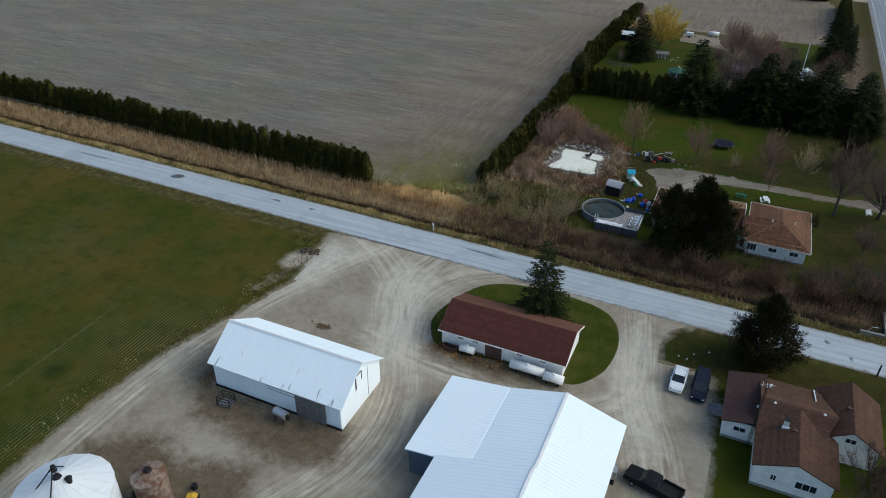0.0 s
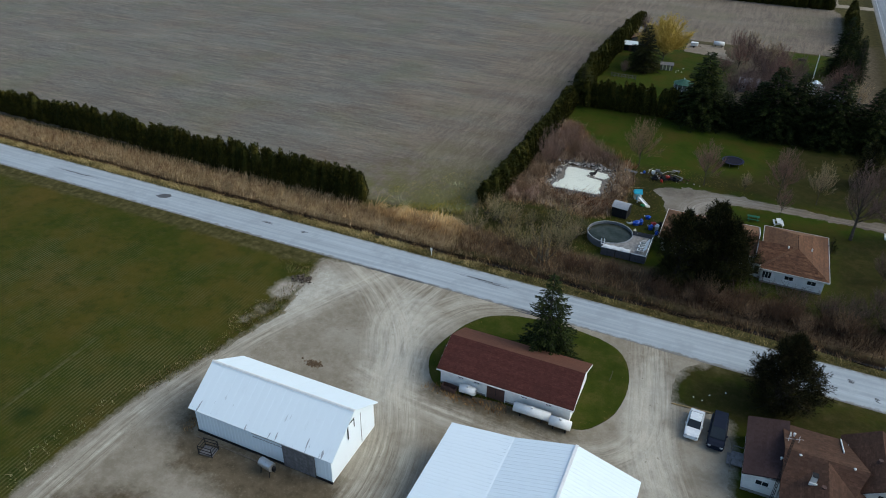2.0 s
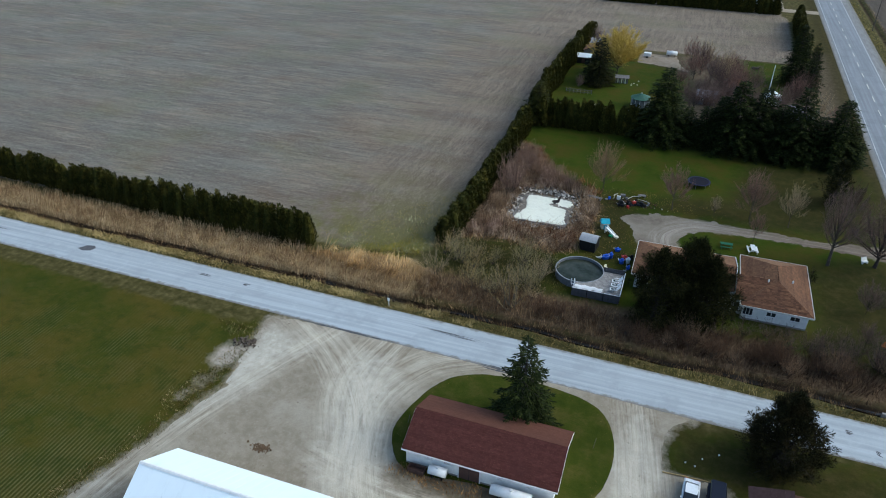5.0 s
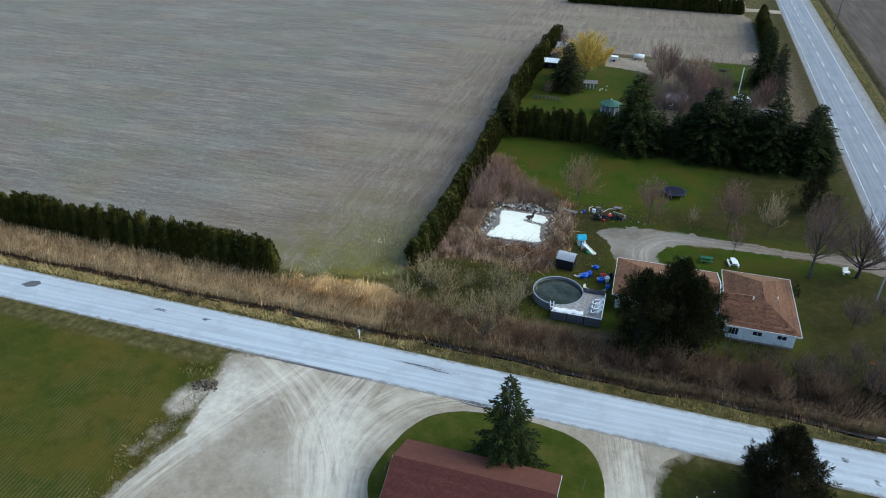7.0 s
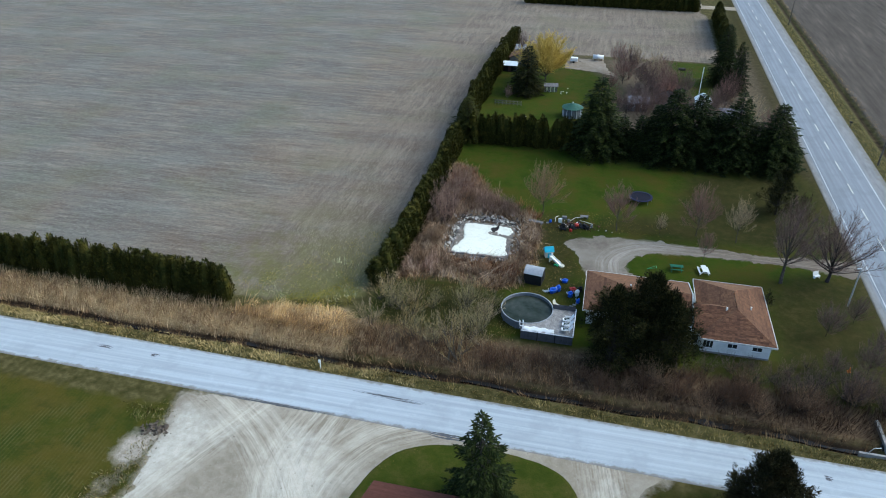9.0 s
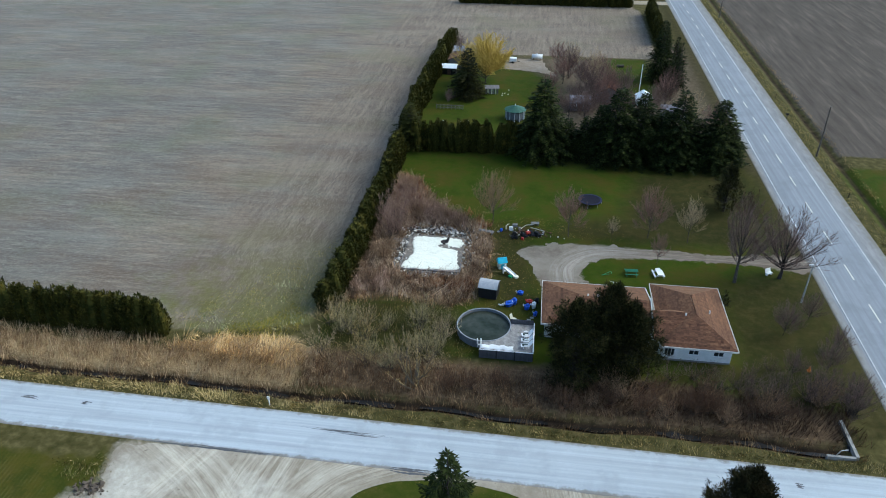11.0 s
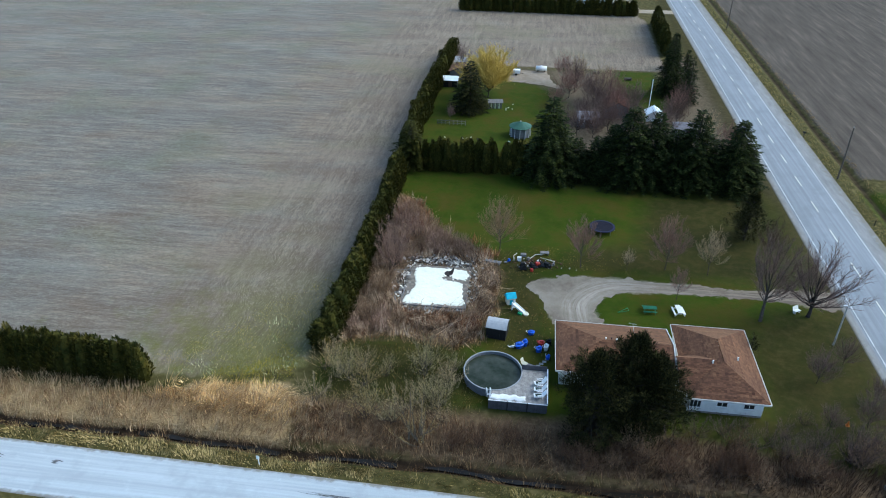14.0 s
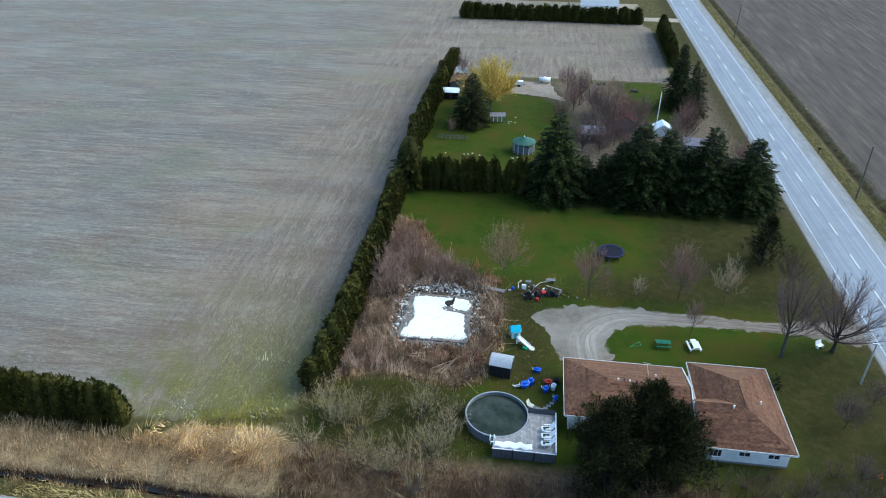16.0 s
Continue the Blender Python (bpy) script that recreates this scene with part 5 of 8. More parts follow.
def plant(name, label, category, at, meshes, mats, turn=0.0, scale=1.0, group=""):
    t = thing(name, label, category, at, turn, group)
    t.scale = (scale, scale, scale) if not isinstance(scale, tuple) else scale
    part("trunk", meshes[0], mats[0], t)
    part("crown", meshes[1], mats[1], t)
    for me in meshes[2:]:
        part("bough", me, mats[0], t)
    return t


# hedges of upright cedars
CEDARS = [cedar_mesh(40 + i, r=0.21 + 0.02 * (i % 3)) for i in range(6)]


def hedge(label, line, spacing, height, width, jitter=0.25, seed=1):
    rng = random.Random(seed)
    pts = np.array(line, float)
    t = thing("cedar_hedge", label, "hedge", (*pts[0], 0))
    run = np.concatenate([[0], np.cumsum(np.hypot(*(pts[1:] - pts[:-1]).T))])
    s = 0.0
    while s <= run[-1]:
        x, y = np.interp(s, run, pts[:, 0]), np.interp(s, run, pts[:, 1])
        h = height(s / run[-1]) * rng.uniform(0.93, 1.12)
        w = width * rng.uniform(0.85, 1.15) / 0.46
        m = pose(x - pts[0][0] + rng.gauss(0, jitter), y - pts[0][1] + rng.gauss(0, jitter), -0.05, rng.gauss(0, 2), rng.gauss(0, 2), rng.uniform(0, 360)) @ Matrix.Diagonal((w, w, h, 1))
        part("cedar", CEDARS[rng.randrange(6)], CEDAR_GREEN, t, at=m)
        s += spacing * rng.uniform(0.85, 1.15)
    return t


hedge("dense dark green cedar hedge along the field edge", [(-59.2, 99.2), (-79.8, 99.4)], 1.0, lambda s: 6.3 - 0.3 * s, 2.6, seed=1)
hedge("long dark green cedar hedge beside the road", [(-82.0, 99.6), (-130, 101.2), (-190, 102.4)], 1.15, lambda s: 5.9 - 0.5 * s, 2.6, seed=2)
hedge("uneven cedar hedge between field and garden", [(-38.9, 107.6), (-38.4, 119), (-38.2, 140), (-38.6, 160)], 1.15, lambda s: 4.6 + 1.4 * s, 3.3, jitter=0.15, seed=3)
hedge("tall cedar hedge along the ploughed field", [(-38.8, 167), (-39, 200), (-38.6, 243)], 1.3, lambda s: 6.8 - 1.2 * s, 3.0, seed=4)
hedge("clipped dark cedar hedge across the back lawn", [(-35.5, 163.6), (-10, 164.2)], 1.05, lambda s: 6.7, 2.6, seed=5)
hedge("far cedar hedge round a distant yard", [(-41.5, 299), (19, 298)], 1.4, lambda s: 5.6, 3.2, seed=6)
hedge("cedar hedge running beside the highway", [(23.4, 250), (24.6, 288)], 1.3, lambda s: 6.2, 3.0, seed=7)
hedge("low cedar hedge behind the spruces", [(-9, 165.2), (26, 164.8)], 1.25, lambda s: 5.0, 2.8, seed=8)

# conifers
SPRUCES = [spruce_meshes(7, 12.8, 3.7, 26, 0.3, 0.9, 0.26, 0.8), spruce_meshes(8, 14.5, 4.0, 42, 0.12, 0.72), spruce_meshes(9, 11.5, 3.8, 26, 0.08), spruce_meshes(10, 13.0, 3.6, 40, 0.14, 0.7)]
plant("spruce", "dark green spruce with open ragged boughs on the lawn island", "tree", (-17.3, 72.4, 0.05), SPRUCES[0], (DARK_BARK, SPRUCE_GREEN), 0, (1.2, 1.2, 1.0))
for x, y, i, s, a, w in ((-10.4, 163.6, 1, 1.12, 10, 1.5), (-5.2, 164.4, 2, 0.72, 80, 1.5), (-1.6, 164.0, 2, 0.78, 130, 1.5), (1.2, 164.4, 3, 0.86, 60, 1.5), (4.2, 163.2, 3, 1.18, 200, 1.45), (8.8, 163.8, 1, 0.98, 20, 1.6), (12.4, 163.6, 2, 0.98, 30, 1.6), (16.0, 163.2, 1, 1.06, 140, 1.5), (19.8, 163.8, 2, 0.84, 60, 1.5), (23.4, 163.0, 3, 1.06, 250, 1.5), (26.2, 164.0, 2, 0.72, 150, 1.4)):
    plant("spruce", "tall dark spruce in the row behind the back lawn", "tree", (x, y, 0), SPRUCES[i], (DARK_BARK, SPRUCE_GREEN), a, (s * w, s * w, s), "spruces of the windbreak")
plant("spruce", "broad dark spruce at the corner of the hedges", "tree", (-37.2, 165.2, 0), SPRUCES[2], (DARK_BARK, CEDAR_GREEN), 40, (1.2, 1.2, 0.85))
plant("spruce", "dense dark spruce beside the yellow willow", "tree", (-28.8, 196.8, 0), SPRUCES[2], (DARK_BARK, PINE_GREEN), 10, (1.4, 1.4, 1.08))
for x, y, i, s in ((18.8, 215, 3, 1.22), (22.8, 210, 0, 0.92), (23.6, 221, 1, 0.7), (23.4, 238, 1, 0.66)):
    plant("spruce", "dark spruce beside the highway", "tree", (x, y, 0), SPRUCES[i], (DARK_BARK, SPRUCE_GREEN), x * 90, (s * 0.95, s * 0.95, s), "roadside spruces")
plant("pine", "broad bushy dark pine in front of the bungalow", "tree", (-5.2, 97.8, 0), clump_meshes(21, 10.4, 4.7, 0.02, 420, 0.95, 0.62, 80, 0.62, 1.05), (DARK_BARK, PINE_GREEN))
plant("pine", "tall bushy dark pine in front of the bungalow", "tree", (-1.2, 99.4, 0), clump_meshes(22, 11.8, 5.0, 0.02, 450, 0.95, 0.66, 80, 0.62, 1.05), (DARK_BARK, PINE_GREEN))
plant("pine", "dark pine standing close to the bungalow wall", "tree", (0.9, 98.2, 0), clump_meshes(27, 10.3, 4.3, 0.02, 420, 0.95, 0.62, 80, 0.62, 1.05), (DARK_BARK, PINE_GREEN))
plant("arborvitae", "bronze-green conifer with tapering top beside the farmhouse", "tree", (9.7, 76.0, 0), clump_meshes(23, 9.2, 4.3, 0.02, 600, 0.85, 0.75, 80, 0.66, 0.6), (DARK_BARK, BRONZE_GREEN))
plant("juniper", "small dark juniper at the edge of the lawn", "tree", (21.6, 144.0, 0), clump_meshes(24, 7.8, 2.7, 0.03, 150, 0.95, 0.6, 60, 0.8, 1.0), (DARK_BARK, PINE_GREEN))
plant("juniper", "narrow dark evergreen against the bungalow wall", "tree", (15.4, 113.2, 0), clump_meshes(25, 3.6, 0.7, 0.02, 30, 0.4), (DARK_BARK, PINE_GREEN))

# leafless trees and shrubs
BARE = [whip_meshes(31, 9.5, 3.7, 0.16, 26, 14, 15, 1.9, 0.015, 0.75, 0.2), whip_meshes(32, 9.0, 3.6, 0.2, 24, 13, 14, 1.8, 0.0145, 0.75, 0.15), whip_meshes(33, 9.0, 2.9, 0.2, 22, 12, 13, 1.7, 0.0145, 0.7, 0.2), whip_meshes(34, 8.5, 4.2, 0.1, 28, 13, 15, 1.9, 0.016, 0.75, 0.15)]
OAK = whip_meshes(36, 11.5, 7.2, 0.1, 26, 18, 20, 2.4, 0.016, 2.2, 0.05, 0.0, 0.22, True)
OAK2 = whip_meshes(38, 14.0, 4.6, 0.2, 22, 16, 18, 2.3, 0.016, 1.6, 0.25, split=True)
WILLOW = whip_meshes(37, 13.0, 6.4, 0.08, 46, 18, 20, 3.0, 0.034, 1.0, 0.1, 0.16, 0.3)
SHRUB = [whip_meshes(41, 3.8, 2.3, 0, 30, 8, 8, 1.2, 0.017, 0.7, 0.2), whip_meshes(42, 3.5, 2.7, 0, 32, 8, 8, 1.1, 0.017, 0.7, 0.15), whip_meshes(43, 3.4, 2.2, 0, 28, 8, 8, 1.1, 0.017, 0.7, 0.2)]
THIN_SHRUB = [whip_meshes(47, 4.2, 2.4, 0, 16, 8, 7, 1.3, 0.014, 1.2, 0.2), whip_meshes(48, 3.6, 2.6, 0, 14, 8, 7, 1.2, 0.014, 1.2, 0.15)]
BIG_SHRUB = whip_meshes(44, 7.0, 4.0, 0, 44, 10, 8, 1.7, 0.017, 0.9, 0.15)
plant("maple", "wide leafless dark maple beside the highway", "tree", (25.7, 123.5, 0), OAK, (DARK_BARK, TWIG_HAZE), 30, 1.0)
plant("maple", "tall leafless maple on the bungalow lawn", "tree", (18.9, 121.6, 0), OAK2, (BARK, TWIG_HAZE), 100, 1.0)
plant("maple", "leafless maple near the lawn corner", "tree", (23.4, 136.6, 0), BARE[1], (BARK, TWIG_DARK), 200, (0.72, 0.72, 0.9))
for x, y, i, s, mat in ((-17.8, 134.6, 0, 1.06, TWIG_TAN), (-5.2, 131.8, 1, 1.0, TWIG_ROSE), (7.6, 133.0, 0, 0.98, TWIG_ROSE), (13.8, 132.3, 2, 0.9, TWIG_GREY), (1.8, 132.1, 2, 0.45, TWIG_GREY), (8.1, 125.0, 2, 0.62, TWIG_ROSE)):
    plant("sapling", "young leafless tree on the back lawn", "tree", (x, y, 0), BARE[i], (BARK, mat), x * 37, s, "young trees on the lawn")
plant("willow", "yellow weeping willow just coming into leaf", "tree", (-25.4, 207.5, 0), WILLOW, (BARK, TWIG_WILLOW), 0, (1.2, 1.2, 0.98))
for x, y, i, s, mat in ((-4.0, 214, 0, 0.95, TWIG_ROSE), (2.5, 211, 1, 1.0, TWIG_GREY), (4.5, 197, 1, 0.95, TWIG_ROSE), (-1.5, 204, 2, 0.95, TWIG_ROSE), (9.0, 200, 0, 0.85, TWIG_ROSE), (20.4, 204.6, 3, 0.85, TWIG_DARK), (1.0, 200, 3, 1.0, TWIG_ROSE), (1.6, 205.5, 3, 0.95, TWIG_GREY), (-7, 222, 1, 0.9, TWIG_ROSE), (-3.4, 217.5, 0, 0.9, TWIG_GREY), (14, 186, 3, 0.9, TWIG_ROSE), (21.5, 182, 0, 0.9, TWIG_GREY), (-1, 184, 3, 0.75, TWIG_ROSE), (8, 186, 2, 0.9, TWIG_ROSE), (17.5, 192, 0, 0.9, TWIG_DARK), (-33.8, 226, 2, 0.9, TWIG_ROSE), (25.5, 178, 1, 0.9, TWIG_ROSE), (-32.4, 189.5, 2, 0.5, TWIG_ROSE)):
    plant("garden_tree", "leafless garden tree with fine twigs", "tree", (x, y, 0), BARE[i], (BARK, TWIG_HAZE if mat == TWIG_ROSE and i != 1 else mat), x * 53, s, "garden trees")
for x, y, k in ((1.5, 195.5, 0.7), (3.8, 192.8, 0.62), (7.6, 194.5, 0.68), (9.6, 191.5, 0.5), (-2.6, 196, 0.62), (6.2, 203.5, 0.8), (0.2, 207, 0.9), (4.0, 208.5, 0.95), (-5.6, 209.5, 0.9), (16.6, 196.5, 0.6), (18.6, 201, 0.7), (-8.6, 203, 0.6), (-4.4, 184.5, 0.75), (-0.8, 187.5, 0.8), (2.6, 189, 0.75), (5.4, 184, 0.7), (-6.6, 190, 0.6)):
    plant("plum_tree", "leafless plum tree with a haze of rosy twigs", "tree", (x, y, 0), BARE[3], (DARK_BARK, TWIG_HAZE if y < 200 else TWIG_ROSE), x * 61, (k * 1.1, k * 1.1, k), "plum trees round the house")
plant("dead_tree", "pale dead tree with split trunk beside the ditch", "tree", (-24.3, 93.8, 0), whip_meshes(45, 8.0, 3.4, 0, 14, 8, 7, 1.8, 0.02, 2.6, 0.25), (PALE_BARK, TWIG_OLIVE), 0, 1.0)
rng = random.Random(5)
for x, y, s in ((-33.6, 128.6, 0.9), (-34.4, 132.5, 0.95), (-33.8, 121.0, 0.55), (-31.8, 137.5, 0.75), (-34.6, 114.5, 0.55), (-34.2, 141.5, 0.7)):
    plant("thicket_bush", "tall hazy leafless bush beside the hedge", "bush", (x, y, 0), BIG_SHRUB, (BARK, TWIG_LILAC if s > 0.6 else TWIG_TAN), rng.uniform(0, 360), s, "bushes along the hedge")
for x, y, s in ((-28.5, 135.2, 0.95), (-26.4, 136.0, 0.9), (-24.0, 134.6, 0.8), (-27.0, 133.6, 0.7), (-22.4, 133.8, 0.6)):
    plant("bush", "low lilac-grey bush on the mound behind the slab", "bush", (x, y, 0), SHRUB[rng.randrange(3)], (BARK, TWIG_LILAC), rng.uniform(0, 360), s, "thicket bushes")
for i in range(27):
    x, y = rng.uniform(-38, -21), rng.uniform(96.0, 107.0)
    k = rng.uniform(0.5, 1.15)
    plant("bush", "bare grey-green bush in rough grass", "bush", (x, y, 0), THIN_SHRUB[i % 2], (BARK, (TWIG_PALE, TWIG_GREY, TWIG_PALE, TWIG_OLIVE)[i % 4]), rng.uniform(0, 360), (k * 1.05, k * 1.05, k), "bare bushes by the ditch")
for i in range(30):
    x = rng.uniform(-22, 25)
    y = rng.uniform(92.0, 95.5 if x < 5 else 97.5)
    plant("bush", "bare plum-brown bush along the ditch", "bush", (x, y, 0), SHRUB[i % 3], (BARK, TWIG_BROWN if i % 3 else TWIG_TAN), rng.uniform(0, 360), rng.uniform(0.5, 1.05), "bare bushes by the ditch")
for x, y, s, big in ((22.5, 97, 0.7, 1), (18, 96.5, 0.6, 1), (26.5, 95.5, 0.75, 1), (28, 98.5, 0.55, 1), (12, 100.6, 0.5, 0), (19, 102, 0.6, 0), (6.5, 98.6, 0.85, 0), (9.4, 99.2, 0.8, 0), (14.6, 98.2, 0.9, 0), (16.4, 99.6, 0.75, 0), (20.4, 99.2, 0.8, 0), (11.8, 97.2, 0.95, 0), (3.6, 96.8, 0.9, 0), (24.6, 98.4, 0.6, 1), (15.4, 96.4, 0.5, 1)):
    plant("bush", "dark leafless bush at the lawn corner", "bush", (x, y, 0), BIG_SHRUB if big else THIN_SHRUB[1], (DARK_BARK, TWIG_HAZE), x * 31, s, "bushes at the lawn corner")
for x, y, s in ((22.6, 109.5, 0.62), (26.0, 102.5, 0.6), (27.0, 113.5, 0.5), (21.5, 101.5, 0.45), (28.5, 107.0, 0.45)):
    plant("small_tree", "small hazy leafless tree on the worn lawn", "tree", (x, y, 0), BARE[3], (DARK_BARK, TWIG_HAZE), x * 47, s, "small trees at the lawn corner")


# dry stems, reeds and grass
def stems(name, label, zones, per_m2, height, width, lean, colours, seed, wind=(0.0, 0.0), patches=True):
    r = np.random.RandomState(seed)
    m = Nodes(name)
    n = len(colours)
    col = m.ramp(m.island(), *[((i + 0.5) / n, c) for i, c in enumerate(colours)])
    col = m.mix(1.0, col, (1.14, 0.99, 0.8), "MULTIPLY")
    # noise-placed dark gaps between clumps: shade put into the stem colour
    gap_shade = m.mix(1.0, col, (0.42, 0.35, 0.32), "MULTIPLY")
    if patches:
        col = m.mix(m.range(m.noise(0.8, detail=6, rough=0.75), 0.54, 0.42), col, gap_shade)
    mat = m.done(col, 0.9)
    P = []
    for poly in zones:
        o = np.array(poly, float)
        lo, hi = o.min(0), o.max(0)
        q = r.uniform(lo, hi, (int(np.prod(hi - lo) * per_m2), 2))
        d = np.minimum(sd(poly, q), -sd([(-31.8, 117.9), (-21.2, 117.9), (-21.2, 131), (-31.8, 131)], q))
        patchy = np.array([noise.noise((x * 0.35, y * 0.35, seed)) for x, y in q])
        P.append(q[(d > -0.2) & (d > r.uniform(-0.3, 0.8, len(q))) & (patchy > r.uniform(-0.75, 0.2, len(q)))])
    P = np.concatenate(P)
    k = len(P)
    h = height * r.uniform(0.45, 1.15, k)
    a = r.uniform(0, np.pi, k)
    w = np.stack([np.cos(a), np.sin(a)], 1) * (width * r.uniform(0.6, 1.4, k))[:, None]
    sway = np.array([(noise.noise((x * 0.5, y * 0.5, 3.1)), noise.noise((x * 0.5, y * 0.5, 9.7))) for x, y in P]) * lean * 3.0
    tip = P + (r.normal(0, lean * 0.6, (k, 2)) + sway + np.array(wind)) * h[:, None]
    zb = np.where(np.abs(P[:, 1] - ditch_y(P[:, 0])) < 1.4, -0.45, -0.03) * (P[:, 0] < 25)
    V = np.empty((k * 3, 3))
    V[0::3, :2], V[1::3, :2], V[2::3, :2] = P - w, P + w, tip
    V[0::3, 2], V[1::3, 2], V[2::3, 2] = zb, zb, zb + h
    me = bpy.data.meshes.new(name)
    me.from_pydata(V.tolist(), [], np.arange(k * 3).reshape(-1, 3).tolist())
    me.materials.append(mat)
    me.update()
    return tagged(new(name, me), label, name.replace("_", " "), kind="stuff")


def band(f0, f1, x0, x1, step=6):
    xs = np.arange(x0, x1 + step, step)
    return [(x, f0(x)) for x in xs] + [(x, f1(x)) for x in xs[::-1]]


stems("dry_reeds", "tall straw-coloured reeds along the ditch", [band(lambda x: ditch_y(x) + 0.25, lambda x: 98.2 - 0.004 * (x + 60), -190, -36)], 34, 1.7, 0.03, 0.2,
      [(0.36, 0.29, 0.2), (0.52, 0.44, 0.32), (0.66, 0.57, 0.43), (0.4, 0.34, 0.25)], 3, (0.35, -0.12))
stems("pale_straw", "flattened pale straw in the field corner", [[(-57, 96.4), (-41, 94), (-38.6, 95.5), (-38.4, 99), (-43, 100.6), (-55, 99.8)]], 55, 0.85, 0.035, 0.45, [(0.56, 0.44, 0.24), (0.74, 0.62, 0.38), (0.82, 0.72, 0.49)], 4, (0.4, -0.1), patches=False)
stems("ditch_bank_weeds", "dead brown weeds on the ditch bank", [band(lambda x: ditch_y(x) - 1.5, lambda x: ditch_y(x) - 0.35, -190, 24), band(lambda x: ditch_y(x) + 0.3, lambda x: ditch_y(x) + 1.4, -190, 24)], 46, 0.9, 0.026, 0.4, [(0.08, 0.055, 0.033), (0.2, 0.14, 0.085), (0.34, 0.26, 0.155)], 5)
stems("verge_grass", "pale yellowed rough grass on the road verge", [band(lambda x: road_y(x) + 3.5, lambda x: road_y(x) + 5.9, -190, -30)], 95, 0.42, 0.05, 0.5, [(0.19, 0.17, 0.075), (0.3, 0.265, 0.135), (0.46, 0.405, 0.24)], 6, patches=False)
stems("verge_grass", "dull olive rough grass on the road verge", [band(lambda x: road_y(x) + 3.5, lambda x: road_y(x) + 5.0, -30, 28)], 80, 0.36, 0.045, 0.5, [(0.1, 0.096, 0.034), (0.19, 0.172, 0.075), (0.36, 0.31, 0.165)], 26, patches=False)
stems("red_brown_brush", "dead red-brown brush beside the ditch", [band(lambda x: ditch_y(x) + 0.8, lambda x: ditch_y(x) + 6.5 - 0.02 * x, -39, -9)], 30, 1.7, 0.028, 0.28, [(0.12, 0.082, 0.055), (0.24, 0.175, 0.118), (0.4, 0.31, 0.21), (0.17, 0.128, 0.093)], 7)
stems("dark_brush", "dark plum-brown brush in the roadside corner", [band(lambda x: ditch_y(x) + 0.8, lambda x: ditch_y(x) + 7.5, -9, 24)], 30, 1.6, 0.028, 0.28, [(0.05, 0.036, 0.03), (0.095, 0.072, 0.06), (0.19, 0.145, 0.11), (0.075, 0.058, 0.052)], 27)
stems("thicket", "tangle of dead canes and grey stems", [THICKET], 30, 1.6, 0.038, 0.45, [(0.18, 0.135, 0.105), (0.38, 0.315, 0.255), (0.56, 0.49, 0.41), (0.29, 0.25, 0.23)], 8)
stems("rough_grass", "rough olive grass under the bare bushes", [[(-40, 98), (-17, 98.5), (-21, 109), (-37, 110.5)]], 24, 0.35, 0.035, 0.5, [(0.07, 0.09, 0.022), (0.14, 0.15, 0.045), (0.32, 0.27, 0.14)], 9)
stems("roadside_straw", "dead grass along the highway ditch", [[(highway_x(y) + 12.2, y) for y in (120, 200, 330)] + [(highway_x(y) + 13.6, y) for y in (330, 200, 120)]], 16, 0.26, 0.05, 0.6, [(0.17, 0.125, 0.066), (0.27, 0.205, 0.115), (0.38, 0.31, 0.18)], 10, patches=False)
stems("field_margin_weeds", "weedy tufts along the wheat margin", [[(-56.5, 79), (-53.6, 77), (-52.0, 66), (-54.6, 56), (-57.6, 46), (-60.5, 46), (-57.6, 56), (-55.6, 66), (-56.4, 75)]], 26, 0.35, 0.04, 0.5, [(0.06, 0.08, 0.02), (0.13, 0.13, 0.05), (0.3, 0.27, 0.17)], 11)
stems("margin_clumps", "tan and green weed clumps at the gravel edge of the wheat", [[(-58.4, 61), (-54.8, 60.5), (-52.8, 68.4), (-54.2, 70), (-57.4, 67)], [(-61, 77.4), (-57, 77.6), (-55, 77), (-55.2, 75.2), (-58, 74.6)]], 44, 0.3, 0.05, 0.7, [(0.05, 0.07, 0.016), (0.1, 0.12, 0.03), (0.34, 0.31, 0.2), (0.07, 0.09, 0.02)], 33)
stems("tan_grass_clumps", "tan dead grass along the edge of the thicket", [[(-37, 108.8), (-30, 110.6), (-22, 109.2), (-18, 111.5), (-19, 114), (-26, 113.4), (-36, 112)], [(-19, 114), (-16.6, 118), (-17, 127), (-19.5, 126)]], 24, 0.9, 0.035, 0.45, [(0.28, 0.2, 0.115), (0.46, 0.35, 0.21), (0.6, 0.48, 0.31)], 12)
stems("grey_canes", "grey-lilac canes in the thicket", [[(-36.6, 111.5), (-31.5, 112), (-31.5, 116.5), (-36.6, 117)], [(-30, 132.5), (-21, 132), (-25, 137.5), (-31, 141)]], 34, 2.0, 0.036, 0.35, [(0.3, 0.235, 0.225), (0.45, 0.365, 0.345), (0.58, 0.48, 0.45)], 13)
stems("red_brown_heap", "heap of dead red-brown stems behind the rubble", [[(-36.5, 141), (-32.5, 140), (-28.5, 142.6), (-33, 150), (-36.8, 152)], [(-24.5, 136), (-19.5, 131.6), (-17.6, 133.4), (-22, 138)], [(-33.5, 136), (-30.5, 135.4), (-30.2, 139), (-33, 139.4)], [(-30, 114.6), (-19, 113.6), (-19, 117), (-30, 117.4)]], 34, 1.5, 0.034, 0.45, [(0.16, 0.075, 0.045), (0.3, 0.16, 0.095), (0.45, 0.28, 0.18)], 14)
rng = random.Random(8)
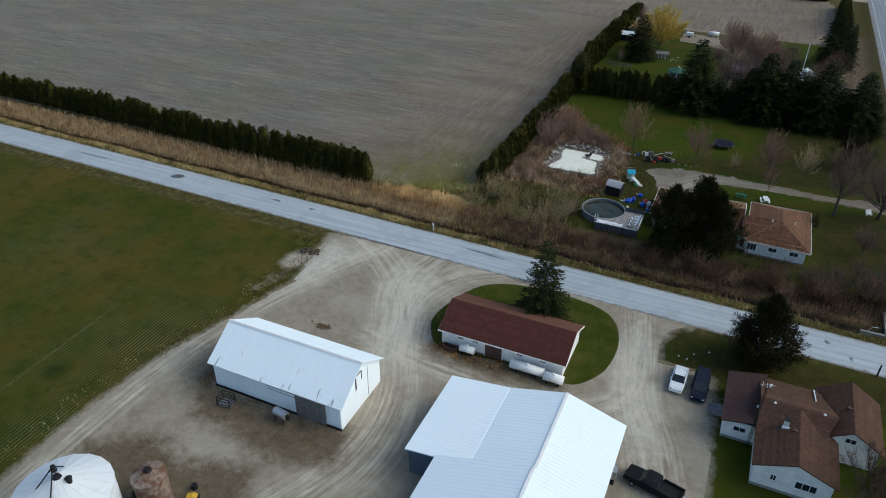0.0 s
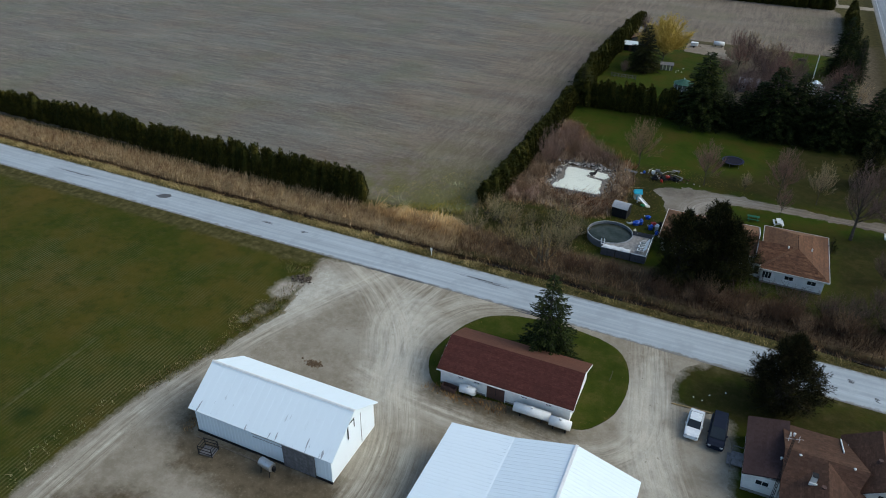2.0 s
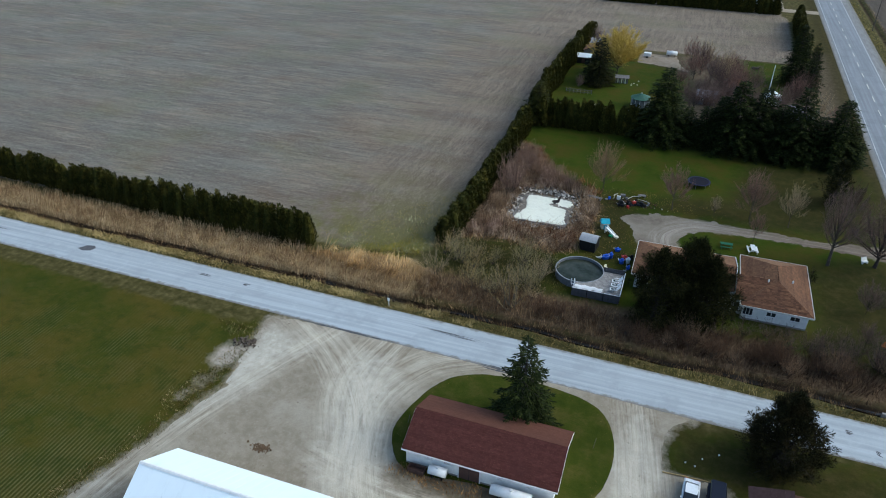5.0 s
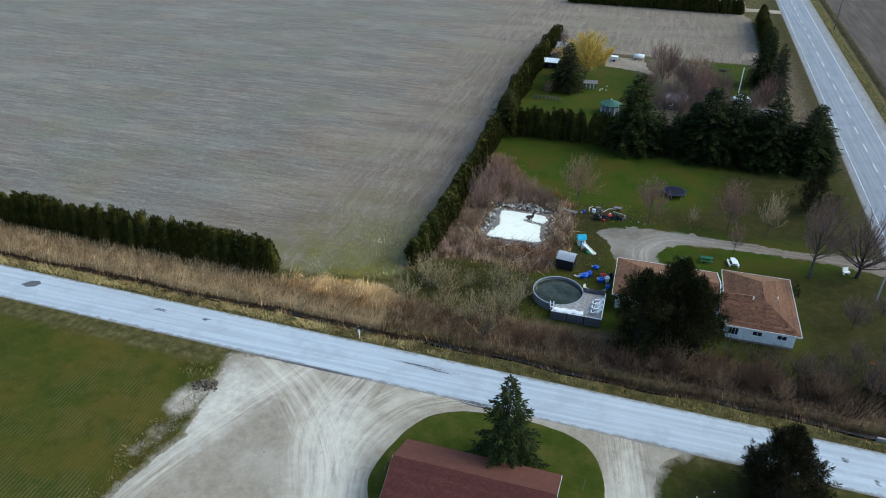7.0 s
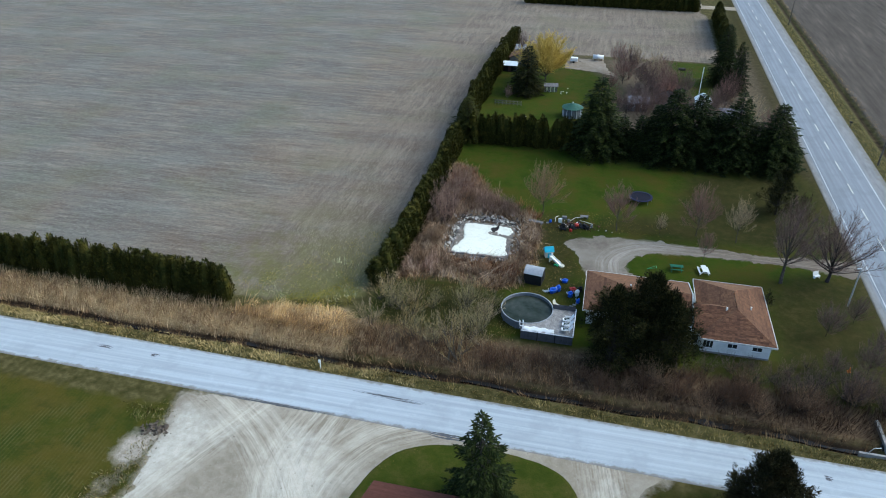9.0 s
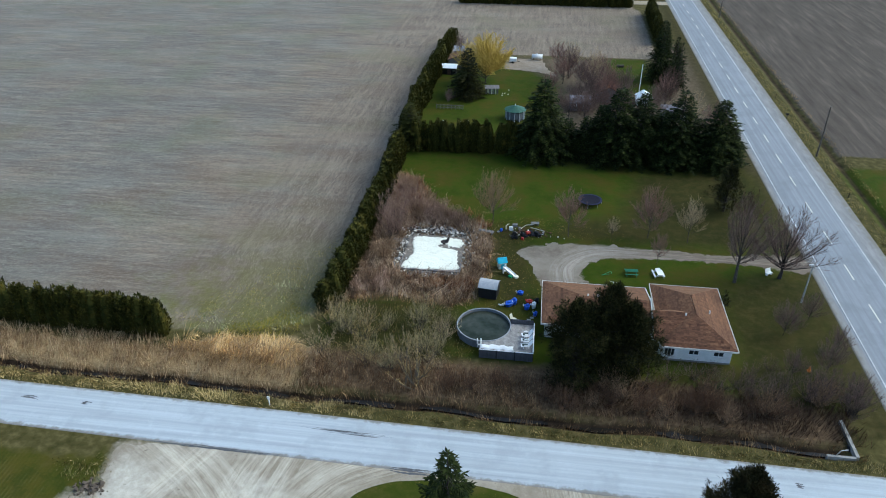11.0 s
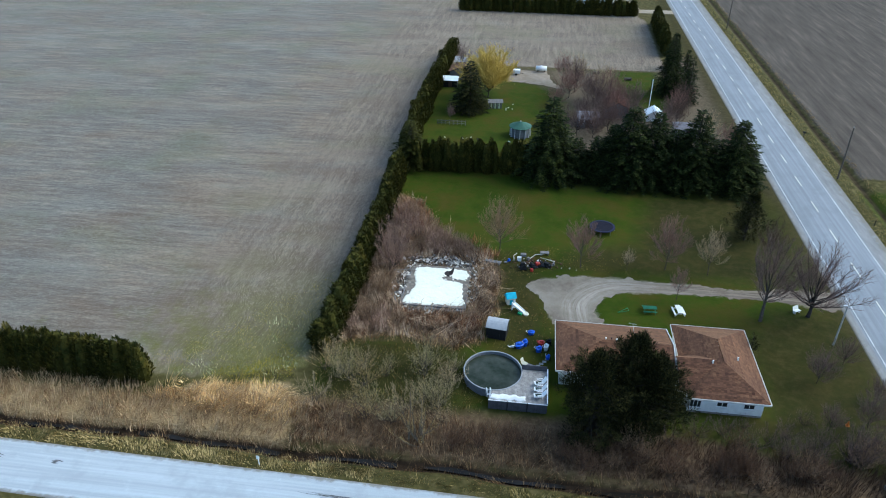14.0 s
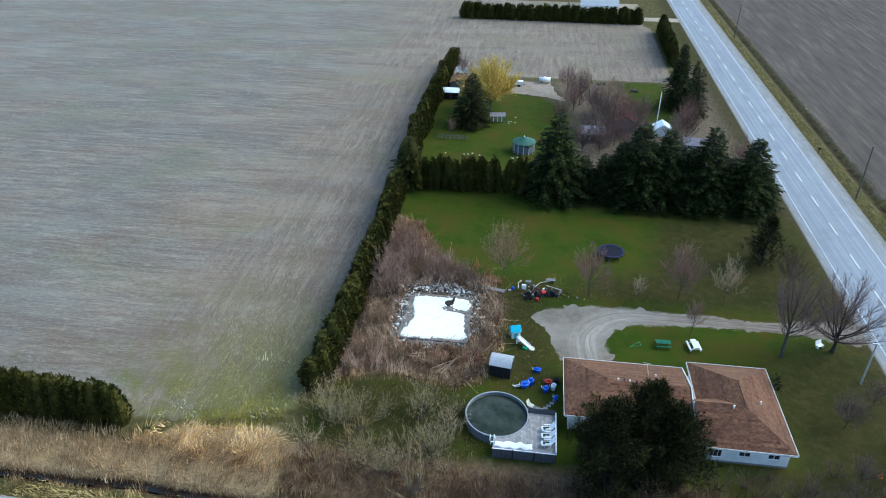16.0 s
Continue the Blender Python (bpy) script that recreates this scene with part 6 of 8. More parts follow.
for x, y, s in ((-30.5, 134.5, 0.9), (-26.5, 134.5, 0.75), (-33, 144, 1.0), (-29, 139, 0.8), (-23, 133.5, 0.6), (-33.5, 121, 0.9), (-19.5, 117, 0.5), (-30, 115, 0.6), (-25, 114, 0.55)):
    plant("bush", "tangled tan bush in the thicket", "bush", (x, y, 0), SHRUB[rng.randrange(3)], (BARK, TWIG_TAN), rng.uniform(0, 360), s, "thicket bushes")
plant("garden_tree", "small leafless tree in front of the farmhouse gable", "tree", (20.4, 59.4, 0), BARE[1], (DARK_BARK, TWIG_DARK), 20, 0.8, "farmhouse shrubs")
plant("garden_tree", "small leafless tree beside the farmhouse", "tree", (20.6, 54.6, 0), BARE[3], (DARK_BARK, TWIG_DARK), 80, 0.85, "farmhouse shrubs")
plant("yew", "dark clipped yew bush beside the farmhouse", "bush", (22.4, 60.6, 0), clump_meshes(26, 2.6, 1.5, 0.02, 70, 0.5), (DARK_BARK, PINE_GREEN), 0, 1.0, "farmhouse shrubs")
stems("orange_weeds", "dead orange weeds along the shed wall", [[(-28.6, 62.8), (-29, 60.7), (-24, 60.2), (-18.4, 60.6), (-18.2, 62.8)], [(-18.2, 62.8), (-18.2, 61.6), (-11.6, 61.6), (-11.6, 62.8)], [(-49.8, 43.3), (-50.6, 45), (-50, 52), (-48.6, 52), (-48.6, 44.2)]], 40, 0.5, 0.04, 0.5, [(0.15, 0.085, 0.035), (0.28, 0.17, 0.075), (0.4, 0.28, 0.14)], 15)
stems("pale_weeds", "pale green weeds in the young wheat", [[(-59.6, 46), (-59.6, 30), (-60.4, 22), (-62, 24), (-62.6, 36), (-61.4, 46)]], 7, 0.4, 0.06, 0.5, [(0.1, 0.13, 0.05), (0.2, 0.23, 0.13), (0.3, 0.31, 0.2)], 16)
stems("lawn_tufts", "tufts of dead and green grass on the worn lawn", [[(-20, 110), (-10.5, 109), (-9.5, 117), (-11, 121), (-14, 127), (-8, 131), (4, 131), (4, 135), (-16, 138), (-20, 133)]], 12, 0.2, 0.05, 0.6, [(0.07, 0.085, 0.018), (0.14, 0.12, 0.04), (0.28, 0.22, 0.11)], 17, patches=False)
stems("field_weeds", "green weeds and straw scattered over the field corner", [[(-62, 101), (-41, 102), (-41, 128), (-48, 118)]], 26, 0.2, 0.03, 0.9, [(0.13, 0.13, 0.025), (0.24, 0.22, 0.06), (0.4, 0.36, 0.2)], 18, patches=False)
stems("highway_verge_grass", "yellow-green grass between highway and field ditch", [[(highway_x(y) + 7.2, y) for y in (100, 200, 330)] + [(highway_x(y) + 9.7, y) for y in (330, 200, 100)]], 16, 0.2, 0.06, 0.5, [(0.2, 0.19, 0.065), (0.36, 0.32, 0.14), (0.48, 0.42, 0.23)], 19, patches=False)
stems("loose_sticks", "pale and dark sticks lying through the thicket", [THICKET, [(-33, 114), (-20, 113), (-19, 119), (-33, 118.5)]], 2.2, 2.6, 0.05, 0.9, [(0.06, 0.04, 0.03), (0.5, 0.4, 0.29), (0.16, 0.1, 0.07), (0.6, 0.5, 0.4)], 20)
stems("bent_straw", "bent pale straw tufts in the ditch corner", [[(-58, 95.8), (-40, 93.6), (-38.4, 97), (-44, 100.2), (-56, 99.6)]], 5, 1.9, 0.06, 0.5, [(0.6, 0.47, 0.26), (0.74, 0.6, 0.36), (0.4, 0.28, 0.15)], 21, (0.5, -0.15), patches=False)
stems("pale_green_weeds", "clumps of pale grey-green weeds in the field corner", [[(-56, 100.6), (-51, 100.8), (-50, 103.5), (-55, 104)], [(-45.5, 101.4), (-41.5, 102), (-41, 106), (-44, 106.5)], [(-49, 109), (-44, 108), (-43, 112), (-48, 113)]], 7, 0.45, 0.07, 0.7, [(0.2, 0.25, 0.14), (0.34, 0.38, 0.25), (0.46, 0.48, 0.34)], 31, patches=False)
stems("yellow_green_grass", "fresh yellow-green grass in the field corner", [[(-52.5, 99.6), (-44, 99.4), (-41, 101.5), (-41.6, 106), (-44.5, 109), (-46, 104.5), (-51, 102.6)]], 60, 0.22, 0.035, 0.6, [(0.14, 0.15, 0.015), (0.24, 0.23, 0.03), (0.32, 0.28, 0.05)], 32, patches=False)
mid_island = ISLAND.mean(0)
fringe = [[tuple(ISLAND[i]), tuple(ISLAND[(i + 6) % len(ISLAND)]), tuple(mid_island + (ISLAND[(i + 6) % len(ISLAND)] - mid_island) * 0.9), tuple(mid_island + (ISLAND[i] - mid_island) * 0.9)] for i in range(0, len(ISLAND), 6)]
stems("lawn_fringe", "dead brown grass along the edge of the lawn island", fringe, 22, 0.2, 0.04, 0.7, [(0.1, 0.07, 0.03), (0.19, 0.14, 0.06), (0.3, 0.22, 0.11)], 22, patches=False)


# ---------------------------------------------------------------- vehicles
WHITE_PAINT = plain("white_car_paint", (0.72, 0.74, 0.75), 0.25, 0, 0.08, 1.0)
NAVY_PAINT = plain("dark_blue_car_paint", (0.012, 0.016, 0.03), 0.5, 0, 0.1, 1.0)
BLACK_PAINT = plain("black_truck_paint", (0.012, 0.012, 0.014), 0.5, 0, 0.1, 1.0)
LAMP_RED = plain("red_tail_lamp", (0.35, 0.02, 0.02), 0.3)
LAMP_CLEAR = plain("clear_headlamp", (0.6, 0.62, 0.64), 0.2)


def loft(stations):
    """A closed body through chamfered sections: (x, half width, low, high, chamfer)."""
    g = G()
    k = 8
    for x, w, lo, hi, c in stations:
        g.v += [(x, -w + c, lo), (x, w - c, lo), (x, w, lo + c), (x, w, hi - c), (x, w - c, hi), (x, -w + c, hi), (x, -w, hi - c), (x, -w, lo + c)]
    for i in range(len(stations) - 1):
        g.f += [(i * k + j, i * k + (j + 1) % k, (i + 1) * k + (j + 1) % k, (i + 1) * k + j) for j in range(k)]
    n = (len(stations) - 1) * k
    g.f += [tuple(range(k - 1, -1, -1)), tuple(range(n, n + k))]
    return g


def vehicle(name, label, x, y, turn, L, W, paint, body, cabin, bed=None):
    """Front towards +x before the turn."""
    v = thing(name, label, name.replace("_", " "), (x, y, 0.04), turn, "parked vehicles")
    h = W / 2
    part("body", loft([(sx * L, sw * h, lo, hi, 0.1) for sx, sw, lo, hi in body]), paint, v)
    lo = [(sx * L, sw * h, z0, z1, 0.06) for sx, sw, z0, z1 in cabin]
    part("glasshouse", loft(lo), GLASS, v)
    top = max(c[3] for c in cabin)
    xs = [c[0] * L for c in cabin if c[3] > top - 0.12]
    part("roof", loft([(min(xs) - 0.04, h * 0.7, top - 0.05, top + 0.01, 0.02), ((min(xs) + max(xs)) / 2, h * 0.76, top - 0.05, top + 0.05, 0.03), (max(xs) + 0.04, h * 0.7, top - 0.05, top + 0.01, 0.02)]), paint, v)
    if bed:
        b0, b1, z = bed
        part("cargo_bed", G().box(b0 * L, b1 * L, -h * 0.78, h * 0.78, z - 0.04, z + 0.015), RUBBER, v)
        for s in (-1, 1):
            part("bed_side", G().box(b0 * L, b1 * L, min(s * h * 0.8, s * h * 0.95), max(s * h * 0.8, s * h * 0.95), z, z + 0.28), paint, v)
        part("tailgate", G().box(b0 * L - 0.02, b0 * L + 0.06, -h * 0.9, h * 0.9, z - 0.3, z + 0.28), paint, v)
    for sx in (-0.31, 0.32):
        for s in (-1, 1):
            wheel = part("wheel", G().solid([(sx * L + 0.33 * math.cos(a), s * h * 0.84, 0.33 + 0.33 * math.sin(a)) for a in np.linspace(0, math.tau, 14, endpoint=False)], [(sx * L + 0.33 * math.cos(a), s * h * 1.0, 0.33 + 0.33 * math.sin(a)) for a in np.linspace(0, math.tau, 14, endpoint=False)]), RUBBER, v)
            part("rim", G().solid([(sx * L + 0.2 * math.cos(a), s * h * 1.0, 0.33 + 0.2 * math.sin(a)) for a in np.linspace(0, math.tau, 10, endpoint=False)], [(sx * L + 0.18 * math.cos(a), s * h * 1.02, 0.33 + 0.18 * math.sin(a)) for a in np.linspace(0, math.tau, 10, endpoint=False)]), CHROME, wheel)
    fx, bx = body[-1][0] * L, body[0][0] * L
    for s in (-1, 1):
        part("headlight", G().box(fx - 0.1, fx + 0.03, min(s * h * 0.5, s * h * 0.82), max(s * h * 0.5, s * h * 0.82), 0.6, 0.76), LAMP_CLEAR, v)
        part("tail_light", G().box(bx - 0.03, bx + 0.08, min(s * h * 0.6, s * h * 0.85), max(s * h * 0.6, s * h * 0.85), 0.65, 0.85), LAMP_RED, v)
        part("mirror", G().box(0.13 * L, 0.13 * L + 0.12, min(s * h * 0.98, s * h * 1.14), max(s * h * 0.98, s * h * 1.14), 0.92, 1.06), paint, v)
    part("bumper", loft([(fx - 0.08, h * 0.93, 0.3, 0.55, 0.05), (fx + 0.07, h * 0.8, 0.32, 0.52, 0.05)]), paint, v)
    part("bumper", loft([(bx - 0.07, h * 0.8, 0.32, 0.55, 0.05), (bx + 0.08, h * 0.93, 0.3, 0.58, 0.05)]), CHROME if bed or name == "van" else paint, v)
    return v


SEDAN = [(-0.49, 0.86, 0.4, 0.78), (-0.46, 0.94, 0.3, 0.95), (-0.3, 1.0, 0.24, 0.98), (0.0, 1.0, 0.22, 0.95), (0.2, 1.0, 0.24, 0.93), (0.4, 0.95, 0.28, 0.82), (0.48, 0.84, 0.36, 0.68)]
SEDAN_TOP = [(-0.36, 0.8, 0.9, 1.0), (-0.22, 0.78, 0.9, 1.4), (0.05, 0.78, 0.9, 1.43), (0.22, 0.84, 0.88, 0.97)]
VAN = [(-0.49, 0.92, 0.4, 1.0), (-0.47, 0.98, 0.3, 1.05), (-0.2, 1.0, 0.26, 1.05), (0.2, 1.0, 0.26, 1.02), (0.4, 0.95, 0.3, 0.95), (0.49, 0.84, 0.38, 0.76)]
VAN_TOP = [(-0.475, 0.84, 1.0, 1.1), (-0.45, 0.82, 1.0, 1.66), (0.08, 0.82, 1.0, 1.72), (0.3, 0.86, 0.95, 1.05)]
TRUCK = [(-0.49, 0.94, 0.5, 0.95), (-0.1, 1.0, 0.42, 0.98), (0.1, 1.0, 0.4, 1.1), (0.28, 1.0, 0.42, 1.1), (0.45, 0.95, 0.45, 1.02), (0.49, 0.9, 0.5, 0.9)]
TRUCK_TOP = [(-0.1, 0.84, 1.0, 1.1), (-0.085, 0.82, 1.0, 1.72), (0.12, 0.82, 1.0, 1.76), (0.24, 0.88, 1.0, 1.12)]
vehicle("car", "white sedan parked on the gravel", 1.25, 68.1, -93, 4.45, 1.68, WHITE_PAINT, SEDAN, SEDAN_TOP)
vehicle("van", "dark blue minivan parked beside the sedan", 3.75, 67.9, -91, 4.9, 1.85, NAVY_PAINT, VAN, VAN_TOP)
vehicle("pickup_truck", "black crew-cab pickup truck on the gravel", 1.35, 51.0, 166, 5.9, 2.0, BLACK_PAINT, TRUCK, TRUCK_TOP, (-0.48, -0.11, 0.98))


# ---------------------------------------------------------------- yard clutter
def fuel_tank():
    t = thing("fuel_tank", "grey steel fuel tank on a dark stand by the barn", "fuel tank", (-37.9, 43.0, 0.03), -8)
    part("tank_body", G().tube([(-0.85, 0, 1.25), (-0.8, 0, 1.25), (0.8, 0, 1.25), (0.85, 0, 1.25)], [0.3, 0.48, 0.48, 0.3], 16), CHROME, t, smooth=False)
    for s in (-0.6, 0.6):
        part("stand_leg", G().bar((s, -0.4, 0), (s, -0.2, 1.0), 0.05).bar((s, 0.4, 0), (s, 0.2, 1.0), 0.05), BLACK, t)
    part("pump", G().box(0.85, 1.15, -0.15, 0.15, 0.9, 1.4), BLACK, t)
    p = thing("hay_feeder", "dark metal feeder frame beside the barn", "feeder", (-45.2, 42.6, 0.03), 6)
    for dx in (-0.8, 0.8):
        for dy in (-0.6, 0.6):
            part("post", G().bar((dx, dy, 0), (dx, dy, 1.3), 0.05), BLACK, p)
    for z in (0.35, 0.8, 1.25):
        part("rail", G().bar((-0.8, -0.6, z), (0.8, -0.6, z), 0.04).bar((-0.8, 0.6, z), (0.8, 0.6, z), 0.04).bar((-0.8, -0.6, z), (-0.8, 0.6, z), 0.04).bar((0.8, -0.6, z), (0.8, 0.6, z), 0.04), BLACK, p)
    part("floor_board", G().box(-0.8, 0.8, -0.6, 0.6, 0.1, 0.16), GREY_BOARD, p)
    pl = thing("plank", "long weathered plank lying along the barn wall", "plank", (-43.4, 43.75, 0.03), -1)
    part("board", G().box(-4.4, 4.4, -0.1, 0.1, 0, 0.06), PALE_BARK, pl)
    m = thing("yellow_implement", "small yellow farm implement near the bins", "implement", (-39.6, 30.6, 0.03), 25)
    part("hood", loft([(-0.5, 0.3, 0.3, 0.7, 0.06), (0.1, 0.35, 0.3, 0.85, 0.08), (0.5, 0.3, 0.3, 0.65, 0.06)]), plain("yellow_machine_paint", (0.6, 0.36, 0.02), 0.4), m)
    for s in (-0.4, 0.4):
        part("wheel", G().tube([(s, -0.4, 0.25), (s, 0.4, 0.25)], 0.25, 12), RUBBER, m)
    for i, (x, y, s) in enumerate(((-44.7, 28.4, 0.9), (-44.2, 30.4, 0.7), (-40.4, 31.8, 0.5))):
        d = thing("oil_drum", "dark dented oil drum beside the grain bin", "drum", (x, y, 0.03), 0, "oil drums")
        part("drum_body", G().cyl(0, 0, 0, 0.86 * s + 0.1, 0.3, 0.3, 14), BLACK, d)
        part("hoop", G().cyl(0, 0, 0.3, 0.34, 0.32, 0.32, 14), BLACK, d)
    mo = stones("dirt_mound", "low mound of dark earth on the gravel", (-43.0, 59.2), (0.8, 0.45), 160, 0.1, plain("dark_earth", (0.15, 0.1, 0.06), 0.95))
    tr = thing("feed_trough", "dark brown wooden feed trough beside the shed", "trough", (-25.9, 62.0, 0.06), -4)
    for yy in (-0.4, 0.36):
        part("side_board", G().box(-0.9, 0.9, yy, yy + 0.04, 0.15, 0.7), DARK_WOOD, tr)
    for xx in (-0.9, 0.86):
        part("end_board", G().box(xx, xx + 0.04, -0.36, 0.36, 0.15, 0.7), DARK_WOOD, tr)
    part("bottom_board", G().box(-0.86, 0.86, -0.36, 0.36, 0.15, 0.19), DARK_WOOD, tr)
    for xx in (-0.8, 0.74):
        part("foot", G().box(xx, xx + 0.06, -0.38, 0.38, 0, 0.15), DARK_WOOD, tr)
    bar = thing("parking_log", "peeled log marking the parking edge", "log", (0.6, 71.1, 0.03), 4)
    part("log", G().tube([(-2.2, 0, 0.08), (0, 0.05, 0.08), (2.4, 0, 0.07)], [0.08, 0.075, 0.06], 7), plain("peeled_yellow_wood", (0.42, 0.3, 0.14), 0.8), bar)
    for x, y, h in ((-9.0, 71.7, 1.3), (-29.4, 68.2, 1.0)):
        q = thing("stake", "thin pale wooden stake in the lawn", "stake", (x, y, 0.08), 0, "lawn stakes")
        part("stick", G().bar((0, 0, 0), (0.15, 0.3, h), 0.035), PALE_BARK, q)
    for x, y in ((0.6, 73.2), (1.6, 73.0), (2.3, 74.3), (4.0, 75.5)):
        q = thing("garden_stone", "small white stone on the grass", "stone", (x, y, 0), 0, "garden stones")
        part("stone", G().solid([(0.1 * math.cos(a), 0.08 * math.sin(a), 0) for a in np.linspace(0, math.tau, 7, endpoint=False)], [(0.06 * math.cos(a), 0.05 * math.sin(a), 0.1) for a in np.linspace(0, math.tau, 7, endpoint=False)]), WHITE_TRIM, q)
    u = thing("marker_post", "white roadside marker post with bent sign", "marker post", (-40.4, 88.05, 0))
    part("post", G().bar((0, 0, 0), (0, 0, 1.25), 0.06), WHITE_TRIM, u)
    part("plate", G().box(-0.2, 0.12, -0.03, 0.03, 0.95, 1.4), WHITE_TRIM, u)
    k = thing("utility_stub", "short dark wooden post by the road", "post", (23.1, 79.6, 0))
    part("post", G().cyl(0, 0, 0, 1.7, 0.12, 0.1, 8), DARK_BARK, k)


def broken(name, dark, light):
    """Broken pieces, each of its own tone."""
    m = Nodes(name)
    c = m.ramp(m.island(), (0.3, dark), (0.62, tuple(0.45 * x for x in light)), (0.85, light))
    return m.done(m.mix(m.range(m.noise(6.0, detail=4), 0.4, 0.7, 0.0, 0.5), c, tuple(0.5 * x for x in light)), 0.95, 0, m.noise(14.0), 0.3, 0.02)


def stones(name, label, at, spread, count, size, material, ring=None, seed=9):
    """A heap of small angular stones in one mesh."""
    r = random.Random(seed)
    g = G()
    for _ in range(count):
        if ring:
            a, q = r.uniform(0, math.tau), r.uniform(*ring)
            x, y = q * spread[0] * math.cos(a), q * spread[1] * math.sin(a)
        else:
            x, y = r.gauss(0, spread[0] / 1.6), r.gauss(0, spread[1] / 1.6)
        s = size * r.choice((0.5, 0.7, 0.9, 1.2, 1.8))
        z = max(0, s * 0.6 * r.random())
        k, o, long = r.randint(4, 5), r.uniform(0, 6), r.uniform(0.45, 1.0)
        c, d = math.cos(o), math.sin(o)
        low = [(r.uniform(0.75, 1.1) * math.cos(math.tau * i / k) * s, r.uniform(0.75, 1.1) * math.sin(math.tau * i / k) * s * long) for i in range(k)]
        tilt = r.uniform(-0.35, 0.35)
        g.solid([(x + u * c - v * d, y + u * d + v * c, z - 0.05) for u, v in low],
                [(x + 0.8 * (u * c - v * d), y + 0.8 * (u * d + v * c), z + s * (0.45 + tilt * u / s)) for u, v in low])
    ob = part(name, g, material, None, label, at=(*at, 0.0))
    return tagged(ob, label, name.replace("_", " "), kind="stuff")


fuel_tank()
stones("earth_clods", "brown heap of earth clods at the field corner", (-54.8, 74.2), (1.3, 0.7), 90, 0.2, plain("brown_clods", (0.12, 0.095, 0.075), 0.95, 0, 0.4, 3.0), None, 31)


# ---------------------------------------------------------------- road surface marks
TAR = plain("dark_tar", (0.11, 0.112, 0.118), 0.8)


def tar_mark(parent, pts, w, seed):
    """A worn crack or smear of tar: a few ragged strands that run along the line."""
    r = random.Random(seed)
    g = G()
    L = smooth_line(pts, 14)
    for strand in range(3):
        off, a0 = (strand - 1) * w * 1.1, r.uniform(0, 0.35)
        a1, ph = r.uniform(0.65, 1.0), r.uniform(0, 9)
        top, low = [], []
        for i, (x, y) in enumerate(L):
            t = i / (len(L) - 1)
            if a0 <= t <= a1:
                k = math.sin(math.pi * (t - a0) / (a1 - a0)) * r.uniform(0.25, 0.75) * w
                c = y + off + 0.8 * w * noise.noise((x * 0.6, ph, 0.0))
                for side, store in ((k, top), (-k, low)):
                    store.append((x, c + side, 0.056 + 0.08 * (1 - ((c + side - road_y(x)) / 3.25) ** 2) + 0.004))
        for i in range(len(top) - 1):
            g.face(low[i], low[i + 1], top[i + 1], top[i])
    part("tar_mark", g, TAR, parent)


road = bpy.data.objects["road"]
tar_mark(road, [(-36, 85.3), (-33, 85.1), (-29, 85.0), (-24, 84.95)], 0.09, 1)
tar_mark(road, [(-33, 84.75), (-29, 84.7), (-26, 84.7)], 0.05, 2)
tar_mark(road, [(-70.6, 85.4), (-69, 85.5), (-67.5, 85.2)], 0.14, 3)
tar_mark(road, [(-62.7, 85.5), (-61.2, 85.4)], 0.16, 4)
tar_mark(road, [(-54, 80.95), (-48, 80.95), (-42, 80.85), (-36, 80.75)], 0.12, 5)
tar_mark(road, [(-27, 80.7), (-23, 80.6), (-18.5, 80.55)], 0.22, 6)
tar_mark(road, [(17.2, 84.0), (18.3, 83.9)], 0.22, 7)
tar_mark(road, [(20.0, 81.8), (20.7, 81.4)], 0.2, 8)
tar_mark(road, [(-120, 85.7), (-112, 85.5), (-106, 85.6)], 0.1, 9)
patch = G()
ring = [(-92.6, 84.9), (-91.4, 84.6), (-90.3, 85.0), (-89.9, 85.9), (-90.6, 86.4), (-91.8, 86.1)]
patch.solid([(x, y, 0.08) for x, y in ring], [(x, y, 0.06 + 0.08 * (1 - ((y - road_y(x)) / 3.25) ** 2) + 0.012) for x, y in ring])
part("asphalt_patch", patch, TAR, road, "dark asphalt repair patch")

# water standing in the ditch
g = G()
xs = np.arange(-75, 24, 1.0)


def wet(x):
    return 0.24 + 0.4 * noise.noise((x * 0.23, 4.0, 1.0)) + 0.25 * noise.noise((x * 0.9, 8.0, 1.0))


for a, b in zip(xs, xs[1:]):
    p, q = wet(a), wet(b)
    if p > 0.1 and q > 0.1:
        g.solid([(a, ditch_y(a) - p, -0.95), (b, ditch_y(b) - q, -0.95), (b, ditch_y(b) + q, -0.95), (a, ditch_y(a) + p, -0.95)], [(a, ditch_y(a) - p, -0.62), (b, ditch_y(b) - q, -0.62), (b, ditch_y(b) + q, -0.62), (a, ditch_y(a) + p, -0.62)])
mm = Nodes("ditch_water")
mm.bsdf.inputs["IOR"].default_value = 1.3
tagged(part("ditch_water", g, mm.done((0.016, 0.014, 0.011), 0.15, 0, mm.noise(3.0), 0.05, 0.02)), "dark still water in the roadside ditch", "water", kind="structure")


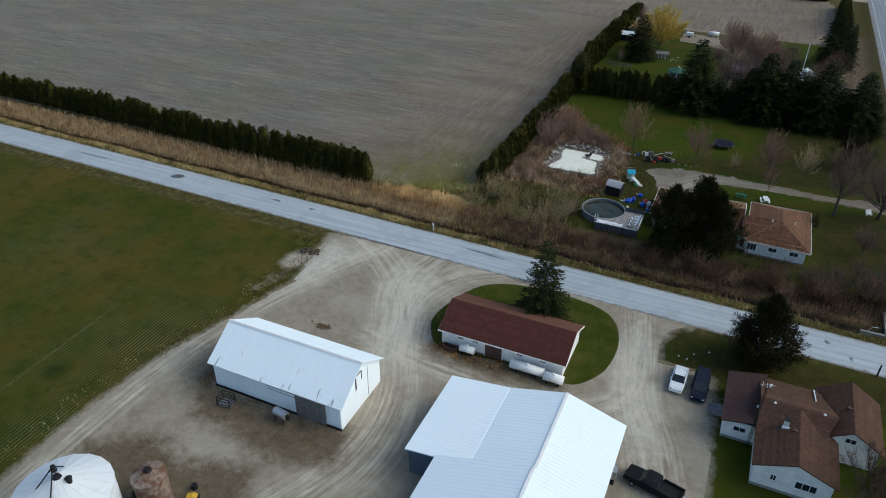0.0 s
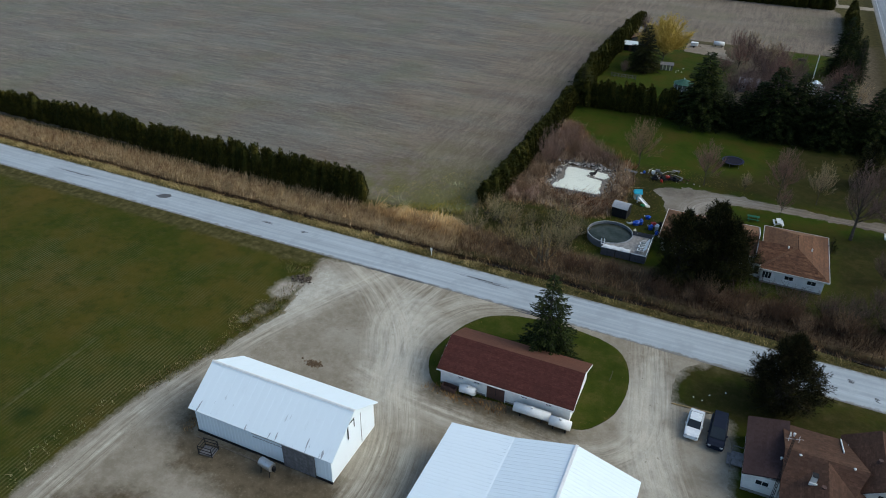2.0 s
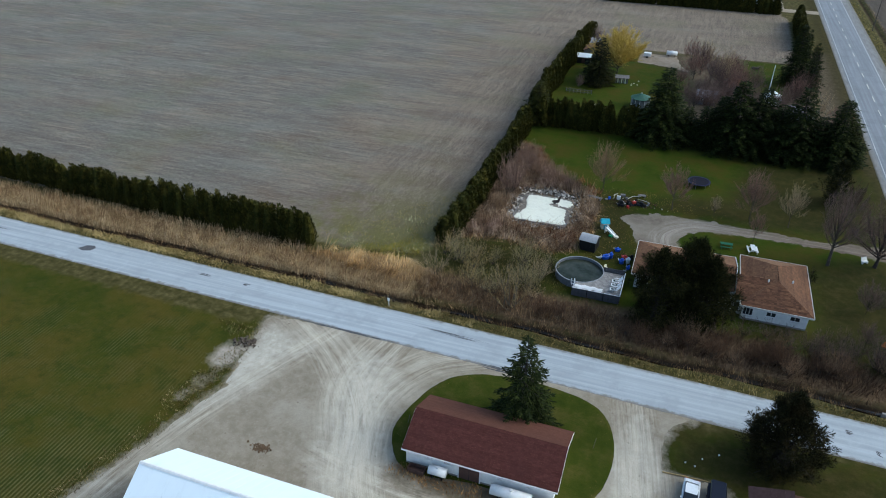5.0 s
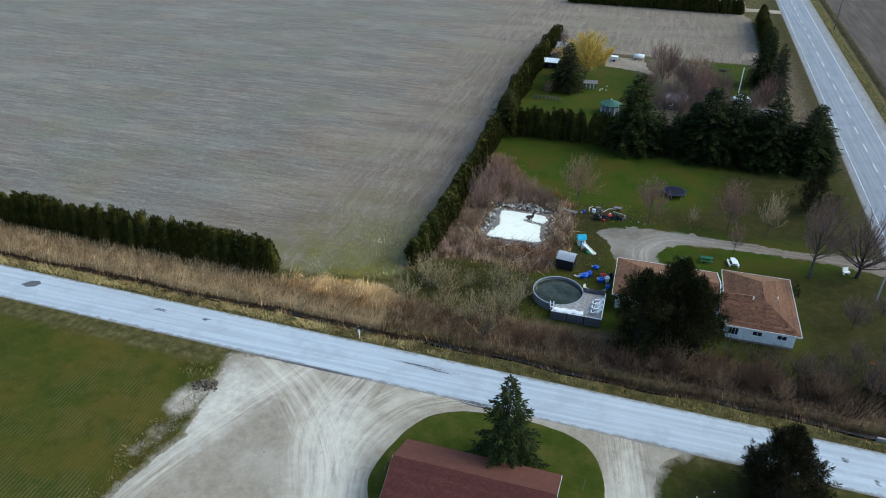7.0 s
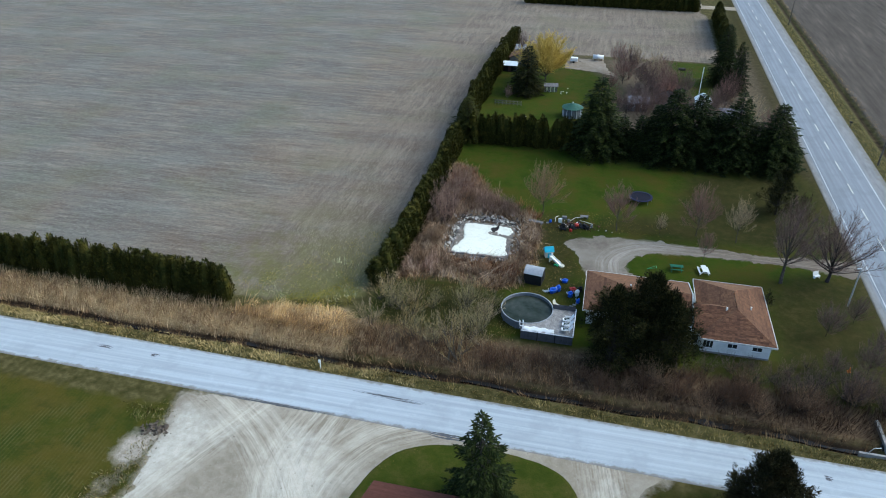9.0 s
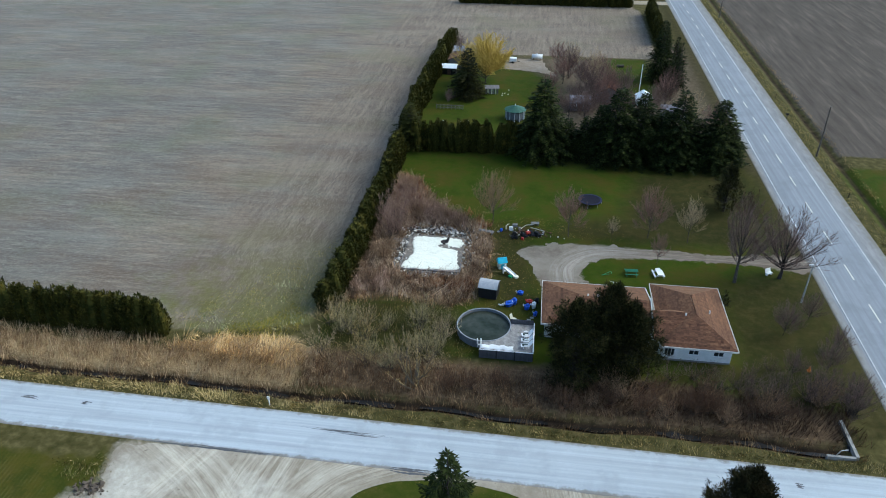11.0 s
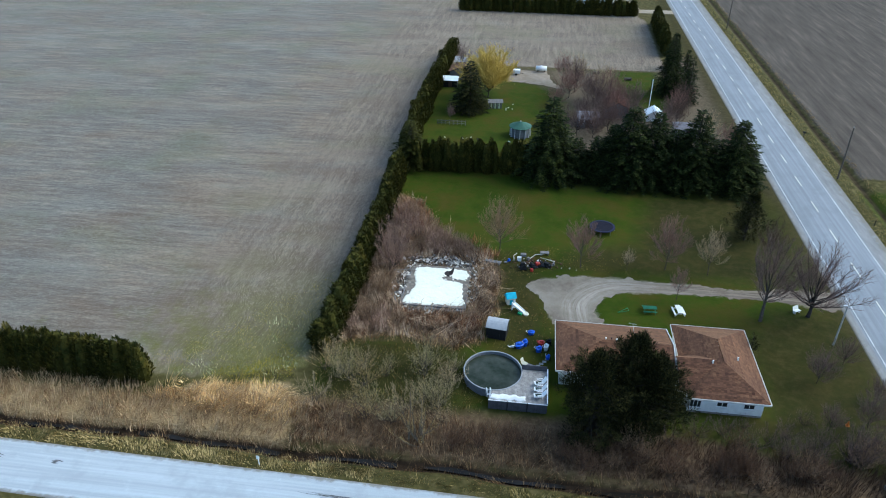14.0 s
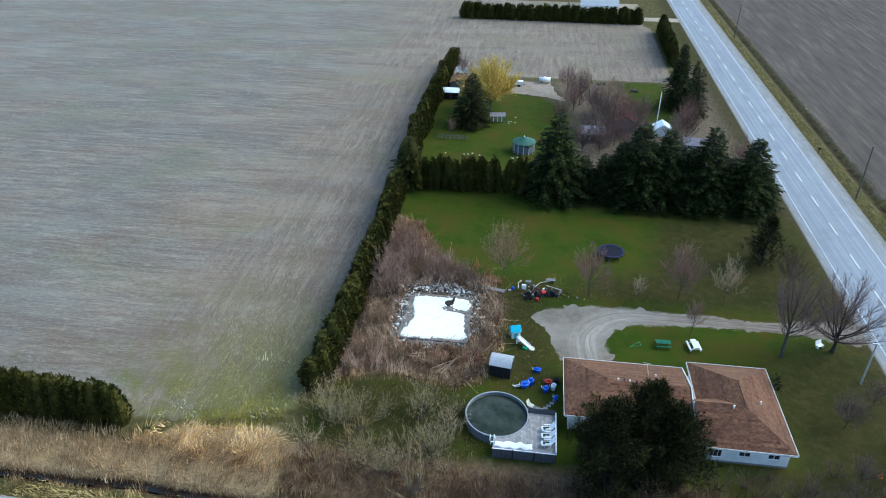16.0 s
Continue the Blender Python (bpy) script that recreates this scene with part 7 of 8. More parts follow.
# ---------------------------------------------------------------- culvert, poles, mailbox
def roadside():
    c = thing("culvert_headwall", "concrete culvert headwall with dark pipe mouth", "culvert", (24.6, 90.0, 0))
    part("headwall", G().box(-0.05, 0.3, -1.6, 3.9, -0.9, 0.45), FOUNDATION, c)
    part("wing_wall", G().box(-3.0, -0.06, -1.75, -1.45, -0.8, 0.35), FOUNDATION, c)
    part("pipe", G().tube([(-0.25, 0.2, -0.35), (0.1, 0.2, -0.35)], 0.5, 16), BLACK, c)
    part("rail", G().bar((-2.2, -1.6, 0.3), (-1.8, -1.6, 1.2), 0.05).bar((-1.8, -1.6, 1.2), (-0.9, -1.2, 1.0), 0.04), CHROME, c)
    wood = plain("weathered_pole_wood", (0.12, 0.1, 0.085), 0.9)
    for x, y, h in ((44.8, 170.3, 10.4), (47.4, 285, 10.4), (49.4, 345, 10.4)):
        p = thing("utility_pole", "dark wooden utility pole beside the highway", "utility pole", (x, y, 0), 4, "utility poles")
        part("pole", G().tube([(0, 0, 0), (0.05, 0, h / 2), (0, 0.05, h)], [0.17, 0.14, 0.11], 8), wood, p)
        part("insulator", G().cyl(0, 0, h, h + 0.22, 0.06, 0.04, 8), CHROME, p)
        part("bracket", G().box(-0.35, 0.05, -0.04, 0.04, h - 0.9, h - 0.8), wood, p)
    p = thing("lamp_post", "pale grey pole on the bungalow lawn", "lamp post", (27.2, 117.6, 0))
    part("pole", G().tube([(0, 0, 0), (0, 0, 3), (0, 0, 6.3)], [0.13, 0.11, 0.09], 8), plain("grey_pole", (0.38, 0.37, 0.36), 0.7), p)
    part("lamp_head", G().box(-0.5, 0.05, -0.1, 0.1, 6.2, 6.35), CHROME, p)
    m = thing("mailbox", "dark mailbox on a post by the highway", "mailbox", (44.4, 190.8, 0))
    part("post", G().box(-0.06, 0.06, -0.06, 0.06, 0, 1.1), wood, m)
    part("box", G().tube([(-0.3, 0, 1.28), (0.3, 0, 1.28)], 0.2, 10), BLACK, m)
    for x, y in ((44.8, 152), (45.6, 205), (46.4, 248)):
        s = thing("marker_post", "short dark marker post in the highway verge", "marker post", (x, y, 0), 0, "highway markers")
        part("post", G().box(-0.05, 0.05, -0.05, 0.05, 0, 1.1), BLACK, s)


roadside()


# ---------------------------------------------------------------- pool and deck
def pool():
    cx, cy, r = -16.75, 105.25, 3.55
    p = thing("swimming_pool", "round above-ground pool with murky dark green water", "swimming pool", (cx, cy, 0))
    ring = [(math.cos(a), math.sin(a)) for a in np.linspace(0, math.tau, 40, endpoint=False)]
    shell = plain("grey_pool_wall", (0.17, 0.18, 0.2), 0.5)
    for i in range(20):
        a0, a1, a2 = ring[2 * i], ring[2 * i + 1], ring[(2 * i + 2) % 40]
        foot = [(q * x, q * y, 0.0) for q, (x, y) in ((r - 0.03, a0), (r - 0.03, a1), (r - 0.03, a2), (r, a2), (r, a1), (r, a0))]
        part("wall_panel", G().solid(foot, [(x, y, 1.12) for x, y, _ in foot]), shell, p)
    g = G()
    for i in range(40):
        a, b = ring[i], ring[(i + 1) % 40]
        g.solid([(q * x, q * y, 1.12) for q, (x, y) in ((r - 0.06, a), (r + 0.06, a), (r + 0.06, b), (r - 0.06, b))], [(q * x, q * y, 1.2) for q, (x, y) in ((r - 0.06, a), (r + 0.06, a), (r + 0.06, b), (r - 0.06, b))])
    part("top_rail", g, plain("grey_pool_rail", (0.32, 0.335, 0.35), 0.4), p)
    mm = Nodes("murky_pool_water")
    mm.bsdf.inputs["IOR"].default_value = 1.25
    murk = mm.mix(mm.range(mm.noise(0.45, detail=6, rough=0.6), 0.35, 0.65), (0.016, 0.022, 0.013), (0.05, 0.056, 0.044))
    part("water", G().solid([((r - 0.04) * x, (r - 0.04) * y, 0.5) for x, y in ring], [((r - 0.04) * x, (r - 0.04) * y, 0.72) for x, y in ring]), mm.done(murk, 0.12, 0, mm.noise(0.6), 0.03, 0.02), p)
    for i in range(0, 40, 4):
        x, y = ring[i]
        part("upright", G().box((r + 0.07) * x - 0.07, (r + 0.07) * x + 0.07, (r + 0.07) * y - 0.07, (r + 0.07) * y + 0.07, 0, 1.15), shell, p)
    d = thing("pool_deck", "weathered pale board deck with grey skirting beside the pool", "deck", (-16.9, 99.8, 0))
    DECK = plain("weathered_deck_boards", (0.4, 0.375, 0.35), 0.85, 0, 0.45, 2.0, 0.4)
    n = 45
    for i in range(n):
        x0, x1 = i * 0.15, i * 0.15 + 0.138
        wx = x1 + (-16.9) - cx
        top = 6.0
        if abs(wx) < r + 0.15:
            top = min(top, cy - math.sqrt((r + 0.15) ** 2 - wx * wx) - 99.8)
        if top > 0.1:
            part("deck_board", G().box(x0, x1, 0, top, 1.15, 1.19), DECK, d)
    W = 6.75
    dark = plain("grey_stained_skirting", (0.11, 0.107, 0.118), 0.8, 0, 0.3, 2.0, 0.3)
    for i in range(30):
        part("skirting_board", G().box(i * 0.225, i * 0.225 + 0.215, -0.06, -0.02, 0.05, 1.35), dark, d)
    for i in range(20):
        part("skirting_board", G().box(W + 0.02, W + 0.06, i * 0.3, i * 0.3 + 0.29, 0.05, 1.5), dark, d)
    for i in range(9):
        part("skirting_board", G().box(W - 3.1 + i * 0.34, W - 3.1 + i * 0.34 + 0.33, 6.05, 6.09, 0.05, 1.9), dark, d)
    part("top_rail", G().box(-0.02, W + 0.1, -0.08, 0.02, 1.36, 1.42), WHITE_TRIM, d)
    part("top_rail", G().box(W - 0.02, W + 0.1, 0.03, 6.05, 1.51, 1.57), WHITE_TRIM, d)
    part("joist", G().box(0.1, W - 0.1, 0.1, 0.2, 0.9, 1.14).box(W - 2.8, W - 0.1, 5.7, 5.8, 0.9, 1.14), dark, d)
    for x in (2.2, 4.5):
        part("rail_post", G().box(x - 0.06, x + 0.06, -0.11, -0.085, 0.05, 1.45), BLACK, d)
    for x in (0.1, 3.3, W - 0.1):
        part("post", G().box(x - 0.06, x + 0.06, 0.0, 0.12, 0, 1.14), dark, d)
    l = thing("pool_ladder", "white tubular pool ladder at the deck edge", "pool ladder", (-17.0, 100.9, 1.19), 15)
    for s in (-0.22, 0.22):
        part("rail", G().tube([(s, 0.2, 0), (s, 0.15, 0.9), (s, -0.1, 1.05), (s, -0.35, 0.9), (s, -0.38, 0)], 0.045, 6), WHITE_TRIM, l)
    part("step", G().box(-0.22, 0.22, -0.4, -0.25, 0.3, 0.34), WHITE_TRIM, l)
    t = thing("folded_tarp", "crumpled white pool cover lying on the deck", "tarp", (-14.6, 100.3, 1.19))
    r2 = random.Random(4)
    rows, cols = 6, 16
    base = [[(-2.2 + 4.2 * u / cols, (-0.15 + 0.95 * v / rows) * (1 - 0.35 * abs(u / cols - 0.55)) + 0.12 * math.sin(u * 1.3)) for u in range(cols + 1)] for v in range(rows + 1)]
    g = G()
    g.v = [(x + r2.uniform(-0.08, 0.08), y + r2.uniform(-0.08, 0.08), 0.04 + (r2.uniform(0.02, 0.13) if 0 < v < rows and 0 < u < cols else 0)) for v, row in enumerate(base) for u, (x, y) in enumerate(row)]
    k = len(g.v)
    g.v += [(x, y, 0.0) for x, y, z in g.v]
    w = cols + 1
    g.f = [(v * w + u, v * w + u + 1, (v + 1) * w + u + 1, (v + 1) * w + u) for v in range(rows) for u in range(cols)]
    edge = [u for u in range(w)] + [v * w + cols for v in range(1, rows + 1)] + [rows * w + u for u in range(cols - 1, -1, -1)] + [v * w for v in range(rows - 1, 0, -1)]
    g.f += [(a, a + k, b + k, b) for a, b in zip(edge, edge[1:] + edge[:1])] + [tuple(a + k for a in edge[::-1])]
    part("sheet", g, WHITE_TRIM, t, smooth=True)
    WHITE_PLASTIC = plain("white_plastic", (0.86, 0.86, 0.85), 0.4, 0, 0.08)
    DARK_CUSHION = plain("dark_green_cushion", (0.05, 0.07, 0.06), 0.9)
    for y, a in ((103.3, 14), (102.2, 5), (101.1, 9)):
        c = thing("deck_chair", "white plastic deck chair on the pool deck", "chair", (-11.1, y, 1.19), a, "deck chairs")
        part("seat", G().box(-0.6, 0.42, -0.32, 0.32, 0.34, 0.4), WHITE_PLASTIC, c)
        part("cushion", G().box(-0.42, 0.3, -0.2, 0.2, 0.402, 0.44), DARK_CUSHION, c, "dark green seat cushion")
        part("backrest", G().slab([(0.4, -0.34, 0.38), (0.4, 0.34, 0.38), (0.85, 0.34, 1.05), (0.85, -0.34, 1.05)], 0.06), WHITE_PLASTIC, c)
        for x in (-0.25, 0.4):
            for s in (-0.27, 0.27):
                part("leg", G().bar((x, s, 0), (x, s, 0.36), 0.03), WHITE_PLASTIC, c)
        for s in (-0.33, 0.33):
            part("armrest", G().box(-0.25, 0.5, s - 0.05, s + 0.05, 0.6, 0.65), WHITE_PLASTIC, c)
    s = thing("deck_stairs", "grey wooden stairs down from the pool deck", "stairs", (-11.8, 106.4, 0), 40)
    for i in range(6):
        part("tread", G().box(-0.55, 0.55, i * 0.34, i * 0.34 + 0.26, 1.0 - i * 0.18, 1.05 - i * 0.18), GREY_BOARD, s)
    walkway = thing("stepping_stones", "pale square stepping stones from the deck stairs", "stepping stones", (-11.2, 108.1, 0))
    for i, (x, y) in enumerate(((0.0, 0.0), (0.36, 0.42), (0.75, 0.9), (1.1, 1.4))):
        part("stone", G().box(x - 0.26, x + 0.26, y - 0.17, y + 0.17, -0.02, 0.05), FOUNDATION, walkway, at=pose(0, 0, 0))
    for x in (-0.55, 0.55):
        part("stringer", G().solid([(x, 0, 0.75), (x + 0.05, 0, 0.75), (x + 0.05, 2.1, -0.02), (x, 2.1, -0.02)], [(x, 0, 1.1), (x + 0.05, 0, 1.1), (x + 0.05, 2.1, 0.1), (x, 2.1, 0.1)]), GREY_BOARD, s)


pool()


# ---------------------------------------------------------------- things on the bungalow's lawn
BLUE = plain("blue_plastic", (0.02, 0.1, 0.55), 0.4)
TEAL = plain("turquoise_plastic", (0.03, 0.38, 0.52), 0.4)
GREEN_PAINT = plain("green_painted_wood", (0.03, 0.13, 0.07), 0.6)
RED = plain("red_paint", (0.45, 0.03, 0.02), 0.4)
GREY_ROOF = plain("grey_shed_roof", (0.36, 0.37, 0.39), 0.55, 0, 0.2)
LILAC_ROOF = plain("dull_lilac_grey_roof", (0.2, 0.19, 0.215), 0.7, 0, 0.3)
CREAM = plain("cream_plastic", (0.62, 0.6, 0.5), 0.5)


def yard_things():
    s = thing("storage_shed", "small black storage shed with grey curved roof", "shed", (-16.75, 113.85, 0), -8)
    part("wall", G().box(-1.3, 1.3, -1.15, 1.15, 0, 1.75), BLACK, s)
    pts = [(-1.25 + 2.5 * i / 8, 1.75 + 0.62 * math.sin(math.pi * i / 8)) for i in range(9)]
    for (a, za), (b, zb) in zip(pts, pts[1:]):
        part("roof_sheet", G().solid([(-1.4, a, za - 0.02), (1.4, a, za - 0.02), (1.4, b, zb - 0.02), (-1.4, b, zb - 0.02)], [(-1.4, a, za + 0.03), (1.4, a, za + 0.03), (1.4, b, zb + 0.03), (-1.4, b, zb + 0.03)]), GREY_ROOF, s)
    for x in (-1.3, 1.27):
        part("gable", G().solid([(x, a, z) for a, z in pts], [(x + 0.03, a, z) for a, z in pts]), BLACK, s)
    part("door", G().box(-0.5, 0.5, -1.19, -1.15, 0.05, 1.65), BLACK, s)

    p = thing("play_house", "turquoise plastic play house with peaked roof", "play house", (-15.4, 121.2, 0), 20)
    part("wall", G().box(-0.6, 0.6, -0.5, 0.5, 0, 1.1), CREAM, p)
    part("roof", G().solid([(-0.75, -0.65, 1.1), (0.75, -0.65, 1.1), (0.75, 0.65, 1.1), (-0.75, 0.65, 1.1)], [(-0.7, -0.1, 1.75), (0.7, -0.1, 1.75), (0.7, 0.1, 1.75), (-0.7, 0.1, 1.75)]), TEAL, p)
    part("doorway", G().box(-0.25, 0.25, -0.53, -0.5, 0, 0.85), TEAL, p)
    q = thing("toy_slide", "white plastic toddler slide with green foot on the grass", "slide", (-14.4, 119.5, 0), 62)
    part("chute", G().solid([(-0.25, -1.2, 0.05), (0.25, -1.2, 0.05), (0.25, 0.5, 0.85), (-0.25, 0.5, 0.85)], [(-0.25, -1.2, 0.15), (0.25, -1.2, 0.15), (0.25, 0.5, 0.95), (-0.25, 0.5, 0.95)]), WHITE_TRIM, q)
    for x in (-0.32, 0.26):
        part("side_rail", G().solid([(x, -1.2, 0.05), (x + 0.06, -1.2, 0.05), (x + 0.06, 0.5, 0.85), (x, 0.5, 0.85)], [(x, -1.2, 0.3), (x + 0.06, -1.2, 0.3), (x + 0.06, 0.5, 1.1), (x, 0.5, 1.1)]), WHITE_TRIM, q)
    part("runout", G().cyl(0, -1.45, 0, 0.16, 0.45, 0.4, 12), CREAM, q)
    part("foot", G().box(-0.75, -0.33, -1.1, -0.5, 0, 0.25), plain("green_plastic", (0.05, 0.3, 0.12), 0.5), q)
    for x in (-0.3, 0.24):
        part("ladder_post", G().box(x, x + 0.07, 0.55, 0.7, 0, 1.3), WHITE_TRIM, q)
    for i in range(3):
        part("rung", G().box(-0.22, 0.23, 0.58, 0.68, 0.25 + 0.28 * i, 0.32 + 0.28 * i), WHITE_TRIM, q)

    def toy(x, y, w, d, h, mat, label, turn=0.0, name="plastic_toy"):
        t = thing(name, label, "toy", (x, y, 0), turn, "scattered toys")
        r3 = random.Random(int(abs(x * 100 + y * 10)))
        oct8 = [(math.cos(a), math.sin(a)) for a in np.linspace(0.4, math.tau + 0.4, 8, endpoint=False)]
        k = [r3.uniform(0.8, 1.15) for _ in oct8]
        part("tub", G().solid([(w * 0.4 * p * q, d * 0.4 * o * q, 0) for (p, o), q in zip(oct8, k)], [(w * 0.52 * p * q, d * 0.52 * o * q, h * r3.uniform(0.75, 1.0)) for (p, o), q in zip(oct8, k)]), mat, t)
        part("lid", G().solid([(w * 0.36 * p, d * 0.34 * o, h * 0.7) for p, o in oct8], [(w * 0.22 * p + 0.06, d * 0.2 * o, h + 0.16) for p, o in oct8]), mat, t)
        part("handle", G().tube([(-w * 0.45, 0, h * 0.6), (-w * 0.62, 0.1, h * 0.9), (-w * 0.5, 0.25, h * 1.05)], 0.035, 6), WHITE_TRIM if mat is BLUE else mat, t)
        for sy in (-1, 1):
            part("wheel", G().tube([(w * 0.3, sy * d * 0.42, 0.1), (w * 0.3, sy * d * 0.52, 0.1)], 0.1, 10), BLACK, t)
        return t
    toy(-12.3, 114.4, 1.0, 0.75, 0.5, BLUE, "blue plastic tub on the grass", 10)
    toy(-13.7, 111.5, 1.3, 1.0, 0.6, BLUE, "blue plastic toy car on the grass", 30)
    toy(-13.0, 112.0, 0.8, 0.9, 0.8, BLUE, "blue plastic toy on the grass", 70)
    toy(-14.6, 111.3, 1.0, 0.25, 0.2, WHITE_TRIM, "white plastic plank on the grass", 5)
    toy(-11.2, 111.0, 0.9, 0.8, 0.7, BLUE, "blue storage bin beside the bungalow", 15)
    toy(-10.3, 111.4, 0.8, 0.7, 0.8, WHITE_TRIM, "white storage bin beside the bungalow", 40)
    toy(-10.9, 112.3, 1.0, 0.7, 0.6, RED, "red plastic wagon beside the bungalow", 0)
    toy(-9.9, 112.6, 0.7, 0.7, 0.7, BLACK, "black bin beside the bungalow", 20)
    toy(-10.0, 109.6, 0.6, 0.6, 0.6, BLUE, "blue bucket beside the bungalow", 0)
    a = thing("lawn_chair", "pale folding lawn chair by the pool deck", "chair", (-12.9, 107.9, 0), 60)
    part("seat", G().box(-0.3, 0.3, -0.3, 0.3, 0.38, 0.43), CREAM, a)
    part("backrest", G().slab([(-0.3, 0.3, 0.42), (0.3, 0.3, 0.42), (0.3, 0.55, 1.0), (-0.3, 0.55, 1.0)], 0.04), CREAM, a)
    part("leg", G().bar((-0.28, -0.28, 0), (-0.28, 0.3, 0.42), 0.025).bar((0.28, -0.28, 0), (0.28, 0.3, 0.42), 0.025), CHROME, a)

    def picnic(x, y, turn, mat, label):
        t = thing("picnic_table", label, "picnic table", (x, y, 0), turn, "picnic tables")
        for i in range(5):
            part("top_board", G().box(-0.95, 0.95, -0.37 + i * 0.15, -0.235 + i * 0.15, 0.72, 0.76), mat, t)
        for s in (-0.75, 0.6):
            part("bench_board", G().box(-0.95, 0.95, s, s + 0.25, 0.42, 0.46), mat, t)
        for xx in (-0.7, 0.7):
            part("leg_frame", G().bar((xx, -0.7, 0), (xx, -0.2, 0.72), 0.045).bar((xx, 0.7, 0), (xx, 0.2, 0.72), 0.045).bar((xx, -0.72, 0.4), (xx, 0.72, 0.4), 0.04), mat, t)
    picnic(4.0, 121.7, 3, GREEN_PAINT, "green painted picnic table on the lawn")
    picnic(8.0, 121.9, 98, WHITE_TRIM, "white painted picnic table on the lawn")
    f = thing("swing_frame", "fallen green metal swing frame on the lawn", "swing frame", (0.4, 121.4, 0), 20)
    part("tube", G().bar((-0.9, -0.2, 0.05), (0.9, 0.5, 0.05), 0.035).bar((-0.9, -0.2, 0.05), (0.5, -0.6, 0.4), 0.035).bar((0.9, 0.5, 0.05), (0.5, -0.6, 0.4), 0.035), plain("green_tube", (0.05, 0.25, 0.1), 0.5), f)
    tr = thing("trampoline", "round black trampoline with dark blue pad on the lawn", "trampoline", (-1.25, 143.9, 0))
    ring = [(math.cos(i), math.sin(i)) for i in np.linspace(0, math.tau, 28, endpoint=False)]
    part("mat", G().solid([(1.75 * x, 1.75 * y, 0.8) for x, y in ring], [(1.75 * x, 1.75 * y, 0.82) for x, y in ring]), plain("black_mesh", (0.014, 0.014, 0.024), 0.85), tr)
    g = G()
    for i in range(28):
        u, v = ring[i], ring[(i + 1) % 28]
        g.solid([(k * x, k * y, 0.8) for k, (x, y) in ((1.76, u), (2.1, u), (2.1, v), (1.76, v))], [(k * x, k * y, 0.87) for k, (x, y) in ((1.76, u), (2.1, u), (2.1, v), (1.76, v))])
    part("pad", g, plain("navy_vinyl", (0.025, 0.028, 0.06), 0.6), tr)
    for i in range(0, 28, 4):
        x, y = ring[i]
        part("leg", G().bar((2.0 * x, 2.0 * y, 0), (2.0 * x, 2.0 * y, 0.8), 0.03), CHROME, tr)
    w = thing("garden_bench", "white garden bench under the maple", "chair", (24.4, 124.3, 0), 30)
    part("seat", G().box(-0.5, 0.5, -0.25, 0.25, 0.35, 0.42), WHITE_TRIM, w)
    part("backrest", G().slab([(-0.5, 0.25, 0.42), (0.5, 0.25, 0.42), (0.5, 0.45, 0.95), (-0.5, 0.45, 0.95)], 0.05), WHITE_TRIM, w)
    for s in (-0.4, 0.4):
        part("leg", G().box(s - 0.04, s + 0.04, -0.2, 0.2, 0, 0.35), WHITE_TRIM, w)
    o = thing("traffic_cone", "small orange cone in rough grass", "cone", (23.9, 102.6, 0))
    part("cone", G().cyl(0, 0, 0.05, 0.7, 0.18, 0.04, 10), plain("orange_plastic", (0.7, 0.2, 0.03), 0.5), o)
    part("base", G().box(-0.22, 0.22, -0.22, 0.22, 0, 0.05), plain("orange_base", (0.5, 0.16, 0.03), 0.5), o)


yard_things()


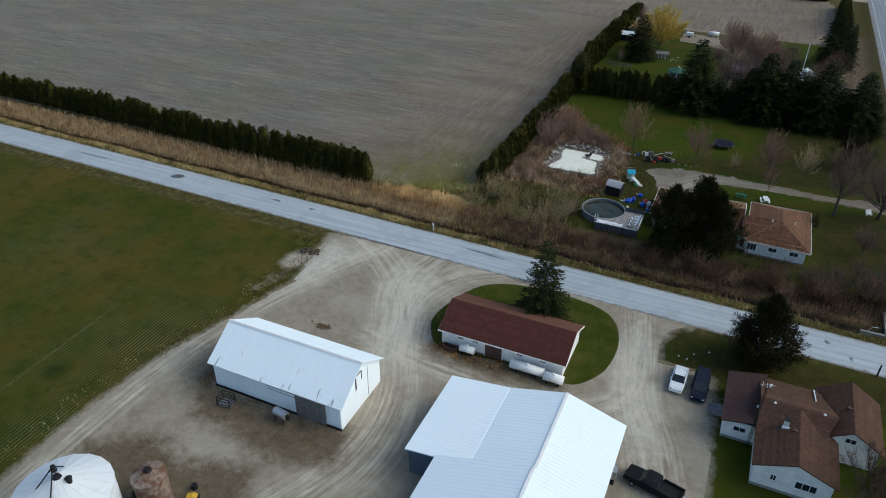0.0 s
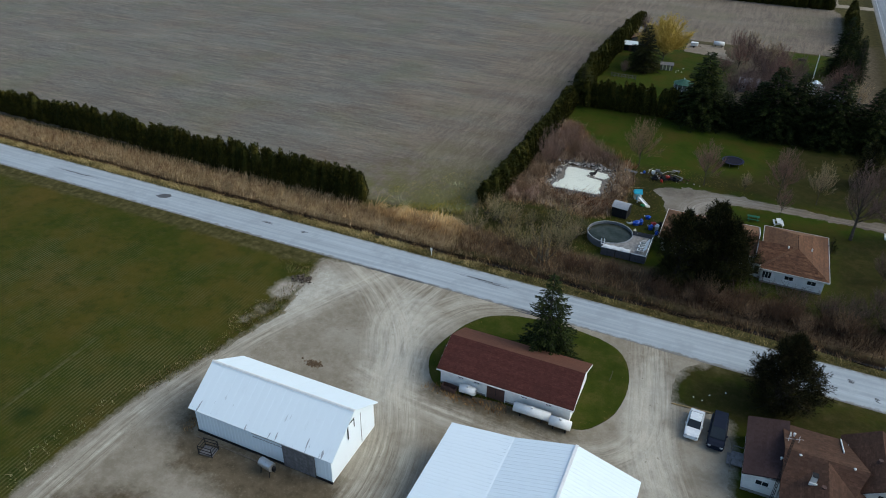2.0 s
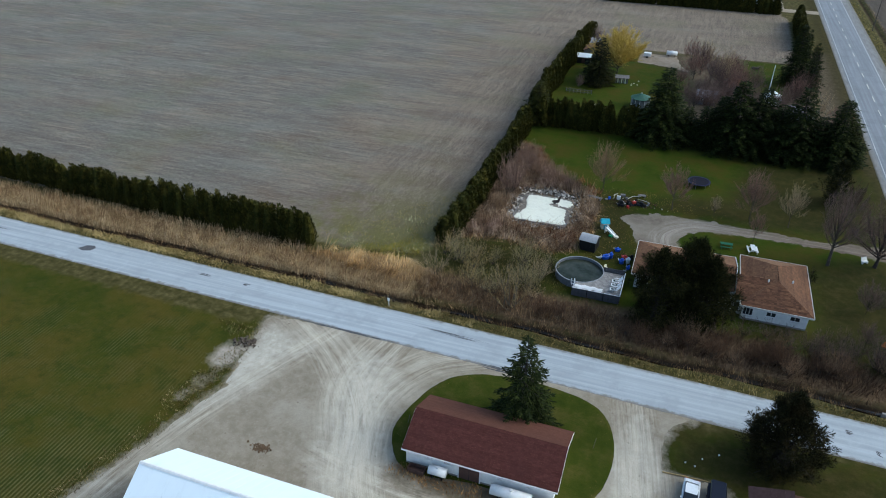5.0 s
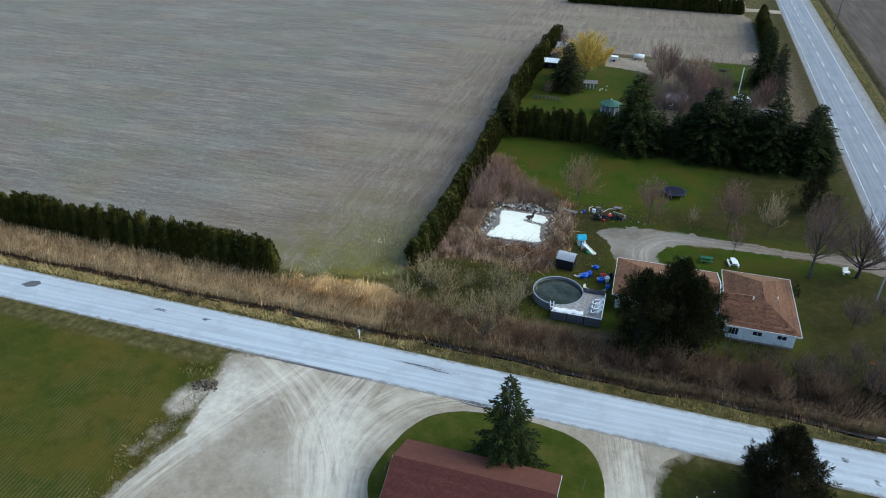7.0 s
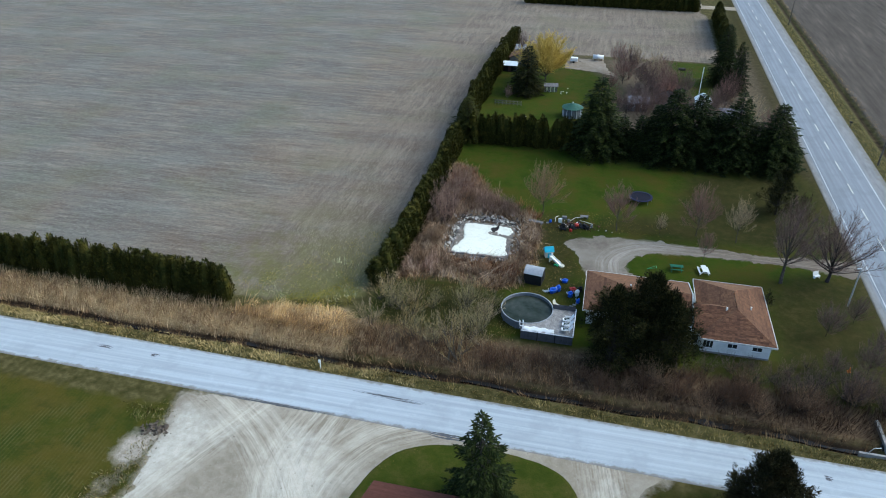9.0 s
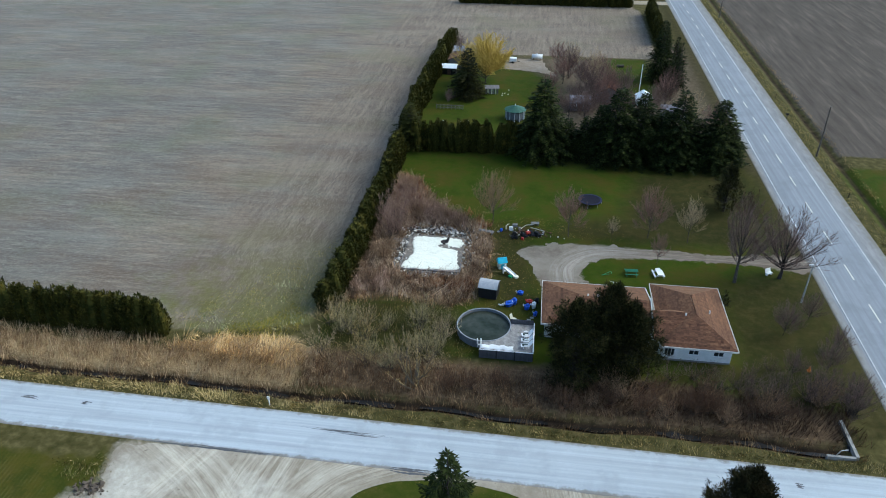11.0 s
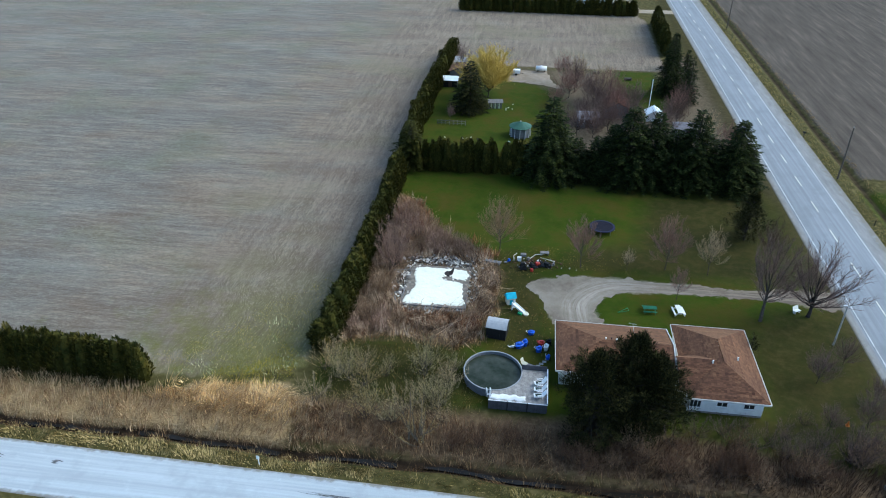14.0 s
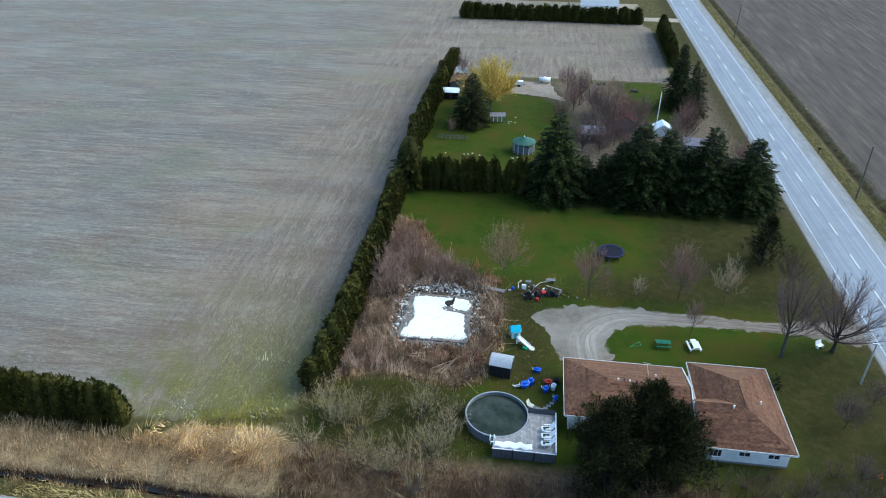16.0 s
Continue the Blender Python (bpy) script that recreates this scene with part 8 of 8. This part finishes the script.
def junk():
    """The row of discarded things at the edge of the thicket, and the ruin of a slab."""
    s = thing("foundation_slab", "old concrete foundation covered by a torn white sheet", "slab", (-26.2, 123.8, 0))
    part("slab", G().box(-4.6, 4.5, -5.2, 5.2, -0.05, 0.22), plain("stained_concrete", (0.24, 0.21, 0.18), 0.95, 0, 0.6, 1.5), s)
    part("kerb", G().box(-4.8, 4.6, -5.35, -5.2, 0, 0.34).box(-4.75, -4.6, -5.2, -1.0, 0, 0.36).box(4.5, 4.65, -5.2, -2.0, 0, 0.36), GREY_BOARD, s)
    r = random.Random(12)
    ring = [(-4.3, -4.85), (0.0, -4.95), (4.0, -4.6), (4.0, -2.6), (3.8, -1.0), (3.5, 0.8), (2.2, 1.2), (0.9, 1.5), (0.3, 2.3), (1.2, 2.8), (2.4, 2.2), (3.7, 1.9), (4.2, 2.8), (3.9, 4.4), (1.8, 4.7), (-0.2, 4.7), (-2.4, 4.6), (-3.9, 4.4), (-3.9, 2.4), (-3.4, 0.2), (-3.6, -1.6), (-4.1, -3.0)]
    o = closed_line(ring, 6)
    o = o + np.array([[r.gauss(0, 0.12), r.gauss(0, 0.12)] for _ in range(len(o))])
    inner = o * 0.94 + np.array([[r.uniform(-0.05, 0.05), r.uniform(-0.05, 0.05)] for _ in range(len(o))])
    g = G().solid([(x, y, 0.2) for x, y in o], [(x, y, 0.3) for x, y in inner])
    mm = Nodes("white_sheeting")
    c = mm.mix(mm.range(mm.noise(0.9, detail=6, rough=0.7), 0.5, 0.72, 0.0, 0.5), (0.71, 0.71, 0.6), (0.48, 0.48, 0.4))
    c = mm.mix(mm.range(mm.noise(2.6, detail=5, rough=0.75), 0.62, 0.72, 0.0, 0.7), c, (0.24, 0.24, 0.19))
    SHEETING = mm.done(c, 0.7, 0, mm.noise(1.4, detail=5), 0.5, 0.15)
    part("white_sheet", g, SHEETING, s, "torn white sheeting")
    part("dark_opening", G().cyl(1.2, 3.3, 0.2, 0.36, 0.8, 0.6, 9).solid([(1.2, 3.2, 0.36), (1.7, 3.1, 0.36), (1.9, 3.6, 0.36)], [(1.9, 3.9, 1.1), (2.0, 3.9, 1.1), (2.0, 4.0, 1.1)]), DARK_BARK, s, "dark broken pit in the slab")
    stones("rubble", "grey broken concrete rubble round the slab", (-26.4, 124.4), (5.4, 6.3), 900, 0.15, broken("broken_concrete", (0.02, 0.016, 0.013), (0.74, 0.7, 0.62)), (0.86, 1.22))
    stones("rubble", "broken grey blocks in the torn corner", (-24.2, 125.6), (2.2, 0.9), 130, 0.16, bpy.data.materials["broken_concrete"], None, 21)
    stones("rubble", "broken blocks along the slab edge", (-30.7, 124.0), (0.7, 4.6), 220, 0.15, bpy.data.materials["broken_concrete"], None, 23)
    stones("rubble", "heap of grey rubble behind the slab", (-26.5, 131.0), (5.0, 1.6), 420, 0.17, broken("broken_stone", (0.02, 0.016, 0.014), (0.6, 0.56, 0.52)), None, 15)

    r = random.Random(33)
    for i in range(22):
        a = r.uniform(0, 360)
        side = r.random()
        x, y = (-31.3 + r.uniform(-0.7, 0.6), r.uniform(118.6, 128.5)) if side < 0.6 else (r.uniform(-31, -21.5), 118.2 + r.uniform(-0.5, 0.3))
        t = thing("plank", "grey weathered board lying by the ruined slab", "plank", (x, y, 0.12 + 0.02 * (i % 4)), a if i % 3 else (80 if side < 0.6 else 5), "loose boards")
        L = r.uniform(0.7, 2.2)
        part("board", G().solid([(-L, -0.08, 0), (L, -0.08, 0.1), (L, 0.08, 0.1), (-L, 0.08, 0)], [(-L, -0.08, 0.05), (L, -0.08, 0.15), (L, 0.08, 0.15), (-L, 0.08, 0.05)]), PALE_BARK if i % 2 else GREY_BOARD, t)

    def bench(x, y, turn, L, label):
        t = thing("bench", label, "bench", (x, y, 0), turn, "old benches")
        for i in range(3):
            part("board", G().box(-L / 2, L / 2, -0.35 + i * 0.24, -0.13 + i * 0.24, 0.42, 0.47), GREY_BOARD, t)
        for s in (-0.38, 0.38):
            part("leg", G().box(s * L - 0.06, s * L + 0.06, -0.3, 0.3, 0, 0.42), GREY_BOARD, t)
    bench(-18.6, 131.2, -12, 2.6, "long weathered plank bench beside the thicket")
    bench(-10.7, 134.9, 4, 1.4, "small weathered bench on the lawn")

    def mower(x, y, turn, mat, label):
        t = thing("riding_mower", label, "mower", (x, y, 0), turn, "discarded machines")
        part("hood", loft([(0.2, 0.28, 0.4, 0.85, 0.06), (0.85, 0.26, 0.38, 0.75, 0.08)]), mat, t)
        part("deck", G().cyl(0, 0, 0.15, 0.32, 0.6, 0.5, 10), BLACK, t)
        part("seat", G().box(-0.6, -0.15, -0.25, 0.25, 0.55, 0.65).box(-0.68, -0.6, -0.25, 0.25, 0.6, 1.05), BLACK, t)
        for a, b, q in ((0.65, 0.34, 0.2), (0.65, -0.34, 0.2), (-0.45, 0.38, 0.28), (-0.45, -0.38, 0.28)):
            part("wheel", G().tube([(a, b - 0.09, q), (a, b + 0.09, q)], q, 12), RUBBER, t)
    mower(-12.2, 131.0, 30, RED, "faded red riding mower among junk")
    mower(-13.9, 130.4, 100, BLACK, "black garden machine among junk")
    mower(-10.9, 131.6, -20, BLACK, "dark wheeled machine among junk")
    for i, (x, y, w, d, h, mat, lab) in enumerate(((-14.6, 132.6, 0.9, 0.5, 0.9, WHITE_TRIM, "white broken appliance among junk"), (-13.2, 132.9, 0.5, 0.5, 0.7, GREY_BOARD, "grey crate among junk"), (-12.6, 129.9, 0.5, 0.6, 0.5, RED, "red fuel can among junk"), (-9.9, 131.3, 0.8, 0.6, 0.6, BLACK, "black bin among junk"), (-16.2, 132.2, 0.45, 0.45, 0.6, BLUE, "blue bucket among junk"), (-14.0, 134.1, 1.2, 0.8, 0.5, GREY_BOARD, "grey wooden pallet leaning among junk"), (-11.6, 132.6, 0.7, 0.5, 0.4, WHITE_TRIM, "white tub among junk"), (-9.3, 132.0, 0.7, 0.4, 0.5, GREY_BOARD, "grey box among junk"))):
        w, d, h = 0.75 * w, 0.75 * d, 0.75 * h
        t = thing("junk_item", lab, "junk", (x, y, 0), i * 37, "discarded things")
        part("body", G().solid([(-w / 2, -d / 2, 0), (w / 2, -d / 2, 0), (w / 2, d / 2, 0), (-w / 2, d / 2, 0)], [(-w * 0.45, -d * 0.42, h), (w * 0.45, -d * 0.42, h), (w * 0.45, d * 0.42, h * 0.94), (-w * 0.45, d * 0.42, h * 0.94)]), mat, t)
        part("rim", G().box(-w * 0.48, w * 0.48, -d * 0.46, d * 0.46, h * 0.95, h + 0.03), mat, t)
    stones("scrap_heap", "brown heap of earth and small scrap among the junk", (-11.8, 132.2), (2.6, 1.1), 240, 0.13, plain("rusty_scrap", (0.12, 0.07, 0.045), 0.9, 0, 0.6, 2.0), None, 41)
    stones("scrap_heap", "pale scrap pieces scattered among the junk", (-12.4, 132.0), (2.8, 1.3), 60, 0.12, plain("pale_scrap", (0.42, 0.4, 0.38), 0.7), None, 42)
    for x, y, a, L in ((-12.0, 133.8, 40, 3.0), (-10.2, 133.2, 160, 2.4), (-15.2, 133.4, 80, 2.2)):
        t = thing("pipe_length", "pale bent pipe lying among junk", "pipe", (x, y, 0.1), a, "loose pipes")
        part("pipe", G().tube([(-L / 2, 0, 0.05), (0, 0.3, 0.3), (L / 2, 0, 0.1)], 0.05, 6), CREAM, t)


junk()


# ---------------------------------------------------------------- garden behind the windbreak
def garden():
    g = thing("gazebo", "round garden gazebo with green roof and pale screens", "gazebo", (-16.5, 183.6, 0))
    ring = [(math.cos(a), math.sin(a)) for a in np.linspace(0, math.tau, 12, endpoint=False)]
    mint = plain("mint_green_roofing", (0.05, 0.115, 0.085), 0.6, 0, 0.25)
    for i in range(12):
        a, b = ring[i], ring[(i + 1) % 12]
        part("roof_panel", G().slab([(2.5 * a[0], 2.5 * a[1], 2.25), (2.5 * b[0], 2.5 * b[1], 2.25), (0.15 * b[0], 0.15 * b[1], 3.2), (0.15 * a[0], 0.15 * a[1], 3.2)], 0.05), mint, g)
        part("post", G().box(2.2 * a[0] - 0.06, 2.2 * a[0] + 0.06, 2.2 * a[1] - 0.06, 2.2 * a[1] + 0.06, 0, 2.25), WHITE_TRIM, g)
        part("screen", G().solid([(2.15 * a[0], 2.15 * a[1], 0.1), (2.15 * b[0], 2.15 * b[1], 0.1), (2.12 * b[0], 2.12 * b[1], 0.1), (2.12 * a[0], 2.12 * a[1], 0.1)], [(2.15 * a[0], 2.15 * a[1], 1.9), (2.15 * b[0], 2.15 * b[1], 1.9), (2.12 * b[0], 2.12 * b[1], 1.9), (2.12 * a[0], 2.12 * a[1], 1.9)]), plain("grey_screen", (0.16, 0.17, 0.18), 0.7) if i == 0 else bpy.data.materials["grey_screen"], g)
    part("finial", G().cyl(0, 0, 3.15, 3.5, 0.15, 0.05, 8), WHITE_TRIM, g)

    def hut(name, label, x, y, w, d, h, r, wall, roof, turn=0.0):
        t = thing(name, label, "shed" if name != "house" else "house", (x, y, 0), turn)
        wall_ring(t, -w / 2, w / 2, -d / 2, d / 2, h, wall, "x", r, 0.12)
        for s in (-1, 1):
            roof_plane(t, (-w / 2 - 0.3, s * (d / 2 + 0.3), h - 0.1), (w / 2 + 0.3, s * (d / 2 + 0.3), h - 0.1), (-w / 2 - 0.3, 0, r + 0.1), (w / 2 + 0.3, 0, r + 0.1), roof, 6, "shingle_course", courses=2)
        part("door", G().box(-0.45, 0.45, -d / 2 - 0.05, -d / 2 - 0.005, 0.05, min(2.0, h - 0.1)), DARK_WOOD, t)
        if w > 4:
            for x2 in (-w * 0.3, w * 0.3):
                window(t, x2, -d / 2 - 0.02, 1.4, 1.1, 0.8, "s")
        return t
    hut("garden_shed", "small garden shed with white roof beside the hedge", -35.6, 214.8, 3.6, 2.6, 1.9, 2.5, BLACK, WHITE_METAL)
    hut("garden_shed", "dark garden shed under the hedge", -34.0, 222.5, 5.0, 5.0, 2.2, 3.1, GREY_BOARD, PLUM, 90)
    hut("garden_shed", "dark shed with grey roof near the field", -34.6, 231.0, 3.0, 3.0, 2.0, 2.8, GREY_BOARD, GREY_ROOF)
    hut("house", "low house with grey-lilac roof behind the spruces", -1.8, 192.6, 4.4, 4.6, 2.0, 2.9, GREY_BOARD, LILAC_ROOF)
    hut("house", "house with faded red-brown roof behind the spruces", 5.2, 200.5, 7.0, 5.6, 2.2, 3.7, GREY_BOARD, MAROON, 90)
    hut("garage", "white-roofed garage behind the spruces", 13.4, 197.4, 3.0, 3.4, 1.7, 2.7, WHITE_WALL, WHITE_METAL, 90)
    hut("garden_shed", "grey shed behind the spruces", 19.5, 189.0, 6.0, 3.5, 2.0, 2.8, GREY_BOARD, LILAC_ROOF)
    t = propane_tank(-12.6, 229.6, 3.0, 0.62, 0, "white propane tank in the far garden")
    t = thing("flag_pole", "white flag pole behind the spruces", "flag pole", (12.4, 199.6, 0))
    part("pole", G().bar((0, 0, 0), (0, 0, 8.6), 0.09), WHITE_TRIM, t)
    part("ball", G().cyl(0, 0, 8.6, 8.8, 0.12, 0.05, 8), CHROME, t)
    t = thing("utility_trailer", "small white trailer on the garden track", "trailer", (-19.2, 226.2, 0))
    part("box", G().box(-1.0, 1.0, -0.7, 0.7, 0.5, 1.4), WHITE_TRIM, t)
    for s in (-0.78, 0.78):
        part("wheel", G().tube([(0, s - 0.08, 0.3), (0, s + 0.08, 0.3)], 0.3, 12), RUBBER, t)
    part("drawbar", G().bar((1.0, 0, 0.5), (1.9, 0, 0.4), 0.05), BLACK, t)
    f = thing("garden_fence", "grey wooden fence round a garden bed", "fence", (-35.2, 187.8, 0))
    for i in range(8):
        part("post", G().box(i * 0.9 - 0.06, i * 0.9 + 0.06, -0.06, 0.06, 0, 1.1), GREY_BOARD, f)
    for z in (0.4, 0.95):
        part("rail", G().box(0, 6.3, -0.1, -0.06, z - 0.07, z + 0.07), GREY_BOARD, f)
    for x, y, w in ((10.2, 225.8, 1.9), (4.4, 229.8, 2.6), (2.2, 230.4, 1.8)):
        b = thing("log_pile", "dark stacked firewood at the field edge", "log pile", (x, y, 0), 3, "wood piles")
        for i in range(6):
            part("log", G().tube([(-w / 2, -0.35 + 0.3 * (i % 3), 0.16 + 0.3 * (i // 3)), (w / 2, -0.35 + 0.3 * (i % 3), 0.16 + 0.3 * (i // 3))], 0.15, 7), BARK, b)
    c = thing("play_fort", "low grey hut frame with pale sides on the garden lawn", "play hut", (-23.0, 199.6, 0), 8)
    for i in range(7):
        part("slat", G().box(-1.6 + i * 0.47, -1.3 + i * 0.47, -0.1, 0.1, 0, 1.5), CREAM if i % 2 else GREY_BOARD, c)
    part("roof", G().slab([(-1.8, -0.5, 1.5), (1.8, -0.5, 1.5), (1.8, 1.2, 1.9), (-1.8, 1.2, 1.9)], 0.08), GREY_BOARD, c)
    for i in range(14):
        r = random.Random(70 + i)
        s = thing("garden_stone", "pale stone edging a garden bed", "stone", (r.uniform(-34, -15) if i < 9 else r.uniform(-21, -17), r.uniform(179.4, 181) if i < 9 else r.uniform(196, 204), 0), 0, "bed edging stones")
        part("stone", G().solid([(0.2 * math.cos(a), 0.14 * math.sin(a), 0) for a in np.linspace(0, math.tau, 7, endpoint=False)], [(0.13 * math.cos(a), 0.08 * math.sin(a), 0.14) for a in np.linspace(0, math.tau, 7, endpoint=False)]), CREAM, s)
    sheet("garden_track", GARDEN, 0.8, gravel_material("sandy_garden_track", 0, 0.95, (1.0, 0.95, 0.9)), "sandy gravel track through the far garden", "track")
    hut("house", "distant house with blue-grey roof beyond the far hedge", 6.0, 316.0, 13.0, 8.0, 2.8, 5.0, WHITE_WALL, GREY_ROOF)
    d = sheet("far_driveway", [(19, 303), (34, 303), (34, 309), (22, 309), (21, 330), (13, 330), (14, 306)], 1.5, gravel_material("pale_far_gravel", 0, 1.1), "pale gravel driveway of the distant house", "driveway")


garden()
